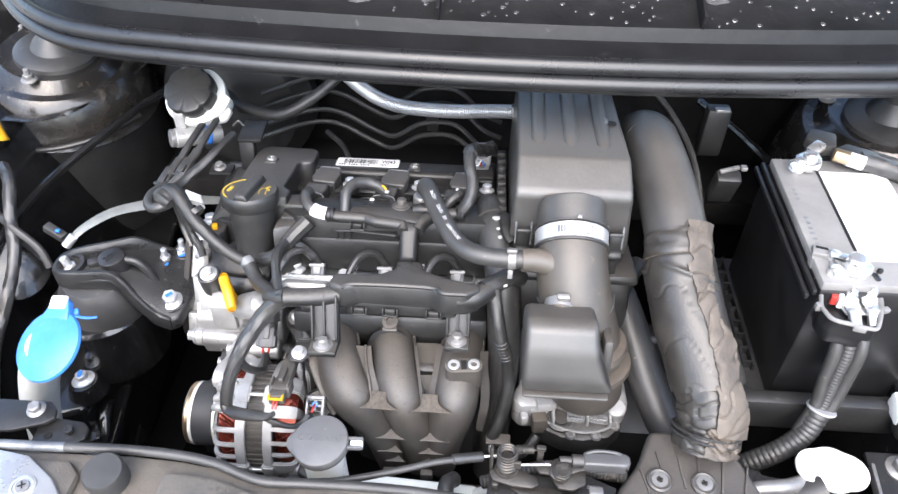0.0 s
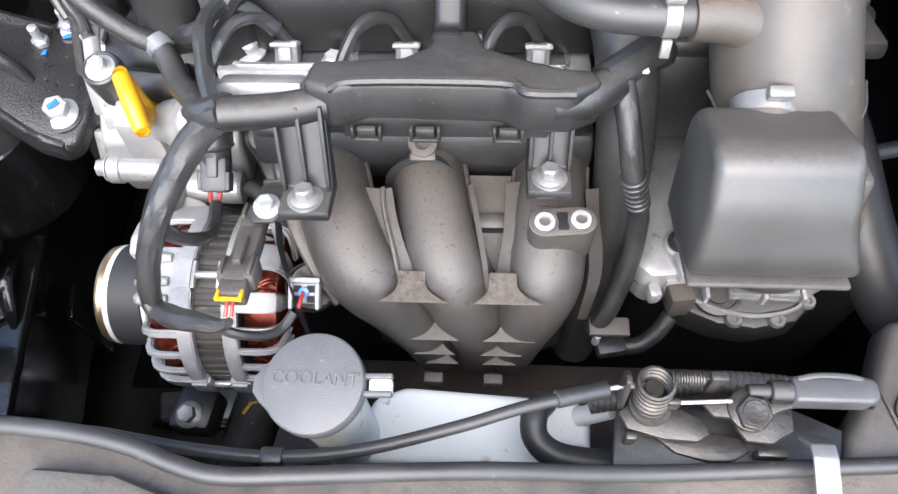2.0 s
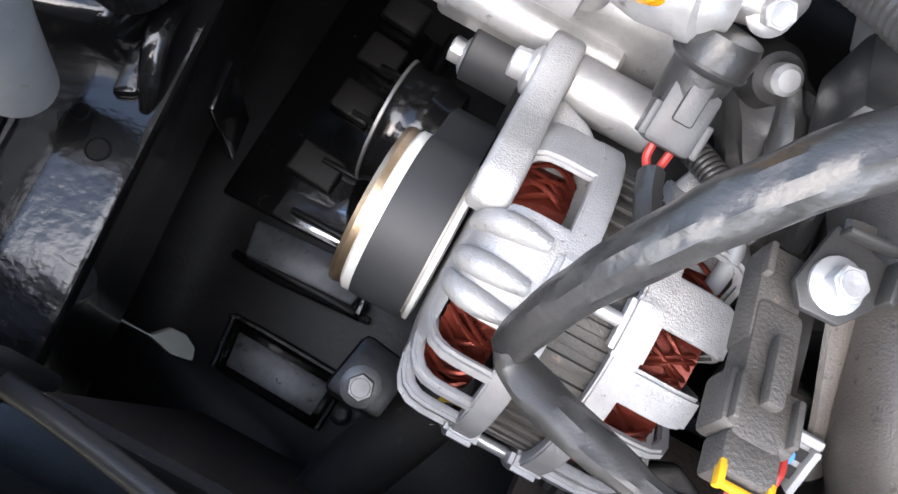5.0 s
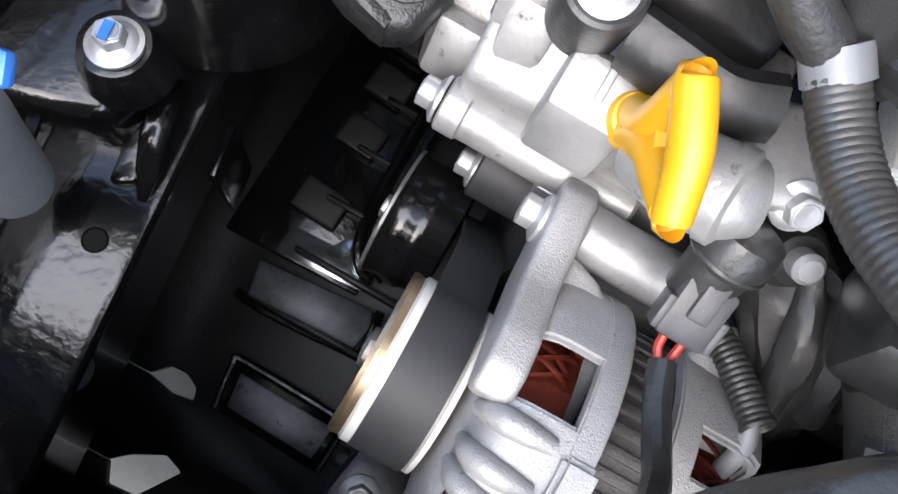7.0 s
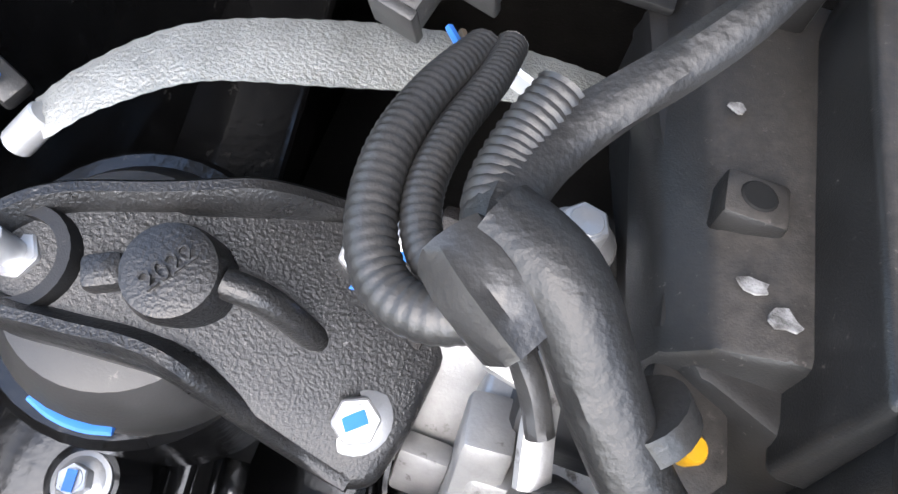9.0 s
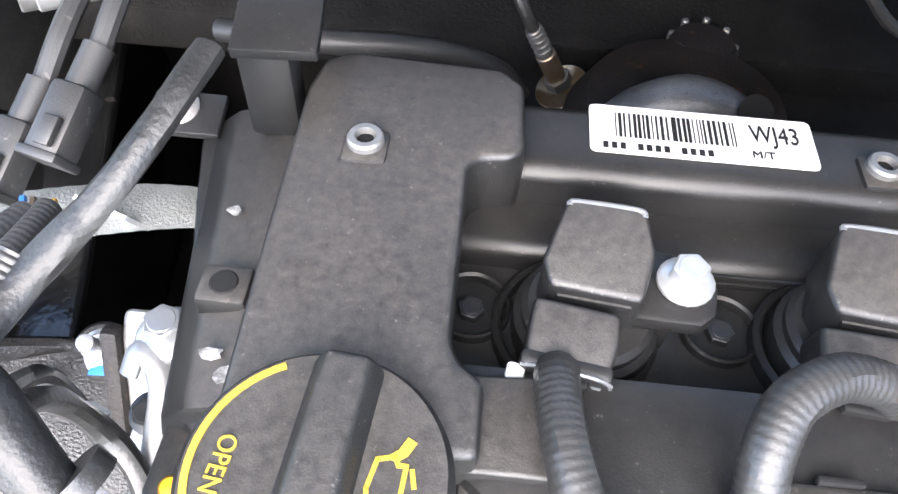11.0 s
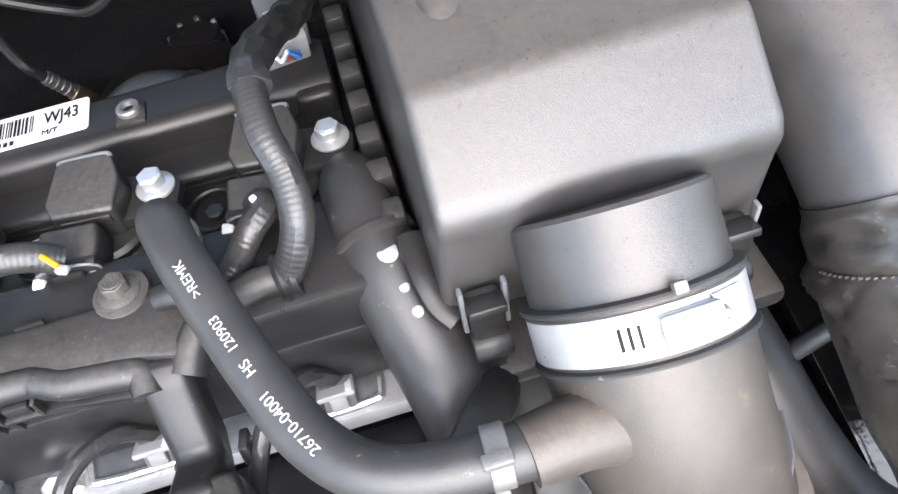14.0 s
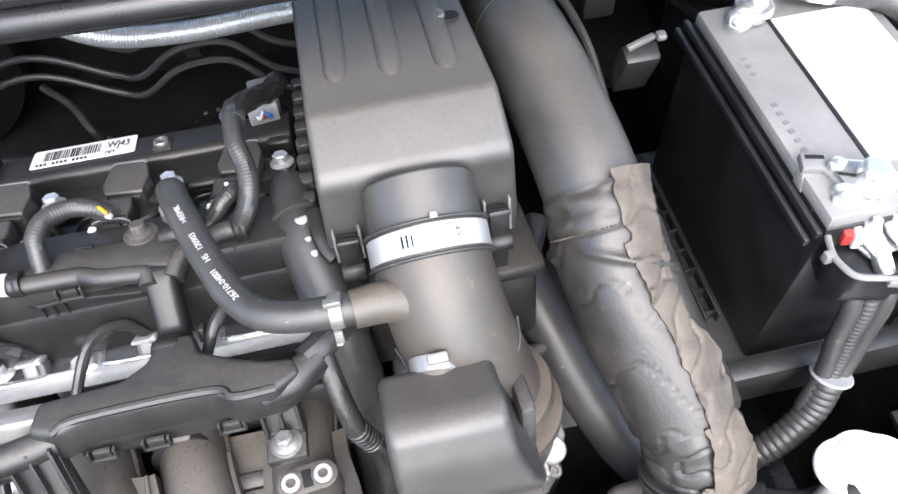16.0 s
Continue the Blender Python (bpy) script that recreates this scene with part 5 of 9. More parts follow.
pcv_path = [(0.010, 0.762, 0.862), (0.013, 0.752, 0.8715), (0.020, 0.730, 0.870), (0.030, 0.704, 0.864), (0.041, 0.678, 0.859), (0.052, 0.656, 0.855), (0.068, 0.640, 0.852), (0.09, 0.633, 0.851), (0.123, 0.631, 0.851)]
part("hose", tube(pcv_path, 0.0098, 18, 6), RUBBER, pcv, m=ENGINE)
spring = part("spring_clip", lathe([(0.0102, -0.004), (0.0108, -0.0035), (0.0108, 0.0035), (0.0102, 0.004)], (0.110, 0.632, 0.851), (1, -0.05, 0), 24), DULLZINC, pcv, m=ENGINE)
part("clip_ear", box((0.109, 0.626, 0.8635), (0.010, 0.005, 0.004), 0.0008), DULLZINC, spring, m=ENGINE)
part("clip_ear", box((0.1085, 0.6235, 0.838), (0.005, 0.003, 0.010), 0.0006), DULLZINC, spring, m=ENGINE)
# printing along the hose
for text, k in ((">REMK", 0.30), ("120903", 0.415), ("HS", 0.485), ("26710-04001", 0.60)):
    sp = spline(pcv_path, 20)
    i = int(k * (len(sp) - 1))
    p, d = sp[i], (sp[i + 2] - sp[i - 2]).normalized()
    nrm = (Vector((-0.05, -0.2, 0.95)) - d * Vector((-0.05, -0.2, 0.95)).dot(d)).normalized()
    rot = Matrix((-d, nrm.cross(-d), nrm)).transposed().to_4x4()
    words(text, 0.0053, ENGINE @ Matrix.Translation(p + nrm * 0.0096) @ rot, WHITEINK, pcv, 0.0003)
valve = thing("breather_valve", (0.005, 0.76, 0.84), "zinc breather valve under the hose end", "valve", frame_m=ENGINE)
part("valve_body", lathe([(0.0105, -0.012), (0.0115, -0.002), (0.0115, 0.004), (0.009, 0.006)], (0.008, 0.764, 0.848), (0.1, -0.1, 1), 20), DULLZINC, valve, m=ENGINE)
stub = thing("breather_stub", (0.02, 0.74, 0.84), "small black right-angle pipe stub on the cover", "pipe", frame_m=ENGINE)
part("stub", tube([(0.000, 0.7362, 0.8480), (0.009, 0.7360, 0.8490), (0.024, 0.7355, 0.849)], [0.0060, 0.0072, 0.0072], 18), NYLON, stub, m=ENGINE)

pipe = thing("rubber_pipe", (0.09, 0.72, 0.70), "thick black rubber pipe with white paint dots", "hose", frame_m=LEVEL)
ppath = [(0.085, 0.787, 0.815), (0.0855, 0.780, 0.838), (0.0865, 0.760, 0.8515), (0.0925, 0.722, 0.8475), (0.103, 0.675, 0.825), (0.108, 0.645, 0.78), (0.11, 0.63, 0.72), (0.105, 0.61, 0.62), (0.10, 0.60, 0.55)]
part("hose", tube(ppath, [0.0125, 0.0145, 0.0145, 0.0185, 0.0185, 0.0185, 0.018, 0.018, 0.018], 24, 6), RUBBER, pipe)
part("sleeve_edge", lathe([(0.0140, -0.001), (0.0186, 0.0), (0.0188, 0.003), (0.017, 0.004)], (0.0892, 0.743, 0.8518), (0.16, -0.97, -0.1), 32), RUBBER, pipe)
for x, y, z, r in ((0.0935, 0.728, 0.8662, 0.0045), (0.0960, 0.713, 0.8632, 0.0022), (0.0985, 0.703, 0.8602, 0.0024)):
    part("paint_dot", lathe([(r, -0.002), (r, 0.0006), (r * 0.8, 0.001), (0.0001, 0.0012)], (x, y, z), (0.05, 0.22, 0.97), 16), WHITEINK, pipe)

res = thing("resonator_box", (0.165, 0.59, 0.735), "dusty grey plastic resonator box with rounded corners", "resonator", frame_m=ENGINE)
b = prism([(0.612, 0.752), (0.610, 0.812), (0.603, 0.8235), (0.566, 0.8300), (0.555, 0.8255), (0.547, 0.805), (0.543, 0.775), (0.549, 0.757), (0.562, 0.752)], 0.124, 0.193, "x", 0.007, seg=5)
for v in b.verts:
    if v.co.x > 0.165:
        v.co.x += 0.30 * max(0.0, 0.822 - v.co.z) - 0.006 * math.exp(-((v.co.z - 0.79) / 0.022) ** 2)
b.transform(Matrix.Translation((0, 0, -0.004)))
part("shell", b, BOX, res, m=ENGINE, angle=45)
part("parting_line", box((0.167, 0.580, 0.7465), (0.083, 0.064, 0.004), 0.002), BOX, res, m=ENGINE)
part("bracket", box((0.207, 0.59, 0.776), (0.010, 0.03, 0.04), 0.004), BOX, res, m=ENGINE)

thr = thing("throttle_body", (0.18, 0.57, 0.66), "aluminium throttle body with black motor cover", "throttle body")
part("casting", box((0.192, 0.622, 0.730), (0.047, 0.075, 0.06), 0.01), ALU, thr)
MOTOR = Matrix.Translation((0.010, 0.038, -0.032))
neck = part("neck", prism([(0.122, 0.588), (0.132, 0.580), (0.168, 0.583), (0.176, 0.60), (0.176, 0.70), (0.132, 0.70), (0.1295, 0.615), (0.1225, 0.600)], 0.68, 0.722, "z", 0.006), ALU, thr, "cast aluminium throttle neck")
part("neck_lug", box((0.158, 0.589, 0.7205), (0.022, 0.020, 0.012), 0.003, (-6, 0, 8)), ALU, neck)
part("cast_line", tube([(0.1415, 0.602, 0.7222), (0.1432, 0.594, 0.7224), (0.1460, 0.587, 0.7220)], 0.0013, 8), ALU, neck)
part("bolt_boss", lathe([(0.0105, -0.003), (0.0095, 0.002), (0.0084, 0.0035), (0.0001, 0.0035)], (0.1505, 0.6055, 0.7215), (0, -0.12, 1), 28), ALU, neck)
part("washer", lathe([(0.0078, 0.0), (0.0078, 0.0014), (0.0045, 0.0016)], (0.1505, 0.605, 0.725), (0, -0.12, 1), 28), DARK, neck)
part("bolt", bolt((0.1505, 0.605, 0.7262), (0, -0.12, 1), 0.0085, flange=False), STATOR, neck)
part("motor_cover", prism([(0.138, 0.540), (0.146, 0.528), (0.166, 0.519), (0.19, 0.516), (0.218, 0.522), (0.234, 0.538), (0.232, 0.565), (0.160, 0.566), (0.150, 0.5555)], 0.706, 0.734, "z", 0.004), COVER, thr, "black motor cover", m=MOTOR)
part("cover_step", prism([(0.144, 0.541), (0.150, 0.534), (0.168, 0.526), (0.19, 0.523), (0.214, 0.528), (0.227, 0.542), (0.226, 0.566), (0.162, 0.564), (0.154, 0.553)], 0.732, 0.741, "z", 0.003), COVER, thr, m=MOTOR)
part("gear_dome", lathe([(0.0165, -0.002), (0.0165, 0.001), (0.0135, 0.0025), (0.0130, 0.001), (0.009, 0.001), (0.0085, 0.003), (0.0001, 0.0035)], (0.166, 0.5385, 0.741), (0, -0.1, 1), 32), COVER, thr, m=MOTOR)
part("cast_rim", tube([(0.1445, 0.5405, 0.741), (0.152, 0.532, 0.741), (0.170, 0.525, 0.741), (0.19, 0.522, 0.741), (0.215, 0.528, 0.741), (0.228, 0.543, 0.741)], 0.0016, 8), DULLZINC, thr, m=MOTOR)
for i in range(9):
    a = radians(150 + 7 * i)
    c, d = math.cos(a), math.sin(a)
    part("cover_rib", rod((0.172 + 0.036 * c, 0.548 + 0.024 * d, 0.722), (0.172 + 0.036 * c, 0.548 + 0.024 * d, 0.7345), 0.0014, 6), COVER, thr, m=MOTOR)
for x, w in ((0.181, 0.020), (0.206, 0.020)):
    part("cast_ledge", box((x, 0.537, 0.7475), (w, 0.012, 0.008), 0.002, (-12, 0, -3)), CHROME, thr, "bright machined ledge", m=MOTOR)
for x in (0.157, 0.194, 0.2185):
    part("cast_web", box((x, 0.540, 0.745), (0.003, 0.020, 0.012), 0.001), ALU, thr, m=MOTOR)
for x, y in ((0.176, 0.5215), (0.204, 0.522), (0.226, 0.536)):
    part("cover_screw", lathe([(0.0058, 0), (0.005, 0.003), (0.003, 0.003), (0.002, 0.001)], (x, y, 0.7345), seg=18), DULLZINC, thr, m=MOTOR)
part("cast_flange", prism([(0.212, 0.556), (0.228, 0.545), (0.240, 0.556), (0.238, 0.60), (0.215, 0.61)], 0.715, 0.752, "z", 0.004), ALU, thr, m=MOTOR)
part("flange_post", lathe([(0.0105, -0.03), (0.0105, 0.0), (0.009, 0.0015), (0.0001, 0.002)], (0.2255, 0.546, 0.757), (0, -0.2, 1), 24), ALU, thr, m=MOTOR)
plug = part("motor_plug", box((0.152, 0.5735, 0.7035), (0.0165, 0.0155, 0.020), 0.002, (-8, 0, 8)), ELBOW, thr, "dusty brown motor plug")
part("plug_collar", box((0.152, 0.5815, 0.7065), (0.020, 0.004, 0.020), 0.0015, (-8, 0, 8)), ALU, plug)
part("cast_foot", box((0.1355, 0.5770, 0.7040), (0.009, 0.011, 0.014), 0.003, (0, 0, 12)), ALU, thr)

intake = thing("intake_duct", (0.29, 0.7, 0.75), "grey-brown plastic intake duct wrapped in wrinkled heat sleeve", "air duct")
part("plastic_pipe", tube([(0.262, 0.93, 0.79), (0.266, 0.905, 0.85), (0.2715, 0.865, 0.889), (0.2745, 0.81, 0.900), (0.279, 0.75, 0.895), (0.282, 0.70, 0.886), (0.286, 0.66, 0.866), (0.293, 0.625, 0.842)], 0.0325, 36, 6), BOX, intake)
part("pipe_seam", lathe([(0.0322, -0.001), (0.0331, 0.0), (0.0322, 0.001)], (0.273, 0.842, 0.8965), (0.1, -0.98, 0.16), 40), BOX, intake)
fp = [(0.2835, 0.690, 0.8830), (0.2845, 0.672, 0.8740), (0.2880, 0.642, 0.8530), (0.2955, 0.615, 0.8350), (0.3050, 0.588, 0.8160), (0.3120, 0.568, 0.7990), (0.3160, 0.550, 0.7820), (0.3140, 0.536, 0.7640), (0.3110, 0.524, 0.748)]
axis = even(spline(fp, 14), 0.002)


def along(k):
    """A place on the sleeve's axis with its forward, right and upper directions."""
    u = max(0.0, min(0.9999, k)) * (len(axis) - 1)
    i = int(u)
    d = (axis[min(i + 2, len(axis) - 1)] - axis[max(i - 1, 0)]).normalized()
    spot = axis[i].lerp(axis[min(i + 1, len(axis) - 1)], u - i) + (d * (k * 0.25) if k < 0 else Vector())
    right = (Vector((1, 0, 0)) - d * d.x).normalized()
    up = right.cross(d)
    return spot, d, right, up if up.z > 0 else -up


def cloth(name, k0, k1, a0, a1, radius, mat, label, steps=60, around=72, thick=0.0009):
    """A wrinkled sheet wound round the axis between two stations; angles may vary along it."""
    b = bmesh.new()
    closed = a1(k0) - a0(k0) > 359
    layers = []
    for inset in (0.0, thick):
        rows = []
        for i in range(steps + 1):
            k = k0 + (k1 - k0) * i / steps
            q, d, right, up = along(k)
            lo, hi = a0(k), a1(k)
            row = []
            for j in range(around if closed else around + 1):
                a = radians(lo + (hi - lo) * j / around)
                r = radius(k, a) - inset
                row.append(b.verts.new(q + right * (r * math.cos(a)) + up * (r * math.sin(a))))
            rows.append(row)
        layers.append(rows)
    wide = len(layers[0][0])
    for rows in layers:
        for r, q in zip(rows, rows[1:]):
            for j in range(wide if closed else wide - 1):
                b.faces.new((r[j], r[(j + 1) % wide], q[(j + 1) % wide], q[j]))
    top, low = layers
    for i in (0, steps):
        for j in range(wide if closed else wide - 1):
            b.faces.new((top[i][j], top[i][(j + 1) % wide], low[i][(j + 1) % wide], low[i][j]))
    if not closed:
        for i in range(steps):
            for j in (0, wide - 1):
                b.faces.new((top[i][j], top[i + 1][j], low[i + 1][j], low[i][j]))
    bmesh.ops.recalc_face_normals(b, faces=b.faces)
    return part(name, b, mat, intake, label, angle=60)


def crease(x, width):
    return max(0.0, 1 - abs(x) / width) ** 2


def body_radius(k, a):
    """Gathered under the hem, a slanting tuck below it, then broad soft dents."""
    n1 = noise.noise(Vector((math.cos(a) * 1.2, math.sin(a) * 1.2, k * 6)))
    n2 = noise.noise(Vector((math.cos(a) * 2.2 + 4, math.sin(a) * 2.2, k * 30)))
    n3 = noise.noise(Vector((math.cos(a) * 1.5 + 9, math.sin(a) * 1.5, k * 5 + 0.7 * a)))
    gather = math.exp(-((k - 0.05) / 0.045) ** 2)
    r = 0.0346 + 0.0020 * min(1, k / 0.15) + 0.0018 * n1 + 0.0028 * gather * n2 - 0.0016 * crease(n3, 0.05) * min(1, k / 0.1)
    r += 0.0040 * crease(k - 0.20 - 0.07 * math.sin(a * 1.2 + 1.2), 0.030) * max(0, math.sin(a * 1.5 - 0.6)) - 0.0020 * crease(k - 0.105, 0.012)
    return r


def under_radius(k, a):
    n1 = noise.noise(Vector((math.cos(a) * 2, math.sin(a) * 2, k * 14 + 3)))
    n2 = noise.noise(Vector((math.cos(a) * 2, math.sin(a) * 2, k * 16)))
    return 0.0336 - 0.012 * max(0, k - 0.74) + 0.0022 * n1 - 0.0020 * crease(n2, 0.16)


full = lambda lo: (lambda k: lo)
cloth("heat_sleeve", 0.0, 0.70, full(-180), full(180), body_radius, FOIL, "wrinkled dark dusty heat sleeve", 110, 96)
cloth("lower_sleeve", 0.64, 0.86, full(-180), full(180), under_radius, FOIL, "lower lap of the sleeve", 50, 84)
cloth("neck_sleeve", 0.82, 1.0, full(-180), full(180), lambda k, a: under_radius(k, a) - 0.0012, FOIL, "gathered neck of the sleeve", 40, 84)


def outer_edge(k):
    """The strip's free edge: narrow at the top, bulging at two thirds, fanning out at the lap."""
    marks = [(0.0, 40), (0.08, 50), (0.16, 53), (0.2, 46), (0.27, 55), (0.42, 58), (0.52, 42), (0.60, 46), (0.66, 55), (0.70, 52), (0.8, 42), (0.86, 40), (1.0, 40)]
    for (x0, y0), (x1, y1) in zip(marks, marks[1:]):
        if k <= x1:
            return y0 + (y1 - y0) * (k - x0) / (x1 - x0) + 2.5 * noise.noise(Vector((k * 30, 2, 1)))
    return 40


def inner_edge(k):
    return 88 + 7 * noise.noise(Vector((k * 8, 7, 3))) + (6 if 0.15 < k < 0.2 else 0) + 3 * noise.noise(Vector((k * 34, 1, 9)))


def strip_radius(k, a):
    n1 = noise.noise(Vector((a * 1.6, k * 11, 5)))
    n2 = noise.noise(Vector((a * 1.8 - k * 6, k * 10, 1)))
    return 0.0388 + 0.0016 * n1 - 0.0022 * crease(n2, 0.12) + 0.0042 * math.exp(-((k - 0.55) / 0.07) ** 2) * max(0, math.cos(a) - 0.3)


cloth("folded_seam", -0.02, 0.71, outer_edge, inner_edge, strip_radius, FLAP, "pale dusty folded seam of the sleeve", 130, 16, 0.0016)
cloth("folded_seam", 0.685, 0.875, outer_edge, lambda k: inner_edge(k) + 5, lambda k, a: strip_radius(k, a) - 0.001 + 0.006 * max(0, math.cos(a) - 0.4), FLAP, "pale lap of the folded seam", 50, 16, 0.0016)
cloth("loose_scarf", 0.845, 0.975, lambda k: 20 + 30 * noise.noise(Vector((k * 22, 3, 3))), lambda k: 104 + 24 * noise.noise(Vector((k * 26, 5, 5))),
      lambda k, a: 0.0350 + 0.0040 * noise.noise(Vector((a * 2, k * 26, 8))) - 0.0035 * crease(noise.noise(Vector((a * 2.5 + k * 12, k * 12, 2))), 0.14), FLAP, "crumpled loose end of the seam", 40, 30, 0.0012)
q, d, right, up = along(0.105)
for i in range(26):
    a = radians(80 + 4.2 * i)
    part("stitch", box(q + right * (0.0363 * math.cos(a)) + up * (0.0363 * math.sin(a)), (0.0016, 0.0008, 0.0008), 0), FLAP, intake)
for k in (0.90, 0.925):
    q, d, right, up = along(k)
    part("wire_tie", lathe([(0.0338, -0.0012), (0.0350, 0), (0.0338, 0.0012)], q, d, 40), RUBBER, intake)
snork = thing("intake_snorkel", (0.28, 0.49, 0.73), "grey ribbed plastic intake snorkel with two screws", "air duct")
b = prism([(0.262, 0.545), (0.335, 0.55), (0.352, 0.51), (0.368, 0.47), (0.366, 0.452), (0.215, 0.452), (0.222, 0.475), (0.245, 0.505)], 0.715, 0.744, "z", 0.007, seg=3)
part("shell", b, BOX, snork)
for x, y, l, a in ((0.268, 0.50, 0.04, 8), (0.287, 0.505, 0.05, 4), (0.305, 0.505, 0.05, -6), (0.328, 0.50, 0.05, -12), (0.348, 0.488, 0.04, -16), (0.25, 0.486, 0.026, 14)):
    part("groove_rib", box((x, y, 0.7445), (0.0022, l, 0.003), 0.0008, (0, 0, a)), BOX, snork)
for x, y in ((0.264, 0.487), (0.307, 0.486)):
    s = part("screw_boss", lathe([(0.0125, -0.002), (0.0125, 0.003), (0.0105, 0.0042), (0.0085, 0.003)], (x, y, 0.744), (0, -0.05, 1), 28), BOX, snork)
    part("screw", lathe([(0.0082, 0.001), (0.0078, 0.004), (0.0035, 0.0042), (0.003, 0.0025), (0.0001, 0.0024)], (x, y, 0.744), (0, -0.05, 1), 24), DULLZINC, s)
    part("cross_slot", box((x, y, 0.7483), (0.006, 0.0013, 0.0006), 0, (0, 0, 20)), BLACK, s)
    part("cross_slot", box((x, y, 0.7487), (0.0013, 0.006, 0.0006), 0, (0, 0, 20)), BLACK, s)
side = thing("coolant_hose", (0.26, 0.65, 0.6), "thick dull black coolant hose curving under the duct", "hose")
part("hose", tube([(0.235, 0.735, 0.77), (0.246, 0.70, 0.765), (0.26, 0.66, 0.745), (0.28, 0.62, 0.71), (0.305, 0.58, 0.68), (0.34, 0.545, 0.672), (0.375, 0.515, 0.685), (0.41, 0.50, 0.70), (0.44, 0.505, 0.715)], 0.021, 24, 6), RUBBER, side)
part("end_cuff", lathe([(0.0215, -0.006), (0.0232, -0.005), (0.0232, 0.005), (0.0215, 0.006)], (0.375, 0.515, 0.685), (0.8, -0.45, 0.35), 32), RUBBER, side)
b2t = thing("vacuum_hose", (0.24, 0.68, 0.77), "short black rubber hose behind the intake elbow", "hose")
part("hose", tube([(0.215, 0.685, 0.775), (0.235, 0.695, 0.79), (0.25, 0.712, 0.80), (0.262, 0.735, 0.80)], 0.010, 14, 5), RUBBER, b2t)
part("hose_rib", lathe([(0.011, 0), (0.0118, 0.002), (0.011, 0.004)], (0.248, 0.709, 0.799), (0.6, 0.7, 0.3), 20), RUBBER, b2t)
rod_t = thing("support_rod", (0.25, 0.65, 0.74), "thin black rod running under the heat sleeve", "rod")
part("rod", rod((0.215, 0.645, 0.755), (0.33, 0.672, 0.752), 0.0055), RUBBER, rod_t)
cable = thing("bowden_cable", (0.3, 0.9, 0.8), "thin black cable arching behind the intake duct", "cable")
part("cable", tube([(0.175, 0.93, 0.955), (0.21, 0.945, 0.95), (0.27, 0.955, 0.92), (0.32, 0.93, 0.875), (0.345, 0.88, 0.84), (0.352, 0.82, 0.80), (0.352, 0.76, 0.76)], 0.0038, 8, 6), RUBBER, cable)
part("clamp", box((0.19, 0.937, 0.952), (0.03, 0.008, 0.008), 0.002), GLOSS, cable)

# ---- intake manifold ----
man = thing("intake_manifold", (0, 0.58, 0.62), "dusty grey-black plastic intake manifold with three curved runners", "intake manifold")
RUN = ([(-0.094, 0.675, 0.742), (-0.080, 0.635, 0.750), (-0.069, 0.598, 0.752), (-0.053, 0.5685, 0.744), (-0.033, 0.5615, 0.718), (-0.019, 0.5605, 0.68), (-0.012, 0.567, 0.62)],
       [(-0.018, 0.675, 0.742), (-0.015, 0.635, 0.750), (-0.009, 0.596, 0.752), (0.0005, 0.5685, 0.744), (0.010, 0.5615, 0.718), (0.018, 0.5605, 0.68), (0.02, 0.567, 0.62)],
       [(0.066, 0.675, 0.742), (0.064, 0.635, 0.750), (0.060, 0.596, 0.752), (0.058, 0.5685, 0.744), (0.053, 0.5615, 0.718), (0.046, 0.5605, 0.68), (0.042, 0.567, 0.62)])
for i, path in enumerate(RUN):
    r = part("runner", tube(path, [0.0235, 0.0248, 0.0255, 0.0252, 0.024, 0.0222, 0.02], 32, 7), MANIFOLD, man)
    part("runner_seam", tube([(x + 0.0225, y + 0.004, z + 0.009) for x, y, z in path[1:6]], 0.0024, 8, 6), MANIFOLD, r)
    part("runner_seam", tube([(x - 0.0232, y + 0.003, z + 0.007) for x, y, z in path[1:5]], 0.002, 8, 6), MANIFOLD, r)
GUSSETS = ((0.757, 0.5415, 0.5525, 0.0215, 0.0085, ((0.0362, 0.0330), (-0.0203, -0.0212))), (0.709, 0.5370, 0.5490, 0.0176, 0.0030, ((0.0386, 0.0362), (-0.0095, -0.0095))),
           (0.683, 0.5370, 0.5480, 0.0150, 0.0028, ((0.0345, 0.0350), (-0.0105, -0.0080))), (0.660, 0.5390, 0.5490, 0.0125, 0.0026, ((0.0340, 0.0340), (-0.0060, -0.0050))))
for z, y0, y1, w, v, middles in GUSSETS:
    for front, back in middles:
        side = [(w * (1 - k) ** 1.9 + v * (1 - (1 - k) ** 1.9), y0 + (y1 - y0) * k) for k in (0, 0.12, 0.28, 0.5, 0.75, 1)] + [(v * 0.95, y1 + 0.008)]
        lean = lambda y: front + (back - front) * min(1, (y - y0) / (y1 - y0))
        b = prism([(lean(y) + d, y) for d, y in side] + [(lean(y) - d, y) for d, y in reversed(side)], z - 0.0013, z + 0.0007, "z", 0.0005)
        b.transform(Matrix.Translation((front, y0, z)) @ Matrix.Rotation(radians(20), 4, "X") @ Matrix.Translation((-front, -y0, -z)))
        part("gusset", b, GRIT if w > 0.02 else MANIFOLD, man)


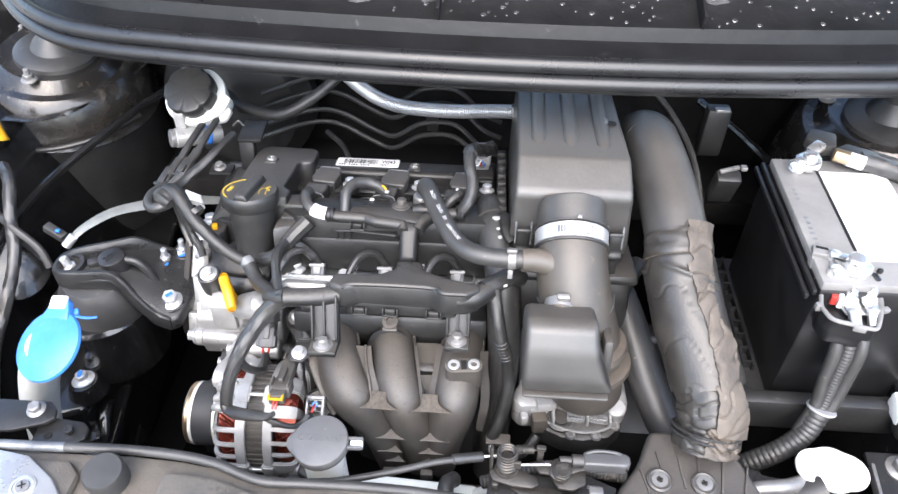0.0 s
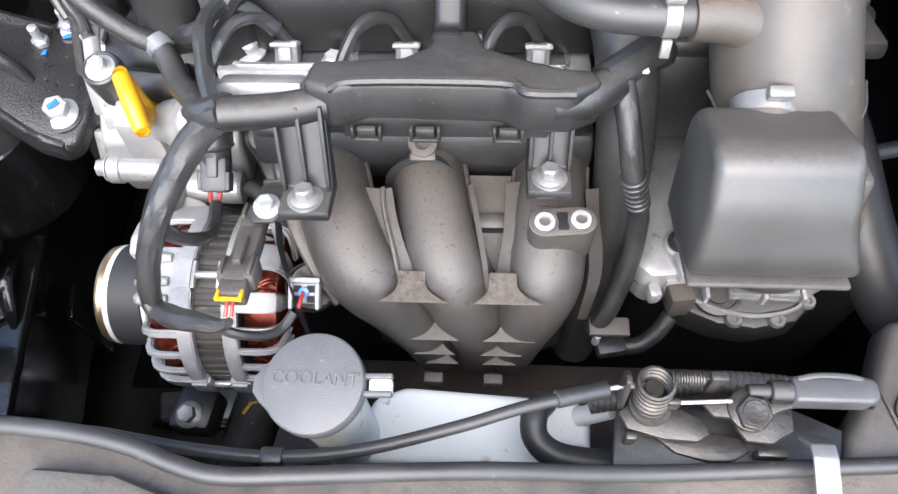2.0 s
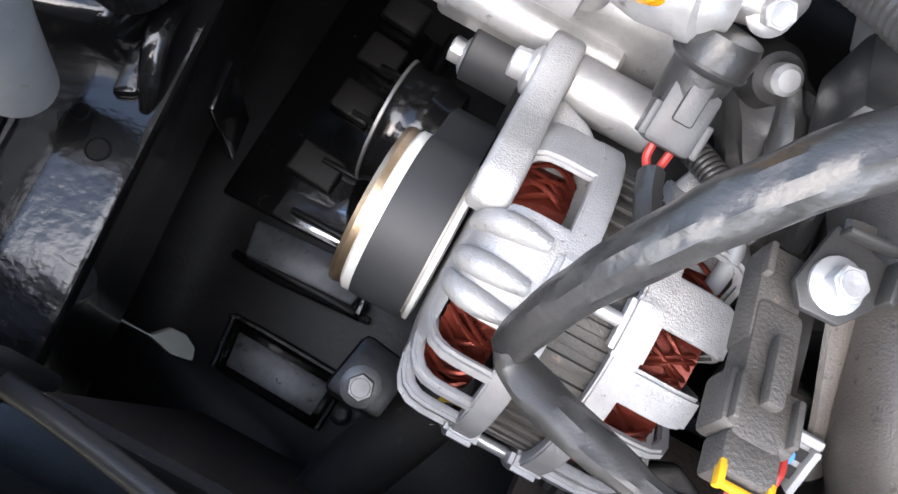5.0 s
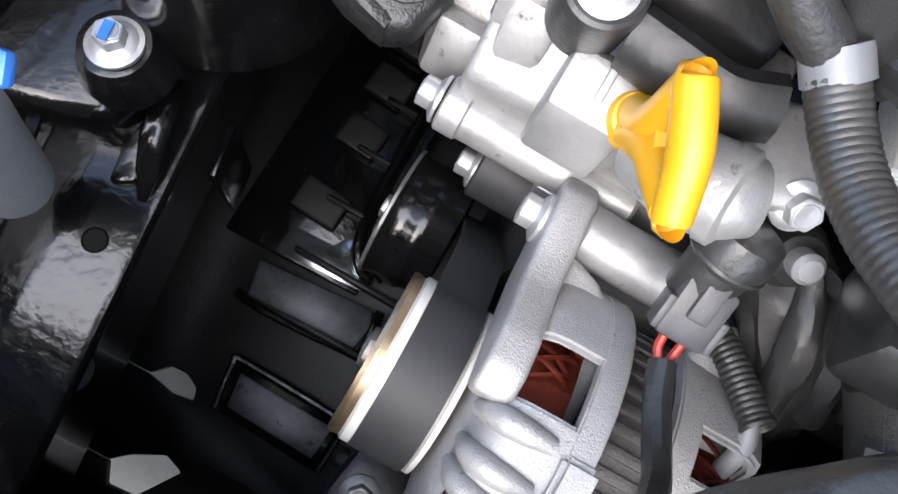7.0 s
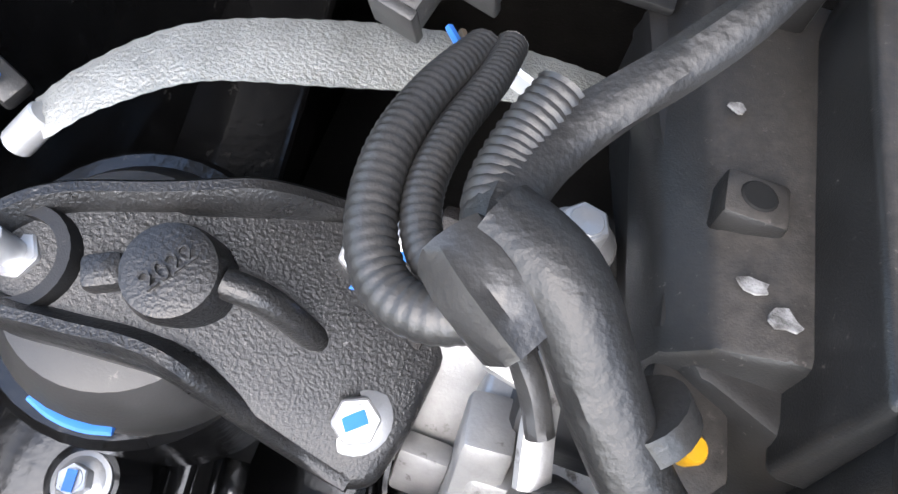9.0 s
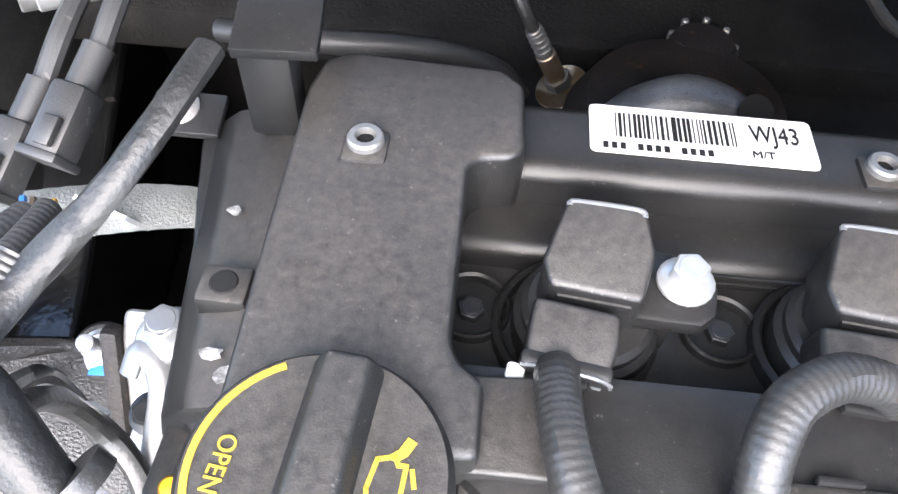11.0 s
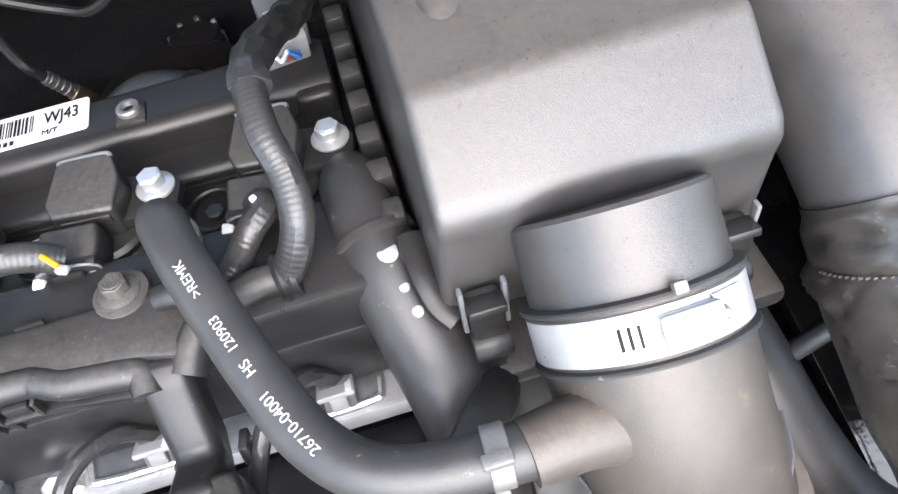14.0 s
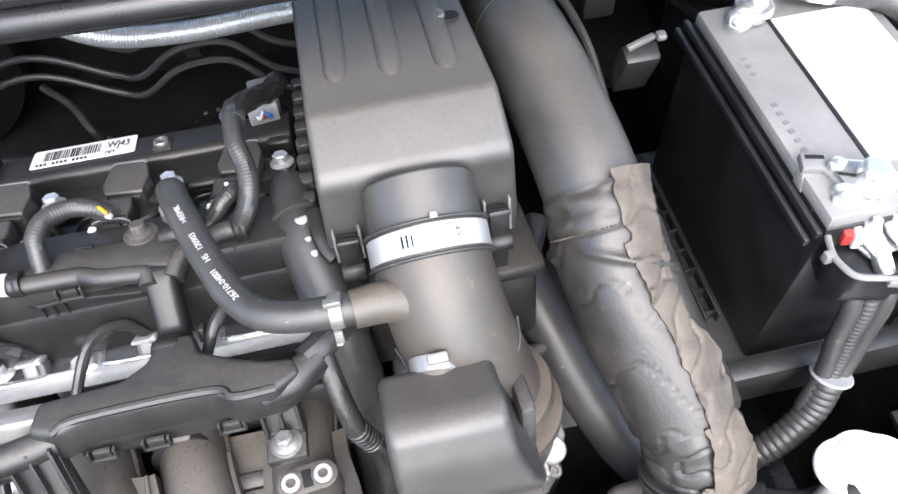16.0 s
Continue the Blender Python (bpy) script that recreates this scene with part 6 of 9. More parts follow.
def web(name, left, right, thick):
    """A thin moulded web stretched between two edges."""
    b = bmesh.new()
    tops = [(b.verts.new(p), b.verts.new(q)) for p, q in zip(spline(left, 5), spline(right, 5))]
    lows = [(b.verts.new(Vector(p.co) - Vector((0, 0, thick))), b.verts.new(Vector(q.co) - Vector((0, 0, thick)))) for p, q in tops]
    for k in range(len(tops) - 1):
        (a, c), (e, f), (g1, h1), (g2, h2) = tops[k], tops[k + 1], lows[k], lows[k + 1]
        for quad in ((a, c, f, e), (g1, g2, h2, h1), (a, e, g2, g1), (c, h1, h2, f)):
            b.faces.new(quad)
    for k in (0, -1):
        b.faces.new((tops[k][0], tops[k][1], lows[k][1], lows[k][0]))
    bmesh.ops.recalc_face_normals(b, faces=b.faces)
    return part(name, b, MANIFOLD, man)


web("runner_web", [(-0.066, 0.618, 0.766), (-0.058, 0.600, 0.762), (-0.046, 0.575, 0.755), (-0.037, 0.558, 0.745)], [(-0.0425, 0.613, 0.770), (-0.0405, 0.598, 0.768), (-0.0335, 0.573, 0.762), (-0.0285, 0.555, 0.750)], 0.004)
web("runner_web", [(-0.0430, 0.6130, 0.7700), (-0.0381, 0.5927, 0.7680), (-0.0334, 0.5766, 0.7635), (-0.0285, 0.5550, 0.7510)], [(-0.0368, 0.6130, 0.7720), (-0.0324, 0.5931, 0.7700), (-0.0272, 0.5770, 0.7660), (-0.0190, 0.5575, 0.7560)], 0.010)
part("web_edge", tube([(-0.0425, 0.613, 0.7715), (-0.0405, 0.598, 0.7695), (-0.0335, 0.573, 0.7635), (-0.0285, 0.555, 0.7515)], 0.0017, 8, 5), MANIFOLD, man)
web("runner_web", [(0.0345, 0.622, 0.766), (0.0330, 0.587, 0.764), (0.0290, 0.562, 0.752)], [(0.0440, 0.622, 0.768), (0.0415, 0.587, 0.768), (0.0370, 0.562, 0.757)], 0.006)
web("valley_web", [(0.006, 0.634, 0.756), (0.012, 0.602, 0.752), (0.020, 0.566, 0.738)], [(0.050, 0.634, 0.756), (0.046, 0.602, 0.752), (0.042, 0.566, 0.738)], 0.004)
web("seam_fin", [(0.0105, 0.618, 0.768), (0.0140, 0.598, 0.770), (0.0195, 0.570, 0.764), (0.0235, 0.552, 0.748)], [(0.0135, 0.618, 0.770), (0.0172, 0.598, 0.772), (0.0226, 0.570, 0.766), (0.0262, 0.552, 0.750)], 0.016)
part("plenum", box((0.012, 0.60, 0.65), (0.15, 0.07, 0.11), 0.025), COVER, man)
part("backing_web", box((-0.008, 0.608, 0.715), (0.17, 0.012, 0.09), 0.004, (12, 0, 0)), COVER, man)
part("top_flange", box((-0.012, 0.652, 0.752), (0.20, 0.02, 0.03), 0.006), COVER, man)
part("shoulder", lathe([(0.026, -0.004), (0.0245, 0.003), (0.02, 0.004)], (-0.018, 0.628, 0.753), (0.05, 0.9, -0.25), 28), COVER, man)
eye = part("lifting_eye", lathe([(0.0045, -0.002), (0.009, -0.002), (0.009, 0.002), (0.0045, 0.002), (0.0045, -0.002)], (-0.018, 0.637, 0.786), (0, -0.45, 0.9), 24), MANIFOLD, man)
part("eye_foot", box((-0.018, 0.634, 0.775), (0.017, 0.006, 0.016), 0.002, (30, 0, 0)), MANIFOLD, eye)
part("edge_band", tube([(-0.105, 0.625, 0.762), (-0.098, 0.596, 0.757), (-0.084, 0.572, 0.742), (-0.07, 0.558, 0.722)], 0.006, 10, 6, flat=0.4), MANIFOLD, man)
web("right_flange", [(0.0835, 0.6150, 0.7705), (0.0834, 0.5961, 0.769), (0.0853, 0.5794, 0.758), (0.0859, 0.5657, 0.745), (0.0830, 0.5540, 0.722)], [(0.0925, 0.6191, 0.766), (0.0924, 0.6007, 0.762), (0.0952, 0.5841, 0.750), (0.0950, 0.5698, 0.737), (0.0900, 0.5570, 0.715)], 0.012)
for x in (-0.012, 0.03):
    part("bottom_clip", box((x, 0.530, 0.652), (0.014, 0.008, 0.012), 0.002), MANIFOLD, man)
caps = [(0.0560 + 0.0094 * math.cos(radians(a)), 0.5800 + 0.0094 * math.sin(radians(a))) for a in range(96, 277, 15)] + [(0.0770 + 0.0094 * math.cos(radians(a)), 0.5820 + 0.0094 * math.sin(radians(a))) for a in range(-84, 97, 15)]
fit2 = part("twin_port", prism(caps, 0.758, 0.7885, "z", 0.0008), MANIFOLD, man)
part("port_slot", box((0.0665, 0.5810, 0.7885), (0.0062, 0.0118, 0.0012), 0.0004, (0, 0, 5)), BLACK, fit2)
for x, y in ((0.0560, 0.5800), (0.0770, 0.5820)):
    part("port_ring", lathe([(0.0078, 0.0), (0.0078, 0.0012), (0.0066, 0.0014), (0.0064, 0.0)], (x, y, 0.7883), (0, -0.03, 1), 32), STATOR, fit2)
    part("bushing", lathe([(0.0062, -0.004), (0.0062, 0.0014), (0.0056, 0.002), (0.0034, 0.002), (0.0031, -0.006), (0.0001, -0.006)], (x, y, 0.7885), (0, -0.03, 1), 28), ZINC, fit2)
part("side_tab", box((0.108, 0.560, 0.684), (0.028, 0.014, 0.006), 0.002), MANIFOLD, man)
stub = part("sensor_plug", box((0.112, 0.5545, 0.662), (0.021, 0.014, 0.012), 0.003, (0, 0, 10)), TAPE, man)
part("stud", rod((0.1005, 0.555, 0.682), (0.1005, 0.555, 0.668), 0.0028), ZINC, stub)
part("plug_lead", tube([(0.121, 0.555, 0.661), (0.133, 0.557, 0.662), (0.144, 0.563, 0.670), (0.152, 0.572, 0.680)], 0.006, 12, 6), TAPE, stub)

# ---- alternator ----
alt = thing("alternator", (-0.16, 0.6, 0.57), "cast aluminium alternator with copper windings in its vents", "alternator")
AY, AZ = 0.585, 0.664
PULLEY = material("cream_pulley_paint", (0.62, 0.62, 0.58), (0.72, 0.72, 0.68), 0.4, metal=0.2, bump=0.05)


def sector(section, a0, a1, n=6, bev=0.0009):
    """A closed section of (x, radius) swung about the alternator's axle; angles from straight up, forwards positive."""
    b = bmesh.new()
    cols = []
    for i in range(n + 1):
        a = radians(a0 + (a1 - a0) * i / n)
        cols.append([b.verts.new((x, AY - r * math.sin(a), AZ + r * math.cos(a))) for x, r in section])
    m = len(section)
    for c, d in zip(cols, cols[1:]):
        for k in range(m):
            b.faces.new((c[k], c[(k + 1) % m], d[(k + 1) % m], d[k]))
    b.faces.new(cols[0]), b.faces.new(list(reversed(cols[-1])))
    bmesh.ops.recalc_face_normals(b, faces=b.faces)
    edges = [e for e in b.edges if len(e.link_faces) == 2 and e.calc_face_angle(0) > 0.9]
    bmesh.ops.bevel(b, geom=edges, offset=bev, segments=2, affect="EDGES", clamp_overlap=True)
    return b


st = part("stator", lathe([(0.055, 0), (0.059, 0.001), (0.059, 0.029), (0.055, 0.03)], (-0.173, AY, AZ), (1, 0, 0), 56), STATOR, alt)
for i in range(26):
    a = radians(-66 + i * 7.6)
    part("lamination_rib", box((-0.158, AY - 0.0595 * math.sin(a), AZ + 0.0595 * math.cos(a)), (0.029, 0.0042, 0.0026), 0.0006, (math.degrees(a), 0, 0)), STATOR, st)
for a in (12, 98):
    a = radians(a)
    part("through_bolt", rod((-0.175, AY - 0.0645 * math.sin(a), AZ + 0.0645 * math.cos(a)), (-0.140, AY - 0.0645 * math.sin(a), AZ + 0.0645 * math.cos(a)), 0.0026), ZINC, st)
rnd = random.Random(11)
for x in (-0.192, -0.128):
    w = part("winding", lathe([(0.036, -0.012), (0.0495, -0.011), (0.0505, 0.011), (0.036, 0.012)], (x, AY, AZ), (1, 0, 0), 40), COPPER, alt, "red-brown copper winding")
    b = bmesh.new()
    for i in range(56):
        a, tw, rr = radians(i * 6.4 + rnd.uniform(-2, 2)), rnd.choice((-0.22, 0.16, 0.26)), 0.0515 + rnd.uniform(0, 0.0022)
        tube([(x - 0.011, AY - (rr - 0.004) * math.sin(a), AZ + (rr - 0.004) * math.cos(a)), (x - 0.003, AY - rr * math.sin(a + tw * 0.4), AZ + rr * math.cos(a + tw * 0.4)),
              (x + 0.005, AY - rr * math.sin(a + tw * 0.8), AZ + rr * math.cos(a + tw * 0.8)), (x + 0.011, AY - (rr - 0.004) * math.sin(a + tw), AZ + (rr - 0.004) * math.cos(a + tw))], 0.0011, 6, 3, b)
    part("wire_strand", b, COPPER, w, kind="stuff")
FRONT = [(-0.169, 0.0665), (-0.192, 0.0665), (-0.1985, 0.0655), (-0.2035, 0.0625), (-0.2065, 0.0575), (-0.2085, 0.049), (-0.2085, 0.034), (-0.204, 0.034), (-0.204, 0.048), (-0.2022, 0.0555),
         (-0.1995, 0.0595), (-0.1955, 0.0615), (-0.190, 0.062), (-0.169, 0.062)]
fb = part("front_housing", sector([(-0.169, 0.0668), (-0.1795, 0.0668), (-0.1795, 0.0605), (-0.169, 0.0605)], -80, 116, 40), ROUGHALU, alt)
part("hub_plate", lathe([(0.052, 0.0), (0.048, -0.0035), (0.034, -0.006), (0.018, -0.007)], (-0.2045, AY, AZ), (1, 0, 0), 48), ROUGHALU, fb)
for a0, a1 in ((-80, -27), (-5, 32), (45.5, 50.5), (61, 65.5), (75.5, 80), (89, 116)):
    part("vent_bar", sector(FRONT, a0, a1, max(2, int((a1 - a0) / 5)), 0.0016), ROUGHALU, fb)
for a in (3, 17, 27):
    pts = [(x, AY - (r + 0.0005) * math.sin(radians(a)), AZ + (r + 0.0005) * math.cos(radians(a))) for x, r in ((-0.184, 0.0665), (-0.193, 0.0665), (-0.2, 0.0645), (-0.2055, 0.059), (-0.2085, 0.05))]
    part("cast_ridge", tube(pts, [0.003, 0.0045, 0.005, 0.0045, 0.003], 12, 5), ROUGHALU, fb)
part("lug_foot", sector([(-0.167, 0.0700), (-0.180, 0.0700), (-0.180, 0.061), (-0.167, 0.061)], 3, 22, 6, 0.002), ROUGHALU, fb)
part("clamp_foot", sector([(-0.1665, 0.0695), (-0.181, 0.0695), (-0.181, 0.061), (-0.1665, 0.061)], 86, 116, 8, 0.002), ROUGHALU, fb)
part("upper_lug", prism([(0.672, 0.676), (0.680, 0.684), (0.6805, 0.696), (0.672, 0.7045), (0.655, 0.7085), (0.632, 0.7135), (0.610, 0.7275), (0.596, 0.7315), (0.585, 0.728), (0.585, 0.715), (0.604, 0.700), (0.63, 0.680), (0.652, 0.674)], -0.2165, -0.2015, "x", 0.003, seg=3), ROUGHALU, fb)
part("lug_web", prism([(-0.202, 0.585), (-0.172, 0.585), (-0.1715, 0.612), (-0.174, 0.634), (-0.186, 0.646), (-0.202, 0.652)], 0.684, 0.7005, "z", 0.004, seg=3), ROUGHALU, fb)
part("pivot_boss", lathe([(0.011, 0), (0.0125, 0.002), (0.0125, 0.040), (0.011, 0.042)], (-0.2025, 0.663, 0.692), (1, 0, 0), 28), ALU, fb)
b = bolt((-0.2165, 0.6605, 0.690), (-1, 0, 0), 0.0125)
part("pivot_bolt", b, ZINC, fb)
REAR = [(-0.1485, 0.0665), (-0.126, 0.0665), (-0.119, 0.0655), (-0.1135, 0.062), (-0.111, 0.056), (-0.110, 0.046), (-0.110, 0.034), (-0.1145, 0.034), (-0.1145, 0.046), (-0.1155, 0.0545), (-0.1185, 0.0595), (-0.123, 0.0615),
        (-0.128, 0.062), (-0.1485, 0.062)]
rb = part("rear_housing", sector([(-0.149, 0.0668), (-0.139, 0.0668), (-0.139, 0.0605), (-0.149, 0.0605)], -60, 116, 36), ROUGHALU, alt)
for a0, a1 in ((-60, -24), (-9, 8), (22, 34), (43, 47), (57, 61), (70, 74), (83, 116)):
    part("vent_bar", sector(REAR, a0, a1, max(2, int((a1 - a0) / 5)), 0.0015), ROUGHALU, rb)
part("lug_foot", sector([(-0.152, 0.0700), (-0.139, 0.0700), (-0.139, 0.061), (-0.152, 0.061)], 3, 22, 6, 0.002), ROUGHALU, rb)
part("clamp_foot", sector([(-0.1525, 0.0695), (-0.138, 0.0695), (-0.138, 0.061), (-0.1525, 0.061)], 86, 116, 8, 0.002), ROUGHALU, rb)
part("upper_web", prism([(-0.149, 0.598), (-0.118, 0.598), (-0.117, 0.628), (-0.124, 0.646), (-0.133, 0.658), (-0.143, 0.65), (-0.149, 0.634)], 0.694, 0.708, "z", 0.004, seg=3), ROUGHALU, rb)
PY, PZ = AY, AZ
pul = part("pulley", lathe([(0.012, 0.016), (0.022, 0.013), (0.031, 0.0015), (0.0352, 0.0), (0.0368, 0.0012), (0.0368, 0.0048), (0.0345, 0.0062), (0.0345, 0.028), (0.0362, 0.029), (0.0362, 0.031), (0.03, 0.032)], (-0.2450, PY, PZ), (1, 0, 0), 64), PULLEY, alt, "pale painted steel belt pulley")
part("outer_lip", lathe([(0.0325, -0.0045), (0.0355, -0.005), (0.0362, -0.003), (0.0355, 0.0)], (-0.2450, PY, PZ), (1, 0, 0), 64), BRASS, pul, "olive brass outer lip")
part("hub_nut", bolt((-0.240, PY, PZ), (-1, 0, 0), 0.016), DULLZINC, pul)
BELT = material("matt_belt_rubber", (0.02, 0.021, 0.023), (0.026, 0.027, 0.029), 0.62, bump=0.06)
beltp = thing("drive_belt", (-0.235, 0.6, 0.45), "matt black ribbed drive belt round the pulley", "belt")
b = bmesh.new()
pts = []
for i in range(24):
    a = radians(-68 + i * 9)
    pts.append((PY - 0.0372 * math.sin(a), PZ + 0.0372 * math.cos(a)))
pts += [(0.585, 0.56), (0.60, 0.47)] + [(0.66 - 0.06 * math.sin(radians(a)), 0.42 + 0.06 * math.cos(radians(a))) for a in range(60, 281, 20)] + [(0.694, 0.53), (0.668, 0.605), (0.6565, 0.635), (0.64, 0.660)]
cols = [[b.verts.new((x, y, z)) for x in (-0.2400, -0.2175)] for y, z in pts]
for c, d in zip(cols, cols[1:] + cols[:1]):
    b.faces.new((c[0], c[1], d[1], d[0]))
bmesh.ops.recalc_face_normals(b, faces=b.faces)
bmesh.ops.solidify(b, geom=b.faces, thickness=0.003)
part("belt", b, BELT, beltp, angle=40)
idl = thing("idler_pulley", (-0.26, 0.67, 0.50), "glossy black tensioner pulley behind the belt", "pulley")
part("wheel", lathe([(0.008, 0.004), (0.033, 0.0), (0.0375, 0.0), (0.039, 0.0015), (0.0372, 0.005), (0.0368, 0.012), (0.0385, 0.016), (0.0385, 0.022), (0.037, 0.026), (0.036, 0.036), (0.03, 0.038), (0.012, 0.036)], (-0.278, 0.667, 0.553), (1, 0, 0), 48), PAINT, idl)
part("hub_bolt", bolt((-0.274, 0.667, 0.553), (-1, 0, 0), 0.013), ZINC, idl)
part("bright_rim", lathe([(0.0372, -0.001), (0.0392, -0.0005), (0.0392, 0.0012), (0.0372, 0.002)], (-0.2785, 0.667, 0.553), (1, 0, 0), 48), DULLZINC, idl)
part("tensioner_arm", lathe([(0.017, 0), (0.0185, 0.001), (0.0185, 0.034), (0.017, 0.035)], (-0.249, 0.690, 0.636), (1, 0, 0), 36), BELT, idl)
part("arm_bolt", bolt((-0.2485, 0.6875, 0.628), (-1, 0.0, 0.0), 0.0125), ZINC, idl)
part("arm_plate", prism([(0.668, 0.60), (0.69, 0.595), (0.71, 0.62), (0.71, 0.65), (0.69, 0.66), (0.672, 0.648)], -0.2165, -0.2125, "x", 0.001), DULLZINC, idl)

REG = Matrix.Translation((0.0022, -0.0035, 0.0145))
reg = part("regulator_plug", box((-0.124, 0.566, 0.754), (0.0155, 0.046, 0.013), 0.003, (-16, 0, 0)), STATOR, alt, "dusty brown-grey plug", m=REG)
part("regulator_neck", box((-0.125, 0.590, 0.7465), (0.0145, 0.036, 0.012), 0.002, (-16, 0, 0)), STATOR, reg, m=REG)
for dx, dy in ((-0.006, 0.602), (0.006, 0.602)):
    part("neck_corner", box((-0.125 + dx, dy, 0.750), (0.0025, 0.012, 0.004), 0.0008, (-16, 0, 0)), STATOR, reg, m=REG)
part("plug_shoulder", box((-0.124, 0.5545, 0.757), (0.0225, 0.018, 0.014), 0.0025, (-16, 0, 0)), STATOR, reg, m=REG)
part("plug_latch", box((-0.124, 0.567, 0.7635), (0.0055, 0.022, 0.005), 0.0015, (-16, 0, 0)), STATOR, reg, m=REG)
for dx in (-0.0085, 0.0085):
    part("latch_rail", box((-0.124 + dx, 0.556, 0.765), (0.0022, 0.014, 0.004), 0.0008, (-16, 0, 0)), STATOR, reg, m=REG)
part("plug_tip", box((-0.124, 0.5405, 0.761), (0.0165, 0.012, 0.012), 0.002, (-16, 0, 0)), STATOR, reg, m=REG)
lock = part("lock_slide", box((-0.124, 0.5335, 0.7665), (0.0125, 0.0022, 0.0024), 0.0006, (-16, 0, 0)), YELLOW, reg, "yellow lock slide", m=REG)
for s in (-1, 1):
    part("lock_ear", box((-0.124 + s * 0.0068, 0.5355, 0.767), (0.0022, 0.0075, 0.0032), 0.0006, (-16, 0, 0)), YELLOW, lock, m=REG)
for dx in (-0.0015, 0.0018):
    part("plug_wire", tube([(-0.124 + dx, 0.534, 0.764), (-0.124 + dx, 0.529, 0.7635), (-0.1245 + dx, 0.525, 0.761)], 0.0011, 6), RED, reg, "red wire", m=REG)
BRM = Matrix.Translation((0.0045, -0.0075, 0.0115))
br = thing("metal_bracket", (-0.115, 0.61, 0.75), "black bent steel bracket with bright bolt", "bracket")
part("plate", prism([(-0.1285, 0.600), (-0.1245, 0.593), (-0.112, 0.5935), (-0.103, 0.604), (-0.103, 0.618), (-0.122, 0.622)], 0.7585, 0.7615, "z", 0.001), RUBBER, br, m=BRM)
part("upturn", box((-0.1035, 0.611, 0.7645), (0.0025, 0.014, 0.007), 0.001, (0, 0, 0)), RUBBER, br, m=BRM)
part("plate_edge", box((-0.112, 0.6205, 0.7640), (0.018, 0.0025, 0.006), 0.001, (0, 0, 6)), RUBBER, br, m=BRM)
part("bolt", bolt((-0.117, 0.604, 0.7615), (0.05, -0.12, 1), 0.0098), ZINC, br, m=BRM)
b = bmesh.new()
sp = even(spline([(-0.110, 0.594, 0.763), (-0.106, 0.575, 0.760), (-0.099, 0.556, 0.750), (-0.093, 0.540, 0.735), (-0.087, 0.528, 0.712)], 8), 0.003)
rows = []
for q in sp:
    rows.append([b.verts.new(q + Vector((0.0, 0.3, -0.95)) * h) for h in (0.0, 0.009, 0.018)])
for r, t2 in zip(rows, rows[1:]):
    for j in range(2):
        b.faces.new((r[j], r[j + 1], t2[j + 1], t2[j]))
bmesh.ops.solidify(b, geom=b.faces, thickness=0.0018)
part("stay", b, BOX, br, angle=50)
PSM = Matrix.Translation((0.0035, 0.002, 0.0185))
ps = thing("oil_pressure_switch", (-0.09, 0.555, 0.70), "grey two-pin sensor plug beside the alternator", "sensor")
part("socket", lathe([(0.014, -0.03), (0.0165, -0.010), (0.0168, -0.001), (0.0155, 0.002), (0.0145, -0.004)], (-0.0935, 0.5615, 0.7095), (0.05, -0.55, 0.83), 32), COVER, ps, m=PSM)
plugp = part("grey_plug", box((-0.0945, 0.5555, 0.7145), (0.0175, 0.0135, 0.009), 0.002, (32, 0, 0)), GREYPLUG, ps, m=PSM)
for x in (-0.103, -0.086):
    part("plug_side", box((x, 0.5525, 0.7165), (0.0028, 0.017, 0.009), 0.001, (32, 0, 0)), GREYPLUG, plugp, m=PSM)
part("plug_bridge", box((-0.0945, 0.5605, 0.7225), (0.0195, 0.0035, 0.004), 0.001, (32, 0, 0)), GREYPLUG, plugp, m=PSM)
for dx, dy in ((-0.0042, -0.0035), (0.0042, -0.0035), (-0.0042, 0.003), (0.0042, 0.003)):
    part("plug_cavity", box((-0.0945 + dx, 0.5525 + dy * 0.85, 0.7193 + dy * 0.53), (0.0048, 0.0042, 0.0006), 0, (32, 0, 0)), BLACK, plugp, m=PSM)
part("seal_face", lathe([(0.0033, 0), (0.0033, 0.002), (0.0018, 0.0025)], (-0.0945, 0.5535, 0.7195), (0, -0.55, 0.83), 18), BLUE, plugp, m=PSM)
part("lead", tube([(-0.0945, 0.5525, 0.7215), (-0.0950, 0.546, 0.7235), (-0.0958, 0.541, 0.7225)], 0.0013, 8), RED, ps, m=PSM)
SEM = Matrix.Translation((0.0085, -0.014, 0.0165))
sen = thing("crank_sensor_plug", (-0.165, 0.64, 0.72), "dark grey two-wire plug over the alternator", "connector")
part("barrel", lathe([(0.0105, -0.030), (0.0115, -0.014), (0.0135, -0.012), (0.0138, -0.004), (0.0125, 0.0)], (-0.1745, 0.681, 0.742), (0.0, 0.62, 0.78), 28), GLOSS, sen, m=SEM)
part("barrel_ring", lathe([(0.0137, -0.001), (0.0142, 0.0), (0.0137, 0.001)], (-0.1745, 0.674, 0.7333), (0.0, 0.62, 0.78), 28), GLOSS, sen, m=SEM)
shell = part("plug", box((-0.173, 0.657, 0.7215), (0.0185, 0.024, 0.014), 0.0025, (32, 0, 0)), SWITCH, sen, m=SEM)
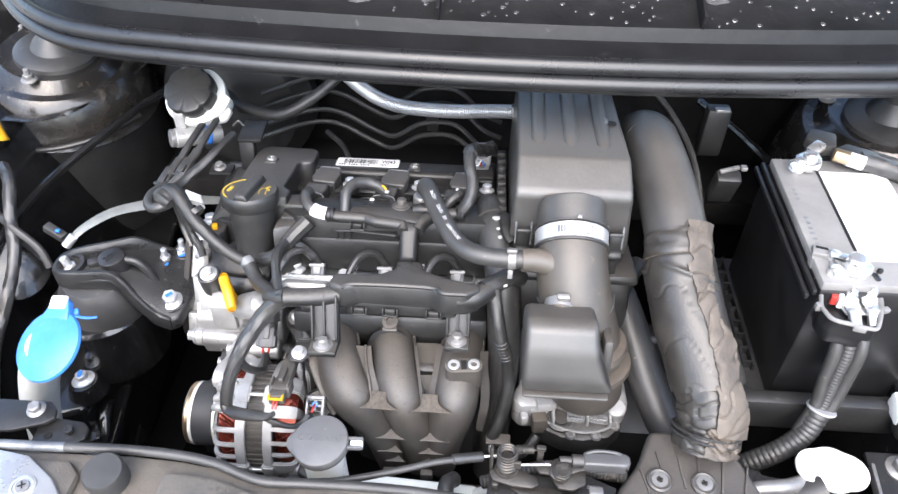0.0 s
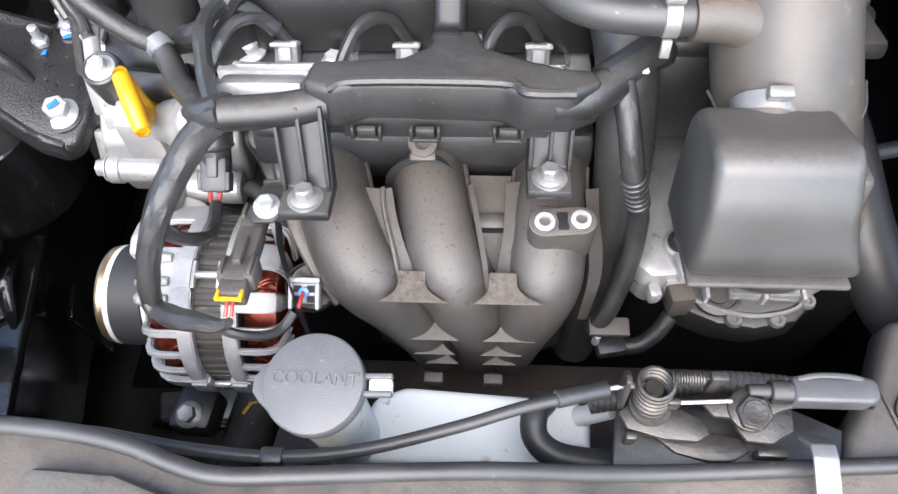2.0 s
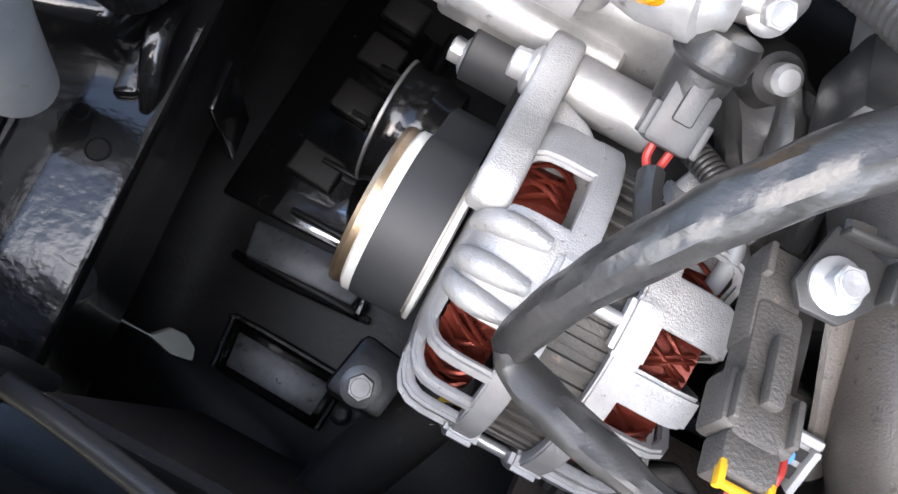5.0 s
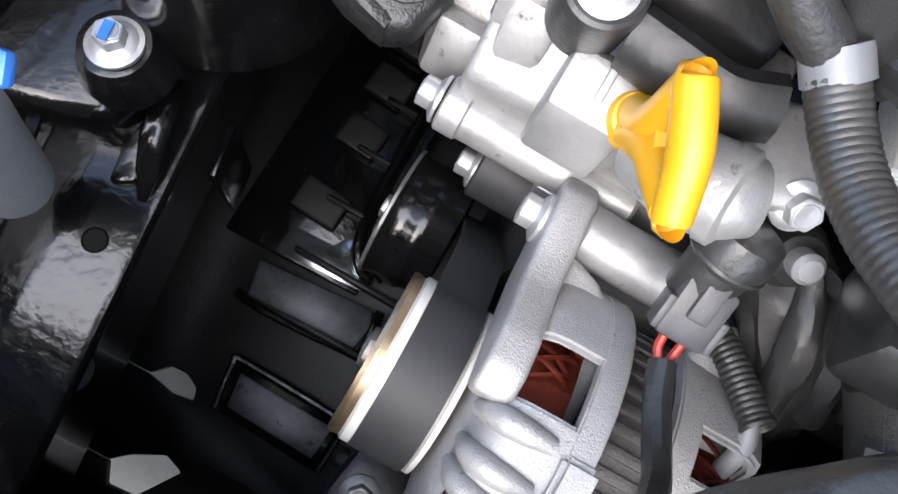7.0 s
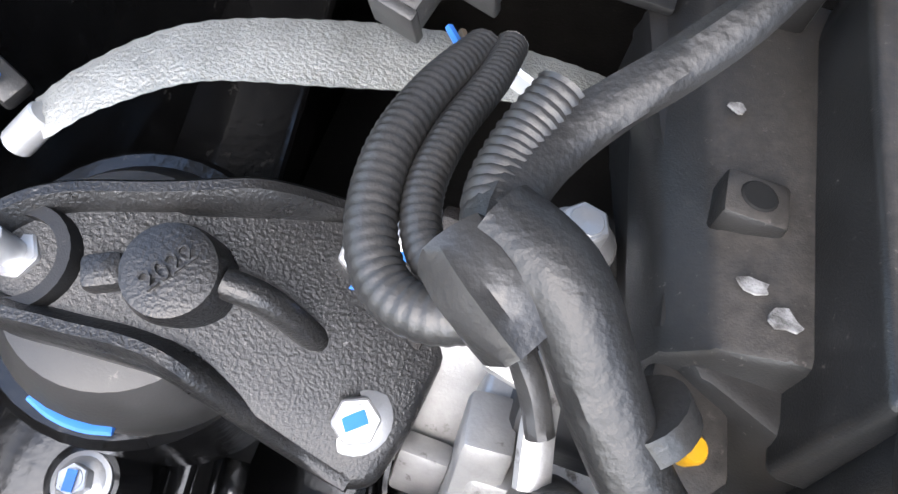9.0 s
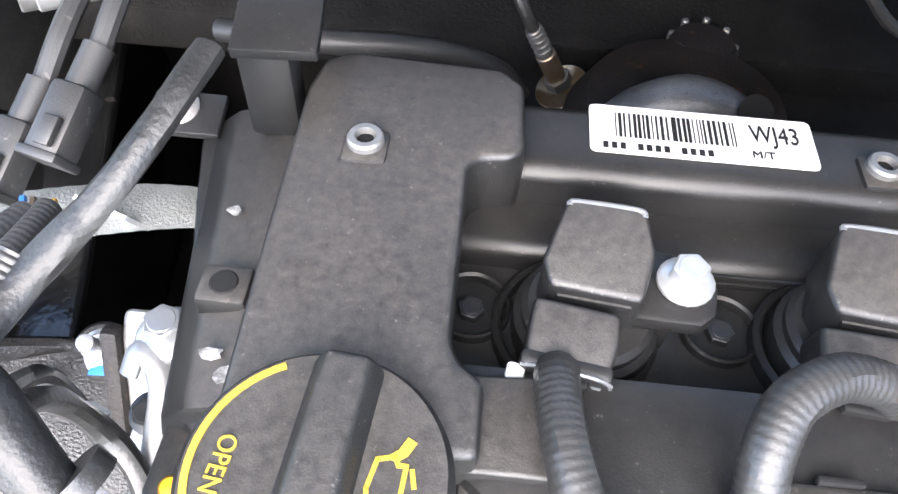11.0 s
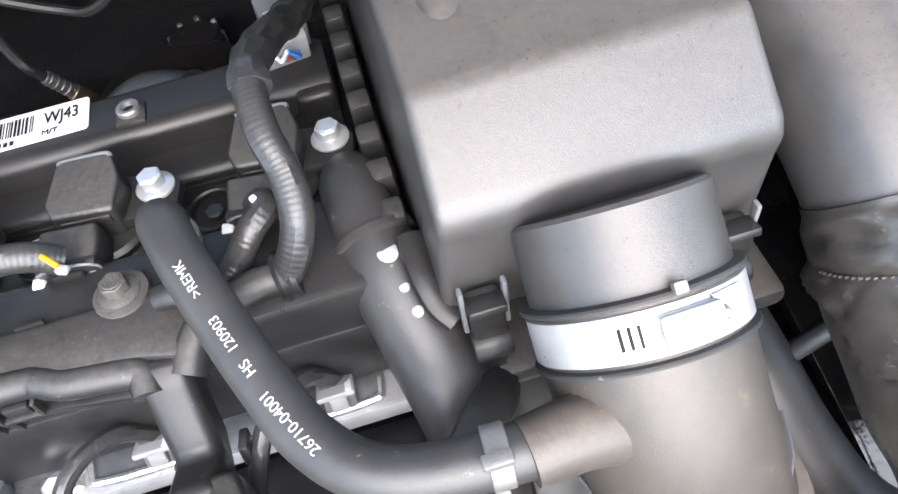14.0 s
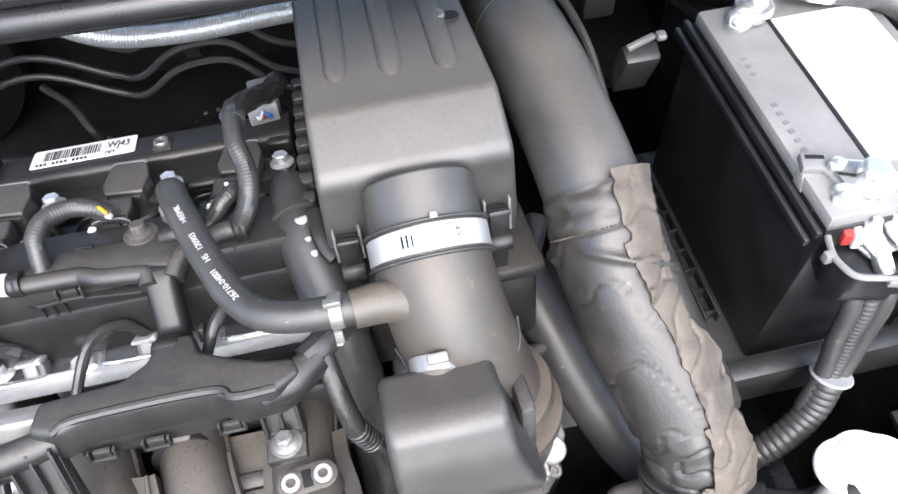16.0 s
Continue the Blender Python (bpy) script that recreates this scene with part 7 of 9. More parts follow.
for s in (-1, 1):
    part("plug_wing", box((-0.173 + s * 0.0098, 0.6525, 0.7205), (0.003, 0.013, 0.010), 0.001, (32, 0, 0)), SWITCH, shell, m=SEM)
    part("wire", tube([(-0.173 + 0.0035 * s, 0.646, 0.716), (-0.173 + 0.0028 * s, 0.641, 0.714), (-0.172, 0.635, 0.714)], 0.0016, 8), RED, sen, "red wire", m=SEM)
part("plug_lug", box((-0.173, 0.6585, 0.7305), (0.0075, 0.016, 0.005), 0.001, (32, 0, 0)), SWITCH, shell, m=SEM)
part("white_spot", lathe([(0.0018, 0), (0.0018, 0.0006), (0.0001, 0.0008)], (-0.1735, 0.6715, 0.7455), (0.0, -0.3, 0.95), 12), PAPER, sen, m=SEM)

# Harness from the left rear over the cover to the alternator.
har = thing("wiring_harness", (-0.2, 0.7, 0.75), "thick black taped engine wiring harness", "wiring harness")
part("main_trunk", tube([(-0.288, 0.748, 0.866), (-0.274, 0.741, 0.868), (-0.260, 0.7270, 0.860), (-0.2480, 0.7150, 0.852), (-0.2360, 0.7070, 0.844), (-0.2215, 0.6985, 0.835), (-0.2030, 0.6920, 0.8225), (-0.187, 0.690, 0.8135)],
                        [0.0092, 0.0088, 0.0080, 0.0074, 0.0070, 0.0068, 0.0070], 20, wobble=0.07, step=0.003), TAPE, har)
part("ribbed_trunk", tube([(-0.188, 0.6905, 0.814), (-0.179, 0.679, 0.811), (-0.171, 0.666, 0.812), (-0.162, 0.652, 0.818), (-0.151, 0.638, 0.828), (-0.139, 0.622, 0.838), (-0.127, 0.609, 0.846)], 0.0078, 18, ribs=0.0026, depth=0.03), CONDUIT, har)
part("tape_knot", tube([(-0.138, 0.618, 0.838), (-0.128, 0.610, 0.845), (-0.116, 0.607, 0.852)], 0.0098, 22, wobble=0.22, step=0.0015), GLOSS, har)
part("falling_branch", tube([(-0.124, 0.607, 0.846), (-0.140, 0.602, 0.832), (-0.155, 0.589, 0.815), (-0.1675, 0.574, 0.797), (-0.1765, 0.561, 0.776), (-0.182, 0.549, 0.757), (-0.183, 0.542, 0.744)],
                            [0.0082, 0.0088, 0.0084, 0.0076, 0.0070, 0.0062], 24, wobble=0.13, step=0.0026), GLOSS, har)
part("cross_branch", tube([(-0.1835, 0.543, 0.747), (-0.179, 0.5385, 0.7435), (-0.165, 0.532, 0.748), (-0.148, 0.5255, 0.756), (-0.132, 0.5215, 0.761), (-0.124, 0.521, 0.768)], [0.006, 0.0072, 0.0076, 0.0068, 0.005, 0.0035], 20, wobble=0.22, step=0.0016, flat=0.75), RUBBER, har)
part("thin_branch", tube([(-0.136, 0.5225, 0.760), (-0.122, 0.520, 0.753), (-0.110, 0.523, 0.744), (-0.101, 0.530, 0.739), (-0.095, 0.540, 0.7405)], 0.0032, 10, wobble=0.25, step=0.0016), RUBBER, har)
part("sensor_branch", tube([(-0.1635, 0.624, 0.730), (-0.161, 0.612, 0.732), (-0.158, 0.598, 0.739), (-0.1575, 0.587, 0.749), (-0.161, 0.579, 0.761), (-0.166, 0.5735, 0.774), (-0.1695, 0.573, 0.787)], 0.0046, 10, wobble=0.15, step=0.0025), GLOSS, har)
part("loop_branch", tube([(-0.126, 0.612, 0.848), (-0.134, 0.632, 0.848), (-0.142, 0.665, 0.850), (-0.14, 0.69, 0.845), (-0.128, 0.70, 0.836), (-0.112, 0.70, 0.818)], 0.0052, 10, wobble=0.2, step=0.002), GLOSS, har)
part("tape_cuff", tube([(-0.1895, 0.6925, 0.8155), (-0.1835, 0.6865, 0.8120)], 0.0088, 20), SLATE, har)
part("tape_cuff", tube([(-0.251, 0.7262, 0.8565), (-0.2465, 0.7233, 0.853)], 0.0098, 20), GLOSS, har)
part("loose_tail", tube([(-0.276, 0.742, 0.85), (-0.278, 0.75, 0.825), (-0.272, 0.745, 0.80), (-0.262, 0.735, 0.79), (-0.256, 0.725, 0.785)], 0.0042, 10, wobble=0.2, step=0.002), GLOSS, har)
part("loose_tail", tube([(-0.282, 0.745, 0.85), (-0.288, 0.758, 0.82), (-0.286, 0.755, 0.80), (-0.276, 0.742, 0.785)], 0.0035, 8, wobble=0.15, step=0.003), GLOSS, har)
part("flat_branch", tube([(-0.286, 0.738, 0.862), (-0.288, 0.756, 0.860), (-0.281, 0.775, 0.858), (-0.268, 0.79, 0.864), (-0.253, 0.808, 0.873), (-0.242, 0.83, 0.878), (-0.236, 0.85, 0.878)], [0.0075, 0.007, 0.006, 0.0055, 0.0052, 0.005], 12, wobble=0.16, step=0.003, flat=0.7), TAPE, har)
part("ribbed_loop", tube([(-0.282, 0.735, 0.858), (-0.294, 0.730, 0.855), (-0.305, 0.733, 0.852), (-0.313, 0.745, 0.85), (-0.316, 0.765, 0.846), (-0.313, 0.788, 0.838), (-0.307, 0.812, 0.825)], 0.0058, 14, ribs=0.0026, depth=0.04), CONDUIT, har)
part("ribbed_loop", tube([(-0.284, 0.738, 0.857), (-0.298, 0.741, 0.853), (-0.305, 0.755, 0.849), (-0.305, 0.775, 0.843), (-0.301, 0.798, 0.834), (-0.30, 0.815, 0.826)], 0.0046, 12, ribs=0.0022, depth=0.045), CONDUIT, har)
part("ribbed_sleeve", tube([(-0.284, 0.742, 0.86), (-0.290, 0.755, 0.858), (-0.289, 0.77, 0.857), (-0.284, 0.785, 0.858)], 0.0068, 14, ribs=0.0024, depth=0.06), CONDUIT, har)
part("tape_elbow", tube([(-0.294, 0.742, 0.864), (-0.286, 0.735, 0.866), (-0.277, 0.730, 0.862)], 0.0086, 18, wobble=0.2, step=0.002), GLOSS, har)
part("white_tag", box((-0.302, 0.835, 0.78), (0.022, 0.002, 0.03), 0, (14, 10, -15)), PAPER, har)
part("white_tag", box((-0.277, 0.752, 0.80), (0.008, 0.0012, 0.014), 0, (10, 10, -25)), PAPER, har)
con = thing("twin_connector", (-0.32, 0.86, 0.81), "two dark grey wiring connectors side by side", "connector")
for x, y, z in ((-0.335, 0.842, 0.807), (-0.3145, 0.857, 0.812)):
    s = part("shell", box((x, y, z), (0.0155, 0.032, 0.016), 0.003, (14, 0, -14)), RUBBER, con)
    part("latch", box((x, y - 0.008, z + 0.0085), (0.007, 0.012, 0.0035), 0.001, (14, 0, -14)), RUBBER, s)
    part("rim", box((x - 0.0035, y - 0.014, z - 0.0035), (0.017, 0.004, 0.018), 0.001, (14, 0, -14)), RUBBER, s)
    part("neck", tube([(x + 0.003, y + 0.014, z + 0.003), (x + 0.008, y + 0.032, z + 0.008)], 0.0062, 14), RUBBER, s)
    part("tail_sleeve", tube([(x + 0.008, y + 0.03, z + 0.007), (x + 0.014, y + 0.055, z + 0.016), (x + 0.02, y + 0.10, z + 0.02)], 0.0046, 10), RUBBER, s)
for i, mt in enumerate((BLUE, BRASS, WHITE, YELLOW)):
    part("wire", tube([(-0.320 + 0.004 * i, 0.824, 0.812), (-0.316 + 0.003 * i, 0.818, 0.816), (-0.312 + 0.002 * i, 0.810, 0.824)], 0.0014, 6), mt, con)
brk = thing("harness_bracket", (-0.235, 0.89, 0.85), "black plastic harness bracket at the back of the cover", "bracket", frame_m=ENGINE)
part("tray", box((-0.226, 0.886, 0.876), (0.030, 0.050, 0.005), 0.001, (10, 0, 4)), NYLON, brk, m=ENGINE)
part("foot", box((-0.23, 0.872, 0.852), (0.020, 0.014, 0.045), 0.003), NYLON, brk, m=ENGINE)
part("tie", tube([(-0.246, 0.87, 0.888), (-0.24, 0.876, 0.893), (-0.232, 0.872, 0.888)], 0.0016, 6), GLOSS, brk, m=ENGINE)

# ---- engine's left end ----
TIM = Matrix.Translation((0.0015, -0.0095, 0.0135))
chain = thing("timing_cover", (-0.25, 0.71, 0.65), "bright cast aluminium timing cover end with bosses and rusty edge", "timing cover")
part("mount_flange", prism([(0.712, 0.640), (0.714, 0.668), (0.722, 0.680), (0.790, 0.750), (0.803, 0.756), (0.803, 0.64)], -0.299, -0.262, "x", 0.004, seg=3), ALU, chain)
part("rusty_edge", prism([(0.710, 0.652), (0.712, 0.670), (0.720, 0.683), (0.790, 0.7555), (0.797, 0.751), (0.73, 0.66)], -0.3065, -0.2985, "x", 0.002), HEATSHIELD, chain, "rust-stained mating edge")
part("front_tier", prism([(0.694, 0.655), (0.699, 0.694), (0.707, 0.702), (0.722, 0.715), (0.76, 0.72), (0.76, 0.64), (0.70, 0.63)], -0.274, -0.165, "x", 0.004, seg=3), ALU, chain, m=TIM)
part("back_wall", prism([(0.722, 0.70), (0.728, 0.752), (0.752, 0.768), (0.80, 0.78), (0.80, 0.70)], -0.262, -0.18, "x", 0.005), DARK, chain)
part("cast_block", box((-0.266, 0.722, 0.734), (0.018, 0.024, 0.034), 0.003, (-28, 0, 6)), ALU, chain)
part("cast_block", box((-0.2585, 0.7105, 0.722), (0.02, 0.016, 0.03), 0.003, (-28, 0, 4)), ALU, chain)
part("side_step", box((-0.283, 0.712, 0.676), (0.022, 0.012, 0.03), 0.003, (-30, 0, 0)), ALU, chain)
part("raised_pad", prism([(0.682, 0.70), (0.684, 0.737), (0.704, 0.744), (0.712, 0.735), (0.712, 0.69)], -0.243, -0.214, "x", 0.003), ALU, chain, m=TIM)
part("pad_rib", box((-0.2285, 0.6985, 0.742), (0.003, 0.016, 0.004), 0.001, (18, 0, 0)), ALU, chain, m=TIM)
boss = part("long_boss", rod((-0.276, 0.696, 0.668), (-0.186, 0.696, 0.668), 0.0112, 28, bev=0.002), ALU, chain, m=TIM)
part("boss_collar", lathe([(0.0112, 0), (0.0124, 0.001), (0.0124, 0.010), (0.0112, 0.011)], (-0.276, 0.696, 0.668), (1, 0, 0), 28), ALU, boss, m=TIM)
part("side_nut", bolt((-0.277, 0.696, 0.668), (-1, 0, 0), 0.0125), ZINC, boss, m=TIM)
part("boss_rib", box((-0.212, 0.6895, 0.660), (0.028, 0.012, 0.014), 0.003), ALU, boss, m=TIM)
part("lower_skirt", prism([(0.690, 0.655), (0.688, 0.63), (0.70, 0.60), (0.74, 0.60), (0.74, 0.66)], -0.22, -0.165, "x", 0.004), ALU, chain, m=TIM)
arm = part("cover_arm", tube([(-0.253, 0.712, 0.775), (-0.257, 0.728, 0.781), (-0.2585, 0.745, 0.784), (-0.260, 0.762, 0.787), (-0.265, 0.773, 0.789), (-0.272, 0.776, 0.789), (-0.275, 0.768, 0.785)], [0.006, 0.0055, 0.005, 0.005, 0.0045], 12, 6, flat=0.7), ALU, chain)
part("arm_web", prism([(-0.277, 0.742), (-0.258, 0.738), (-0.259, 0.775), (-0.272, 0.778)], 0.762, 0.768, "z", 0.0015), ALU, arm)
part("dark_bolt", bolt((-0.269, 0.757, 0.769), (0, -0.1, 1), 0.010), DARK, arm)
for x, y, z, a in ((-0.243, 0.7005, 0.7815, 0.0108),):
    part("rubber_grommet", lathe([(0.0138, -0.03), (0.0142, -0.006), (0.0132, -0.001), (0.0118, 0.0), (0.009, -0.001)], (x, y, z), (0, -0.2, 1), 32), GLOSS, chain)
    part("bolt", bolt((x, y, z - 0.002), (0, -0.2, 1), a), ZINC, chain)
    part("bolt_washer", lathe([(0.0102, -0.001), (0.0102, 0.0005), (0.008, 0.001)], (x, y, z - 0.001), (0, -0.2, 1), 28), ZINC, chain)
part("cover_skirt", tube([(-0.228, 0.700, 0.765), (-0.213, 0.697, 0.767), (-0.196, 0.695, 0.768), (-0.18, 0.70, 0.77)], 0.009, 10, 5, flat=1.4), DARK, chain)
part("bolt_seat", lathe([(0.013, -0.03), (0.0125, 0.0), (0.010, 0.0)], (-0.263, 0.784, 0.788), (0, 0.24, 0.97), 24), ALU, chain)
part("flange_bolt", bolt((-0.263, 0.784, 0.787), (0, 0.24, 0.97), 0.0135), ZINC, chain)
part("filler_neck", tube([(-0.206, 0.679, 0.748), (-0.195, 0.674, 0.756), (-0.183, 0.671, 0.763), (-0.172, 0.674, 0.764)], [0.0125, 0.0155, 0.0158, 0.0125], 28), ALU, chain)
part("neck_collar", lathe([(0.0135, -0.002), (0.0165, -0.001), (0.0165, 0.004), (0.0135, 0.006)], (-0.181, 0.671, 0.763), (0.85, -0.15, 0.35), 30), ALU, chain)
part("neck_arm", prism([(-0.184, 0.678), (-0.168, 0.676), (-0.152, 0.680), (-0.144, 0.690), (-0.146, 0.702), (-0.165, 0.716), (-0.185, 0.710)], 0.748, 0.762, "z", 0.005, seg=3), ALU, chain)
part("neck_bolt", bolt((-0.156, 0.6835, 0.757), (0.25, -0.6, 0.75), 0.0105), ZINC, chain)
part("stud_base", lathe([(0.013, -0.022), (0.013, -0.006), (0.0095, 0.0)], (-0.138, 0.6765, 0.738), (0.15, -0.55, 0.85), 28), DARK, chain)
part("stud_tip", lathe([(0.0052, -0.004), (0.0058, 0.002), (0.0058, 0.007), (0.004, 0.009), (0.0001, 0.0092)], (-0.138, 0.6765, 0.738), (0.15, -0.55, 0.85), 18), ZINC, chain)
part("stain", prism([(-0.1995, 0.6775), (-0.193, 0.6765), (-0.189, 0.681), (-0.194, 0.686)], 0.7655, 0.768, "z", 0.0006), DARK, chain, "dark oily stain")
boot = thing("rubber_boot", (-0.12, 0.68, 0.66), "folded black rubber boot between timing cover and manifold", "boot")
part("boot", tube([(-0.146, 0.695, 0.715), (-0.132, 0.680, 0.716), (-0.116, 0.664, 0.706), (-0.104, 0.652, 0.685), (-0.094, 0.645, 0.645)], [0.014, 0.020, 0.024, 0.023, 0.02], 28, wobble=0.35, step=0.003), RUBBER, boot)
for dx, dy in ((0.0, 0.0), (0.016, 0.006), (0.03, 0.014)):
    part("boot_fold", tube([(-0.132 + dx, 0.675 + dy, 0.738), (-0.122 + dx, 0.655 + dy, 0.729), (-0.112 + dx, 0.632 + dy, 0.705)], [0.004, 0.0075, 0.005], 12, wobble=0.3, step=0.003), RUBBER, boot)
sh = thing("sheathed_pipe", (-0.13, 0.63, 0.70), "black ribbed sleeve over a thin grey pipe", "pipe")
part("ribbed_sleeve", tube([(-0.148, 0.650, 0.712), (-0.139, 0.642, 0.717), (-0.131, 0.632, 0.722), (-0.124, 0.622, 0.727)], 0.0058, 16, ribs=0.0024, depth=0.07), CONDUIT, sh)
part("sleeve_mouth", lathe([(0.0058, -0.002), (0.0066, 0.0), (0.0058, 0.0012), (0.0046, -0.001)], (-0.1235, 0.6215, 0.727), (0.5, -0.7, 0.35), 20), CONDUIT, sh)
part("thin_pipe", tube([(-0.128, 0.627, 0.724), (-0.1225, 0.616, 0.722), (-0.1205, 0.604, 0.708), (-0.120, 0.592, 0.690), (-0.120, 0.58, 0.66)], 0.0036, 12), GREYPLUG, sh)

dip = thing("oil_dipstick", (-0.21, 0.69, 0.72), "bright yellow plastic dipstick handle with a slotted loop", "dipstick")
DP, DQ, DB = Vector((-0.2125, 0.674, 0.801)), Vector((-0.1985, 0.6455, 0.786)), Vector((-0.2135, 0.685, 0.747))
part("pull_bar", tube([DP + (DP - DQ) * 0.06, DP, (DP + DQ) / 2 + Vector((0.001, -0.001, 0.0025)), DQ, DQ + (DQ - DP) * 0.06], [0.005, 0.0066, 0.0068, 0.0062, 0.0046], 18, 6, flat=0.9), YELLOW, dip)
for e in (DP, DQ):
    part("loop_side", tube([DB + (e - DB) * 0.15, DB + (e - DB) * 0.5 + ((DP + DQ) / 2 - e) * 0.25, e + (DB - e) * 0.05], [0.0075, 0.0064, 0.0056], 14, 6), YELLOW, dip)
nrm = (DP - DB).cross(DQ - DB).normalized()
b = bmesh.new()
rows = []
for k in range(9):
    u = 0.12 + 0.56 * k / 8
    p0, p1 = DB + (DP - DB) * u, DB + (DQ - DB) * u
    rows.append([b.verts.new(p0 + (p1 - p0) * j / 4 + nrm * h) for h in (0.0026, -0.0026) for j in range(5)])
for r, q in zip(rows, rows[1:]):
    for j in range(4):
        b.faces.new((r[j], r[j + 1], q[j + 1], q[j]))
        b.faces.new((r[j + 5], r[j + 6], q[j + 6], q[j + 5]))
b.faces.new([rows[-1][j] for j in (0, 1, 2, 3, 4, 9, 8, 7, 6, 5)])
part("loop_web", b, YELLOW, dip)
part("stopper", lathe([(0.0085, -0.010), (0.0102, -0.003), (0.0105, 0.004), (0.0085, 0.009), (0.004, 0.0105)], DB, (0.05, -0.3, 1), 26), YELLOW, dip)
part("tube", lathe([(0.0105, -0.03), (0.0105, -0.006), (0.0085, -0.004)], DB + Vector((0, 0.003, -0.004)), (0, -0.1, 1), 22), ALU, dip)

mount = thing("engine_mount", (-0.37, 0.74, 0.66), "black cast iron engine mount bracket with bolts", "engine mount")
out = [(-0.449, 0.718), (-0.447, 0.738), (-0.43, 0.754), (-0.395, 0.768), (-0.345, 0.79), (-0.292, 0.802), (-0.287, 0.765), (-0.292, 0.72), (-0.298, 0.698), (-0.31, 0.692), (-0.335, 0.697), (-0.375, 0.707), (-0.43, 0.703), (-0.443, 0.707)]
b = prism(out, 0.0, 0.022, "z", 0.006, seg=3)
for v in b.verts:
    k = max(0.0, min(1.0, (v.co.x + 0.375) / 0.05))
    k = k * k * (3 - 2 * k)
    v.co.z += (1 - k) * 0.733 + k * (0.6835 + (v.co.y - 0.719) * 0.24)
part("casting", b, IRON, mount)
rim_line = [Vector((x, y, 0)) for x, y in ((-0.308, 0.6925), (-0.335, 0.6975), (-0.375, 0.7075), (-0.405, 0.7055), (-0.43, 0.7035), (-0.443, 0.7075), (-0.449, 0.718), (-0.447, 0.738), (-0.43, 0.754), (-0.395, 0.768), (-0.345, 0.79), (-0.315, 0.797))]
rim_line = even(spline(rim_line, 8), 0.004)
b = bmesh.new()
chain_v = []
for n_, q in enumerate(rim_line):
    d = (rim_line[min(n_ + 1, len(rim_line) - 1)] - rim_line[max(n_ - 1, 0)]).normalized()
    inward = Vector((d.y, -d.x, 0))
    inward = inward if inward.dot(Vector((-0.37, 0.742, 0)) - q) > 0 else -inward
    k = max(0.0, min(1.0, (q.x + 0.375) / 0.05))
    k = k * k * (3 - 2 * k)
    top = (1 - k) * 0.755 + k * (0.7055 + (q.y - 0.719) * 0.24)
    fade = min(1.0, n_ / 6, (len(rim_line) - 1 - n_) / 6)
    up = 0.0075 * fade + 0.0004
    chain_v.append([b.verts.new(q + inward * w + Vector((0, 0, top + h))) for w, h in ((-0.0005, -0.016), (0.0002, up * 0.6), (0.0022, up), (0.0058, up), (0.0082, up * 0.55), (0.0105, -0.001), (0.0105, -0.016))])
for r, q in zip(chain_v, chain_v[1:]):
    for n_ in range(6):
        b.faces.new((r[n_], r[n_ + 1], q[n_ + 1], q[n_]))
for r in (chain_v[0], chain_v[-1]):
    b.faces.new(r)
bmesh.ops.recalc_face_normals(b, faces=b.faces)
part("raised_edge", b, IRON, mount, angle=45)
part("boss_web", box((-0.4025, 0.7305, 0.7575), (0.014, 0.0125, 0.010), 0.003, (0, 0, 27)), IRON, mount)
part("boss_web", tube([(-0.366, 0.741, 0.756), (-0.354, 0.741, 0.7535), (-0.344, 0.740, 0.742), (-0.336, 0.739, 0.722)], 0.0055, 12, 4), IRON, mount)
part("round_boss", lathe([(0.0185, -0.012), (0.0172, 0.002), (0.0160, 0.0065), (0.0135, 0.0075), (0.0001, 0.0075)], (-0.382, 0.738, 0.756), (-0.03, -0.05, 1), 36), IRON, mount)
words("2022", 0.0098, Matrix.Translation((-0.382, 0.738, 0.7639)) @ Euler((radians(3), 0, radians(58))).to_matrix().to_4x4(), IRON, mount, 0.0009, label="raised casting number")
part("seat_ring", lathe([(0.020, 0), (0.0185, 0.006), (0.014, 0.006), (0.0135, 0.001), (0.0001, 0.001)], (-0.431, 0.726, 0.7525), (-0.1, -0.05, 1), 28), NYLON, mount)
part("stud_nut", bolt((-0.431, 0.726, 0.743), (-0.25, 0.04, 0.96), 0.016, stud=0.012), ZINC, mount)
for x, y, z in ((-0.333, 0.772, 0.7235), (-0.3155, 0.789, 0.7250)):
    w = part("washer", lathe([(0.0140, -0.002), (0.0140, 0.0030), (0.0125, 0.0045), (0.0085, 0.0045), (0.0080, 0.003)], (x, y, z), (0.1, -0.1, 1), 30), NYLON, mount)
    part("stud", bolt((x, y, z + 0.003), (0.1, -0.1, 1), 0.0118, stud=0.013), ZINC, w)
    part("paint_mark", box((x + 0.002, y - 0.0095, z + 0.0052), (0.010, 0.0048, 0.001), 0.0003, (0, -14, 0)), BLUEPAINT, w)
w = part("washer", lathe([(0.0165, 0), (0.0165, 0.003), (0.0125, 0.004)], (-0.313, 0.719, 0.7055), (0.15, -0.2, 1), 28), IRON, mount)
part("corner_bolt", bolt((-0.313, 0.719, 0.708), (0.15, -0.2, 1), 0.0165), ZINC, w)
part("paint_mark", box((-0.3115, 0.7165, 0.7225), (0.009, 0.0055, 0.0008), 0, (-10, -8, 40)), BLUEPAINT, w)
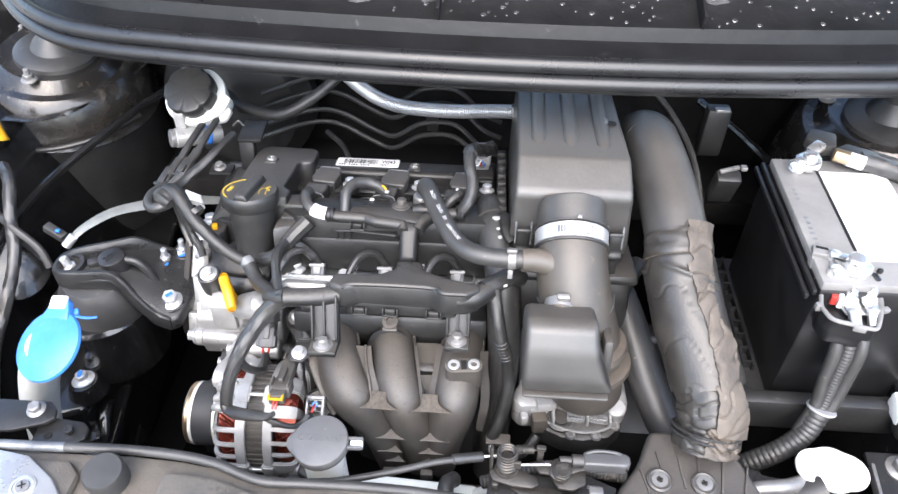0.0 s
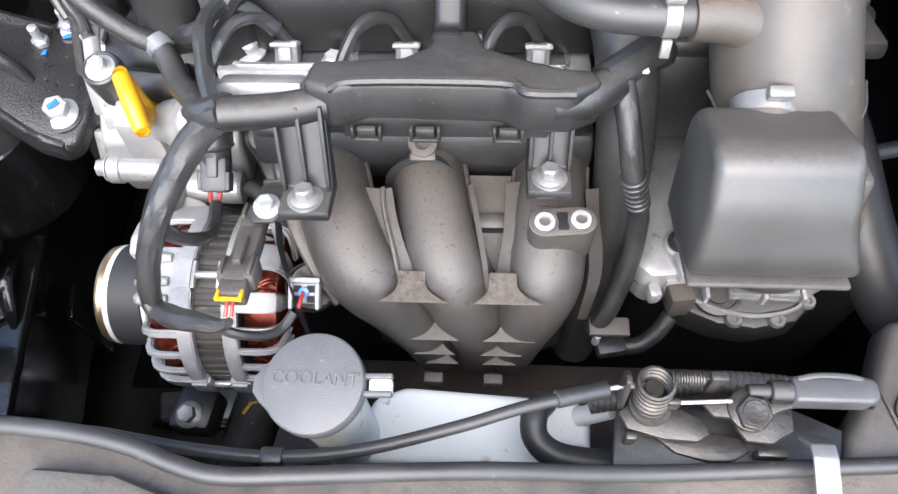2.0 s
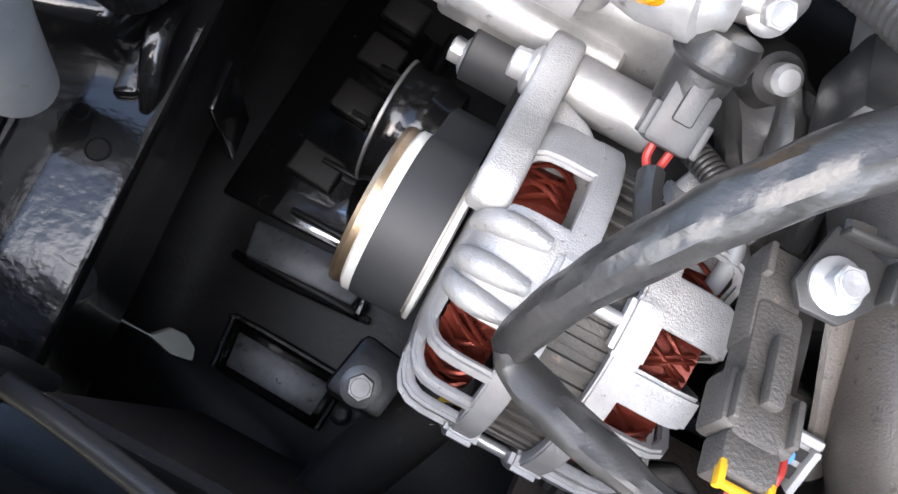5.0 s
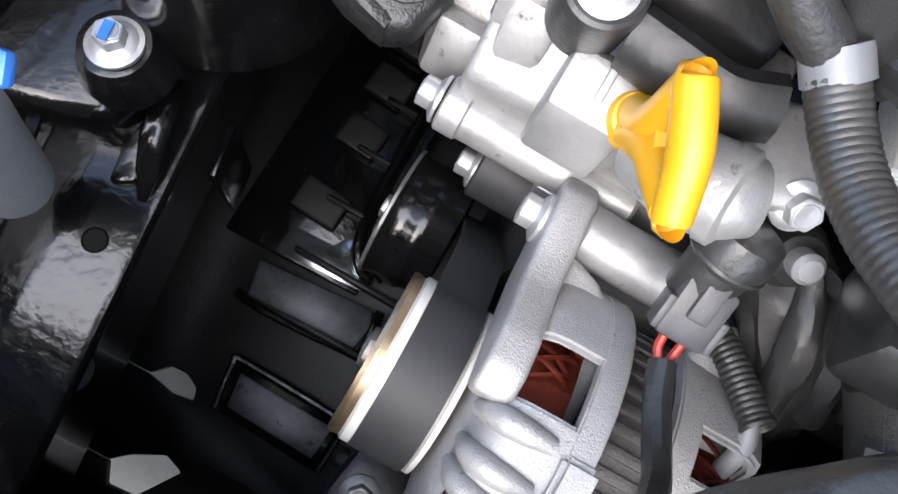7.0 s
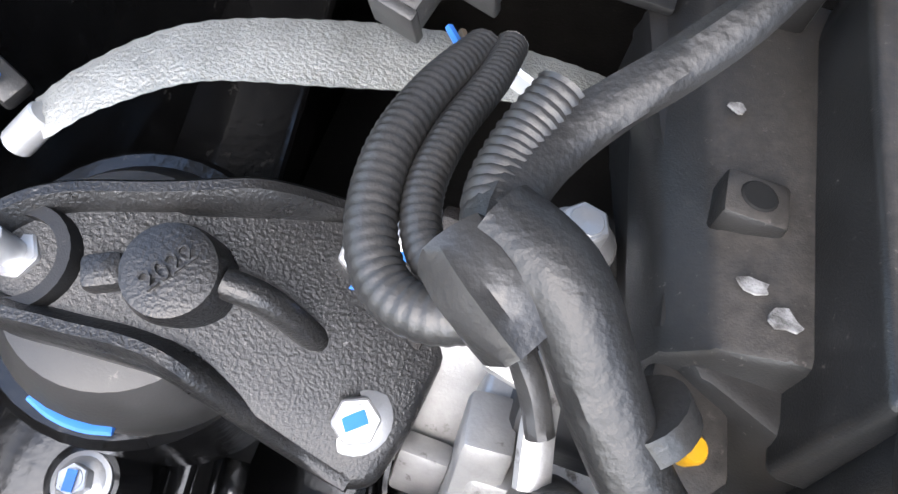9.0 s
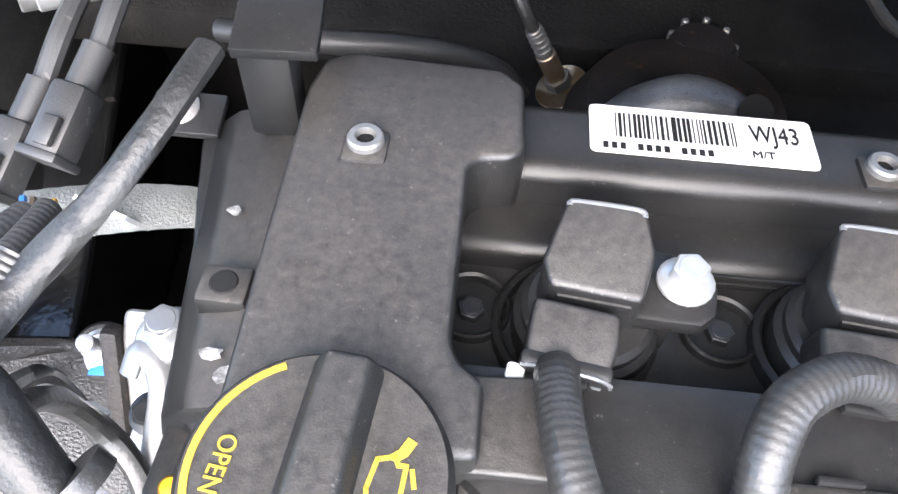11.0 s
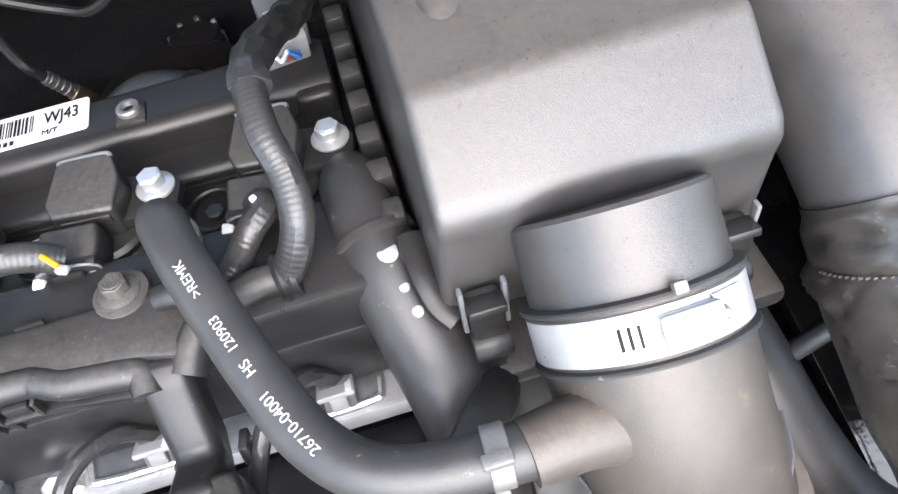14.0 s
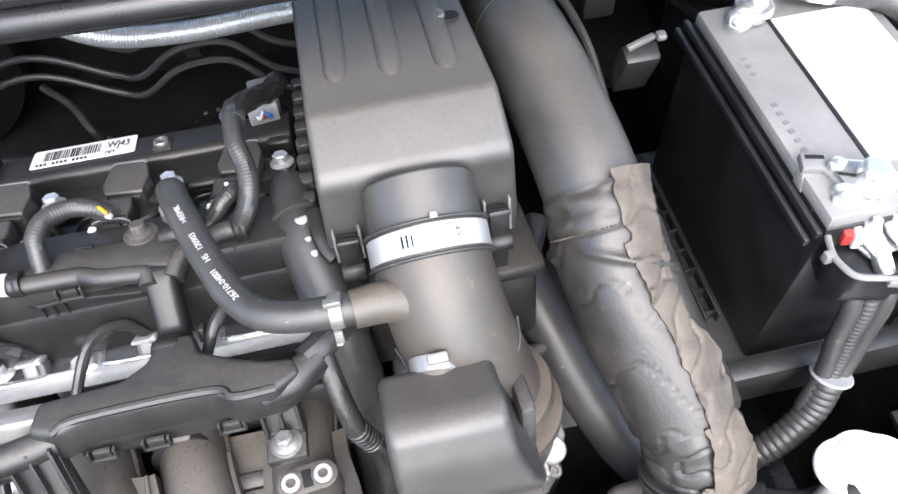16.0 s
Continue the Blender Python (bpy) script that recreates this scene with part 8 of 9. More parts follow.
part("rubber_body", lathe([(0.050, -0.08), (0.0525, -0.05), (0.0515, -0.02), (0.042, -0.004), (0.03, 0.0)], (-0.41, 0.735, 0.735), (0, 0, 1), 40), RUBBER, mount)
part("blue_ring_mark", tube([(-0.427, 0.687, 0.711), (-0.417, 0.6835, 0.709), (-0.406, 0.683, 0.708), (-0.395, 0.6855, 0.708)], 0.0032, 8, flat=0.5), BLUEPAINT, mount)
part("cup", lathe([(0.07, -0.15), (0.068, -0.06), (0.064, -0.055)], (-0.425, 0.74, 0.735), (0, 0, 1), 36), PAINT, mount)

strap = thing("ground_strap", (-0.40, 0.82, 0.74), "pale flat braided ground strap", "ground strap")
b = bmesh.new()
sp = even(spline([(-0.25, 0.848, 0.768), (-0.285, 0.844, 0.772), (-0.32, 0.836, 0.776), (-0.36, 0.823, 0.778), (-0.403, 0.809, 0.774), (-0.432, 0.788, 0.767), (-0.448, 0.772, 0.759)], 8), 0.004)
rows = []
for i, q in enumerate(sp):
    k = i / (len(sp) - 1)
    hw = 0.0095 + 0.0065 * math.sin(math.pi * min(1, max(0, k)))
    d = (sp[min(i + 1, len(sp) - 1)] - sp[max(i - 1, 0)]).normalized()
    s = d.cross(Vector((0, 0.25, 1))).normalized()
    rows.append([b.verts.new(q + s * hw * u + Vector((0, 0, 0.0018 * math.cos(u * 1.5) + 0.0006 * ((i + j) % 2)))) for j, u in enumerate((-1, -0.66, -0.33, 0, 0.33, 0.66, 1))])
for r, s in zip(rows, rows[1:]):
    for j in range(6):
        b.faces.new((r[j], r[j + 1], s[j + 1], s[j]))
bmesh.ops.solidify(b, geom=b.faces, thickness=0.003)
part("braid", b, BRAID, strap, angle=20)
for p, q in (((-0.252, 0.848, 0.768), (-0.24, 0.849, 0.768)), ((-0.446, 0.774, 0.761), (-0.456, 0.763, 0.751))):
    part("crimp_lug", rod(p, q, 0.006, 14), ZINC, strap)
sb = thing("rear_bolt_tab", (-0.27, 0.86, 0.80), "black tab with zinc bolt behind the cover", "bracket")
part("tab", box((-0.272, 0.872, 0.803), (0.03, 0.02, 0.004), 0.001), DARK, sb)
part("bolt", bolt((-0.275, 0.874, 0.805), (0, -0.1, 1), 0.0095), DULLZINC, sb)

wash = thing("washer_filler", (-0.45, 0.64, 0.62), "blue washer filler cap on a milky neck", "washer filler")
b = lathe([(0.0395, -0.0015), (0.041, 0.001), (0.040, 0.004), (0.030, 0.007), (0.012, 0.009), (0.0001, 0.0095)], (0, 0, 0), seg=40)
CAPW = Matrix.Translation((-0.349, 0.549, 0.822)) @ Euler((radians(24), radians(-10), radians(-6))).to_matrix().to_4x4()
b.transform(CAPW @ Matrix.Diagonal((0.86, 0.92, 1, 1)))
lidp = part("cap", b, BLUE, wash)
b = prism([(-0.017, 0.026), (0.017, 0.026), (0.012, 0.046), (0.004, 0.052), (-0.007, 0.048)], -0.002, 0.007, "z", 0.002)
b.transform(CAPW)
part("cap_tongue", b, BLUE, lidp)
b = box((0.013, 0.037, -0.004), (0.010, 0.007, 0.004), 0.0015, (0, 10, 20))
b.transform(CAPW)
part("cap_hinge", b, BLUE, lidp)
b = box((0.001, 0.044, 0.007), (0.019, 0.014, 0.0045), 0.0018)
b.transform(CAPW)
part("tongue_tip", b, PAPER, lidp)
part("neck", tube([(-0.353, 0.552, 0.816), (-0.372, 0.560, 0.79), (-0.400, 0.572, 0.745), (-0.425, 0.580, 0.69), (-0.440, 0.580, 0.64), (-0.45, 0.575, 0.58)], [0.022, 0.021, 0.021, 0.021, 0.02, 0.02], 28, 5), WHITE, wash)
lb = thing("headlamp_bracket", (-0.335, 0.48, 0.75), "black steel bracket plates with bolt and holes", "bracket")
part("plate", prism([(-0.41, 0.498), (-0.331, 0.4985), (-0.322, 0.490), (-0.3195, 0.480), (-0.327, 0.474), (-0.355, 0.4644), (-0.41, 0.460)], 0.797, 0.8015, "z", 0.0014), DARK, lb)
part("bolt", bolt((-0.341, 0.488, 0.8015), (0, -0.1, 1), 0.0105), DULLZINC, lb)
part("foot", box((-0.345, 0.484, 0.755), (0.024, 0.006, 0.085), 0.002), DARK, lb)
part("lower_plate", prism([(-0.336, 0.455), (-0.3377, 0.481), (-0.3253, 0.4863), (-0.296, 0.4835), (-0.289, 0.478), (-0.2867, 0.466), (-0.300, 0.455)], 0.7885, 0.7925, "z", 0.0014), DARK, lb)
part("lower_bolt", bolt((-0.3035, 0.4712, 0.7925), (0, 0, 1), 0.008, flange=False), DARK, lb)
part("plate_hole", lathe([(0.004, 0), (0.0038, 0.0006), (0.0001, 0.0005)], (-0.323, 0.466, 0.7927), seg=16), BLACK, lb)
part("lower_foot", box((-0.31, 0.470, 0.750), (0.022, 0.006, 0.08), 0.002), DARK, lb)

hang = thing("fender_loom", (-0.52, 0.72, 0.7), "black wiring loom hanging down the inner wing", "wiring")
part("loom", tube([(-0.57, 0.86, 0.80), (-0.545, 0.83, 0.80), (-0.535, 0.79, 0.77), (-0.528, 0.76, 0.735), (-0.528, 0.71, 0.70), (-0.535, 0.66, 0.66), (-0.54, 0.62, 0.60)], 0.008, 12, wobble=0.15, step=0.004), GLOSS, hang)
part("side_branch", tube([(-0.56, 0.80, 0.77), (-0.53, 0.78, 0.765), (-0.50, 0.77, 0.74), (-0.488, 0.76, 0.715)], 0.005, 10), RUBBER, hang)
part("blue_clip", box((-0.478, 0.785, 0.755), (0.03, 0.012, 0.012), 0.002, (0, 20, -20)), RUBBER, hang)
part("blue_clip_dot", box((-0.47, 0.78, 0.7625), (0.006, 0.005, 0.003), 0.001), BLUEPAINT, hang)
horn = thing("horn_disc", (-0.53, 0.74, 0.68), "black round horn on the inner wing", "horn")
part("disc", lathe([(0.04, -0.02), (0.045, -0.008), (0.043, 0.0), (0.03, 0.004), (0.012, 0.006), (0.0001, 0.008)], (-0.535, 0.755, 0.715), (0.5, -0.5, 0.7), 36), PAINT, horn)

res_br = thing("brake_reservoir", (-0.33, 0.97, 0.75), "white brake fluid reservoir with black screw cap", "reservoir")
RES_M = Matrix.Translation((-0.331, 0.968, 0.858)) @ Euler((radians(34), radians(-6), 0)).to_matrix().to_4x4()
b = lathe([(0.034, -0.006), (0.0355, -0.004), (0.0358, 0.010), (0.0335, 0.0145), (0.030, 0.016), (0.0001, 0.0165)], (0, 0, 0), seg=64)
for v in b.verts:
    a = math.atan2(v.co.y, v.co.x)
    if v.co.xy.length > 0.031:
        v.co.xy *= 1 - 0.075 * max(0, math.cos(7 * a)) ** 3
b.transform(RES_M)
part("screw_cap", b, COVER, res_br, "black scalloped screw cap")
b = lathe([(0.018, -0.052), (0.030, -0.046), (0.039, -0.030), (0.0425, -0.014), (0.0425, -0.006), (0.036, -0.004)], (0, 0, 0), seg=40)
for v in b.verts:
    v.co.x += 0.010 * max(0, v.co.x / 0.04) * (1 if v.co.y < 0 else 0.2)
b.transform(RES_M)
part("bowl", b, WHITE, res_br)
b = prism([(0.022, -0.040), (0.044, -0.036), (0.052, -0.022), (0.044, -0.008), (0.026, -0.006)], -0.024, -0.012, "z", 0.004, seg=3)
b.transform(RES_M)
part("pouring_lip", b, WHITE, res_br)
part("cylinder", rod((-0.352, 0.926, 0.812), (-0.300, 0.960, 0.800), 0.0135, 24), ALU, res_br)
part("end_plug", rod((-0.3575, 0.9225, 0.8135), (-0.350, 0.9275, 0.8115), 0.0125, 20), DULLZINC, res_br)
part("bolt_lug", box((-0.345, 0.942, 0.832), (0.016, 0.014, 0.030), 0.004), ALU, res_br)
part("blue_band", rod((-0.318, 0.9485, 0.8045), (-0.312, 0.952, 0.803), 0.0142, 20), BLUEPAINT, res_br)
boost = thing("brake_booster", (-0.33, 1.12, 0.72), "black round brake servo on the bulkhead", "brake servo")
part("shell", lathe([(0.10, 0.0), (0.125, 0.02), (0.125, 0.05), (0.10, 0.075), (0.04, 0.085)], (-0.33, 1.18, 0.74), (0, -1, 0.1), 48), DARK, boost)

acp = thing("air_conditioning_pipe", (0, 1.0, 0.83), "bright bare aluminium air conditioning pipe", "pipe")
part("pipe", tube([(-0.125, 1.02, 0.868), (-0.105, 1.01, 0.856), (-0.075, 1.0, 0.842), (-0.04, 0.995, 0.834), (0.02, 0.992, 0.832), (0.085, 0.99, 0.836), (0.12, 0.985, 0.84)], 0.0098, 18, 6, ribs=0.0028, depth=0.05), ZINC, acp)
part("union", rod((0.112, 0.986, 0.839), (0.128, 0.984, 0.841), 0.012, 6), GLOSS, acp)
for k, (z0, y0) in enumerate(((0.80, 1.10), (0.785, 1.08), (0.765, 1.06), (0.75, 1.05))):
    ln = thing("brake_line", (0, y0, z0), "thin grey steel brake line with bends", "brake line", "brake lines on the bulkhead")
    part("line", tube([(-0.28, y0, z0 - 0.02), (-0.2, y0, z0 + 0.012), (-0.15, y0, z0 + 0.014), (-0.09, y0 - 0.01, z0 - 0.012), (-0.06, y0 - 0.02, z0 - 0.012), (-0.02, y0 - 0.02, z0 + 0.012), (0.03, y0 - 0.02, z0 + 0.012),
                       (0.07, y0 - 0.03, z0 - 0.02), (0.10, y0 - 0.03, z0 - 0.035)], 0.0036, 8, 5), RUBBER, ln)
lc = thing("line_clip", (-0.01, 1.04, 0.77), "small black plastic clip holding the brake lines", "clip")
part("clip", box((-0.005, 1.048, 0.785), (0.016, 0.02, 0.05), 0.002, (20, 0, 0)), GLOSS, lc)
vac = thing("vacuum_hose", (-0.2, 1.0, 0.8), "black rubber servo hose across the bulkhead", "hose")
part("hose", tube([(-0.33, 1.08, 0.79), (-0.28, 1.02, 0.805), (-0.22, 0.99, 0.815), (-0.17, 1.0, 0.84), (-0.135, 1.02, 0.865)], 0.008, 12), RUBBER, vac)
vac2 = thing("vacuum_hose", (-0.2, 0.95, 0.76), "black rubber hose behind the valve cover", "hose")
part("hose", tube([(-0.30, 0.97, 0.735), (-0.24, 0.96, 0.745), (-0.19, 0.965, 0.74), (-0.15, 0.98, 0.71), (-0.13, 1.0, 0.66)], 0.0065, 12), RUBBER, vac2)

exh = thing("exhaust_manifold", (-0.03, 0.98, 0.66), "rusty dark exhaust manifold and heat shield behind the engine", "exhaust manifold")
part("shield", lathe([(0.075, -0.06), (0.072, -0.01), (0.06, 0.012), (0.035, 0.02), (0.0001, 0.022)], (-0.03, 0.985, 0.672), (0, 0.25, 1), 40), HEATSHIELD, exh)
part("flange_arc", tube([(-0.086, 0.955, 0.695), (-0.066, 0.962, 0.709), (-0.040, 0.966, 0.716), (-0.014, 0.964, 0.711), (0.004, 0.956, 0.700), (0.018, 0.945, 0.685)], [0.010, 0.014, 0.016, 0.014, 0.012, 0.010], 14, 6, flat=0.7), GREYMETAL, exh, "grey cast flange")
part("flange_hole", lathe([(0.010, 0), (0.0105, 0.0015), (0.008, 0.001)], (-0.005, 0.955, 0.722), (0.2, -0.4, 1), 24), BLACK, exh)
part("port", lathe([(0.0205, -0.05), (0.0205, -0.012), (0.0225, -0.010), (0.0225, 0.0), (0.019, 0.004), (0.0001, 0.005)], (-0.012, 1.045, 0.668), (0.05, 0.3, 1), 28), HEATSHIELD, exh)
for i in range(9):
    a = 2 * math.pi * i / 9
    part("port_stud", rod((-0.012 + 0.0215 * math.cos(a), 1.045 + 0.0215 * math.sin(a), 0.655), (-0.012 + 0.0215 * math.cos(a), 1.046 + 0.0215 * math.sin(a), 0.668), 0.0024, 8), DULLZINC, exh)
o2 = thing("oxygen_sensor", (-0.115, 1.0, 0.65), "brassy oxygen sensor with metal lead sleeve", "sensor")
o2a, o2b = Vector((-0.098, 1.028, 0.628)), Vector((-0.1258, 1.031, 0.686))
part("bung", lathe([(0.010, -0.008), (0.019, 0.004), (0.0185, 0.0045), (0.009, -0.004)], o2a, o2b - o2a, 28), BRASS, o2)
part("hex", lathe([(0.0095, 0), (0.0095, 0.008)], o2a.lerp(o2b, 0.12), o2b - o2a, 6), DULLZINC, o2)
part("sensor_body", rod(o2a.lerp(o2b, 0.22), o2a.lerp(o2b, 0.62), 0.0068, 16), BRASS, o2)
part("sleeve", rod(o2a.lerp(o2b, 0.62), o2b, 0.0056, 14), DULLZINC, o2)
for u in (0.70, 0.78, 0.86, 0.94):
    part("crimp", lathe([(0.0056, -0.0012), (0.0062, 0), (0.0056, 0.0012)], o2a.lerp(o2b, u), o2b - o2a, 18), DULLZINC, o2)
part("lead", tube([o2b, (-0.134, 1.034, 0.702), (-0.15, 1.06, 0.715), (-0.18, 1.09, 0.72)], 0.0042, 10), RUBBER, o2)

# ---- coolant bottle, latch and cables at the front ----
bot = thing("coolant_bottle", (0.02, 0.50, 0.55), "milky white coolant expansion bottle stained along its top", "bottle")
part("tank", prism([(-0.062, 0.468), (0.082, 0.466), (0.094, 0.474), (0.096, 0.505), (0.086, 0.514), (-0.03, 0.520), (-0.05, 0.512), (-0.062, 0.49)], 0.54, 0.667, "z", 0.006, seg=3), MILKY, bot)
part("spout", rod((0.086, 0.502, 0.665), (0.106, 0.503, 0.684), 0.0066, 16), WHITE, bot)
part("neck", lathe([(0.020, -0.13), (0.0205, -0.012), (0.022, -0.008)], (-0.0645, 0.4785, 0.789), (0, -0.05, 1), 32), MILKY, bot)
capc = thing("screw_lid", (-0.0675, 0.482, 0.77), "grey round coolant bottle cap with raised lettering", "bottle cap")
CAP_M = Matrix.Translation((-0.0645, 0.4785, 0.7925)) @ Euler((radians(4), radians(-4), 0)).to_matrix().to_4x4()
b = lathe([(0.0255, -0.010), (0.0265, -0.008), (0.0268, 0.0), (0.0262, 0.0022), (0.0248, 0.003), (0.0001, 0.0032)], (0, 0, 0), seg=64)
b.transform(CAP_M)
CAPMAT = material("grey_cap_plastic", (0.075, 0.075, 0.0765), (0.1, 0.1, 0.101), 0.5, bump=0.3, grain=1500, spots=(0.2, 0.2, 0.2), spot_amount=0.05)
part("disc", b, CAPMAT, capc)
b = prism([(-0.033, -0.004), (-0.033, 0.003), (-0.029, 0.009), (-0.018, 0.019), (-0.010, 0.023), (-0.010, -0.023), (-0.018, -0.019), (-0.029, -0.009)], -0.007, -0.001, "z", 0.0015)
b.transform(CAP_M)
part("hinge_ear", b, CAPMAT, capc)
for s in (-1, 1):
    b = box((0.0325, s * 0.0046, -0.003), (0.016, 0.0028, 0.005), 0.0008)
    b.transform(CAP_M)
    part("prong", b, CAPMAT, capc)
b = box((0.034, 0, -0.006), (0.012, 0.007, 0.006), 0.001)
b.transform(CAP_M)
part("white_tab", b, WHITE, capc)
words("COOLANT", 0.0092, CAP_M @ Matrix.Translation((0.001, 0.0015, 0.0033)) @ Matrix.Rotation(radians(-2), 4, "Z") @ Matrix.Diagonal((1.02, 1.0, 1, 1)), CAPMAT, capc, 0.0006)

ohose = thing("overflow_hose", (0.06, 0.48, 0.68), "black rubber overflow hose beside the bottle", "hose")
part("hose", tube([(0.062, 0.503, 0.694), (0.055, 0.492, 0.703), (0.056, 0.478, 0.70), (0.07, 0.468, 0.698), (0.10, 0.464, 0.70), (0.12, 0.464, 0.70)], 0.0085, 14, 6), RUBBER, ohose)
braidh = thing("braided_hose", (0.1, 0.505, 0.69), "grey braided cloth hose leading to the latch", "hose")
part("hose", tube([(0.092, 0.505, 0.688), (0.12, 0.507, 0.70), (0.15, 0.512, 0.712), (0.19, 0.512, 0.715), (0.24, 0.508, 0.71)], 0.0068, 14, 6, ribs=0.004, depth=0.1), STATOR, braidh)

LATCH_M = Matrix.Translation((0.0, -0.001, 0.0135))
lat = thing("hood_latch", (0.16, 0.48, 0.72), "greasy dark steel hood latch with springs and stacked levers", "hood latch")
part("base_plate", prism([(0.094, 0.455), (0.215, 0.452), (0.222, 0.478), (0.19, 0.492), (0.155, 0.486), (0.10, 0.495)], 0.724, 0.729, "z", 0.001), DARK, lat, m=LATCH_M)
part("upper_plate", prism([(0.097, 0.481), (0.101, 0.472), (0.12, 0.467), (0.138, 0.466), (0.145, 0.470), (0.143, 0.478), (0.128, 0.485), (0.105, 0.488)], 0.738, 0.7415, "z", 0.0012), LATCH, lat, m=LATCH_M)
part("lever", prism([(0.160, 0.473), (0.164, 0.467), (0.178, 0.466), (0.190, 0.473), (0.191, 0.486), (0.176, 0.492), (0.156, 0.486)], 0.738, 0.742, "z", 0.0012), LATCH, lat, m=LATCH_M)
part("lower_hook", prism([(0.118, 0.470), (0.128, 0.462), (0.146, 0.4575), (0.158, 0.458), (0.169, 0.464), (0.165, 0.471), (0.148, 0.474), (0.126, 0.476)], 0.728, 0.7325, "z", 0.0014), LATCH, lat, m=LATCH_M)
part("pawl", prism([(0.140, 0.486), (0.146, 0.478), (0.17, 0.476), (0.182, 0.482), (0.20, 0.487), (0.20, 0.490), (0.175, 0.492)], 0.7455, 0.749, "z", 0.001), LATCH, lat, m=LATCH_M)
part("side_leg", box((0.103, 0.468, 0.733), (0.006, 0.004, 0.018), 0.001), LATCH, lat, m=LATCH_M)
part("side_leg", box((0.178, 0.462, 0.733), (0.016, 0.004, 0.012), 0.001), LATCH, lat, m=LATCH_M)
coil_pts = []
for i in range(81):
    a = i / 80 * 2 * math.pi * 6
    coil_pts.append((0.114 + 0.0092 * math.cos(a), 0.486 + 0.0092 * math.sin(a) + 0.005 * i / 80, 0.745 + 0.019 * i / 80))
part("spring", tube(coil_pts, 0.0014, 6, 3), LATCH, lat, m=LATCH_M)
part("spring_post", rod((0.114, 0.486, 0.735), (0.114, 0.490, 0.758), 0.0055, 18), LATCH, lat, m=LATCH_M)
part("spring_seat", lathe([(0.012, 0), (0.0115, 0.003), (0.0001, 0.0032)], (0.114, 0.485, 0.7412), seg=24), LATCH, lat, m=LATCH_M)
coil_pts = [(0.122 + 0.017 * i / 90, 0.494 + 0.0036 * math.cos(i / 90 * 75), 0.763 + 0.0036 * math.sin(i / 90 * 75)) for i in range(91)]
part("thin_spring", tube(coil_pts, 0.0007, 5, 2), LATCH, lat, m=LATCH_M)
part("spring_hook", rod((0.138, 0.494, 0.763), (0.1445, 0.494, 0.764), 0.0009, 6), LATCH, lat, m=LATCH_M)
part("pivot_rivet", lathe([(0.0115, 0), (0.0115, 0.002), (0.0085, 0.0035), (0.006, 0.0035), (0.005, 0.0025), (0.0001, 0.0025)], (0.165, 0.482, 0.749), (0, -0.1, 1), 28), LATCH, lat, m=LATCH_M)
part("pivot_nut", bolt((0.166, 0.480, 0.742), (0, -0.1, 1), 0.017, flange=False), LATCH, lat, m=LATCH_M)
part("cable_clamp", prism([(0.483, 0.738), (0.497, 0.738), (0.497, 0.764), (0.493, 0.769), (0.488, 0.769), (0.486, 0.756)], 0.097, 0.1005, "x", 0.001), LATCH, lat, m=LATCH_M)
part("wire_clip", box((0.1235, 0.4825, 0.7535), (0.0075, 0.004, 0.011), 0.0015), LATCH, lat, m=LATCH_M)
part("pull_wire", rod((0.120, 0.4835, 0.7515), (0.156, 0.4855, 0.7525), 0.0012, 8), ZINC, lat, m=LATCH_M)
part("clamp_post", box((0.1455, 0.493, 0.757), (0.006, 0.004, 0.020), 0.0008), LATCH, lat, m=LATCH_M)
part("post_head", box((0.1455, 0.493, 0.768), (0.009, 0.005, 0.005), 0.001), LATCH, lat, m=LATCH_M)
part("strap", prism([(0.430, 0.748), (0.436, 0.754), (0.4555, 0.759), (0.4625, 0.758), (0.4705, 0.745), (0.468, 0.743), (0.461, 0.755), (0.455, 0.756), (0.437, 0.751), (0.431, 0.746)], 0.190, 0.203, "x", 0.001), DULLZINC, lat, m=LATCH_M)
sw = thing("latch_switch", (0.21, 0.497, 0.735), "grey cylindrical hood switch plug", "switch")
part("plug", prism([(0.187, 0.4845), (0.228, 0.4845), (0.232, 0.488), (0.232, 0.496), (0.228, 0.499), (0.187, 0.499)], 0.744, 0.759, "z", 0.004, seg=3), SWITCH, sw, m=LATCH_M)
part("plug_arch", tube([(0.190, 0.497, 0.758), (0.20, 0.498, 0.7615), (0.218, 0.498, 0.760), (0.231, 0.497, 0.753)], 0.0016, 8), SWITCH, sw, m=LATCH_M)
part("plug_body", rod((0.176, 0.4915, 0.752), (0.188, 0.4915, 0.752), 0.0065, 20), COVER, sw, m=LATCH_M)
part("plug_nose", rod((0.164, 0.491, 0.752), (0.177, 0.4915, 0.752), 0.0042, 18), COVER, sw, m=LATCH_M)
part("plug_slot", box((0.2285, 0.4842, 0.752), (0.002, 0.0008, 0.004), 0), BLACK, sw, m=LATCH_M)
cab = thing("latch_cable", (-0.1, 0.46, 0.75), "black hood release cable along the front panel", "cable")
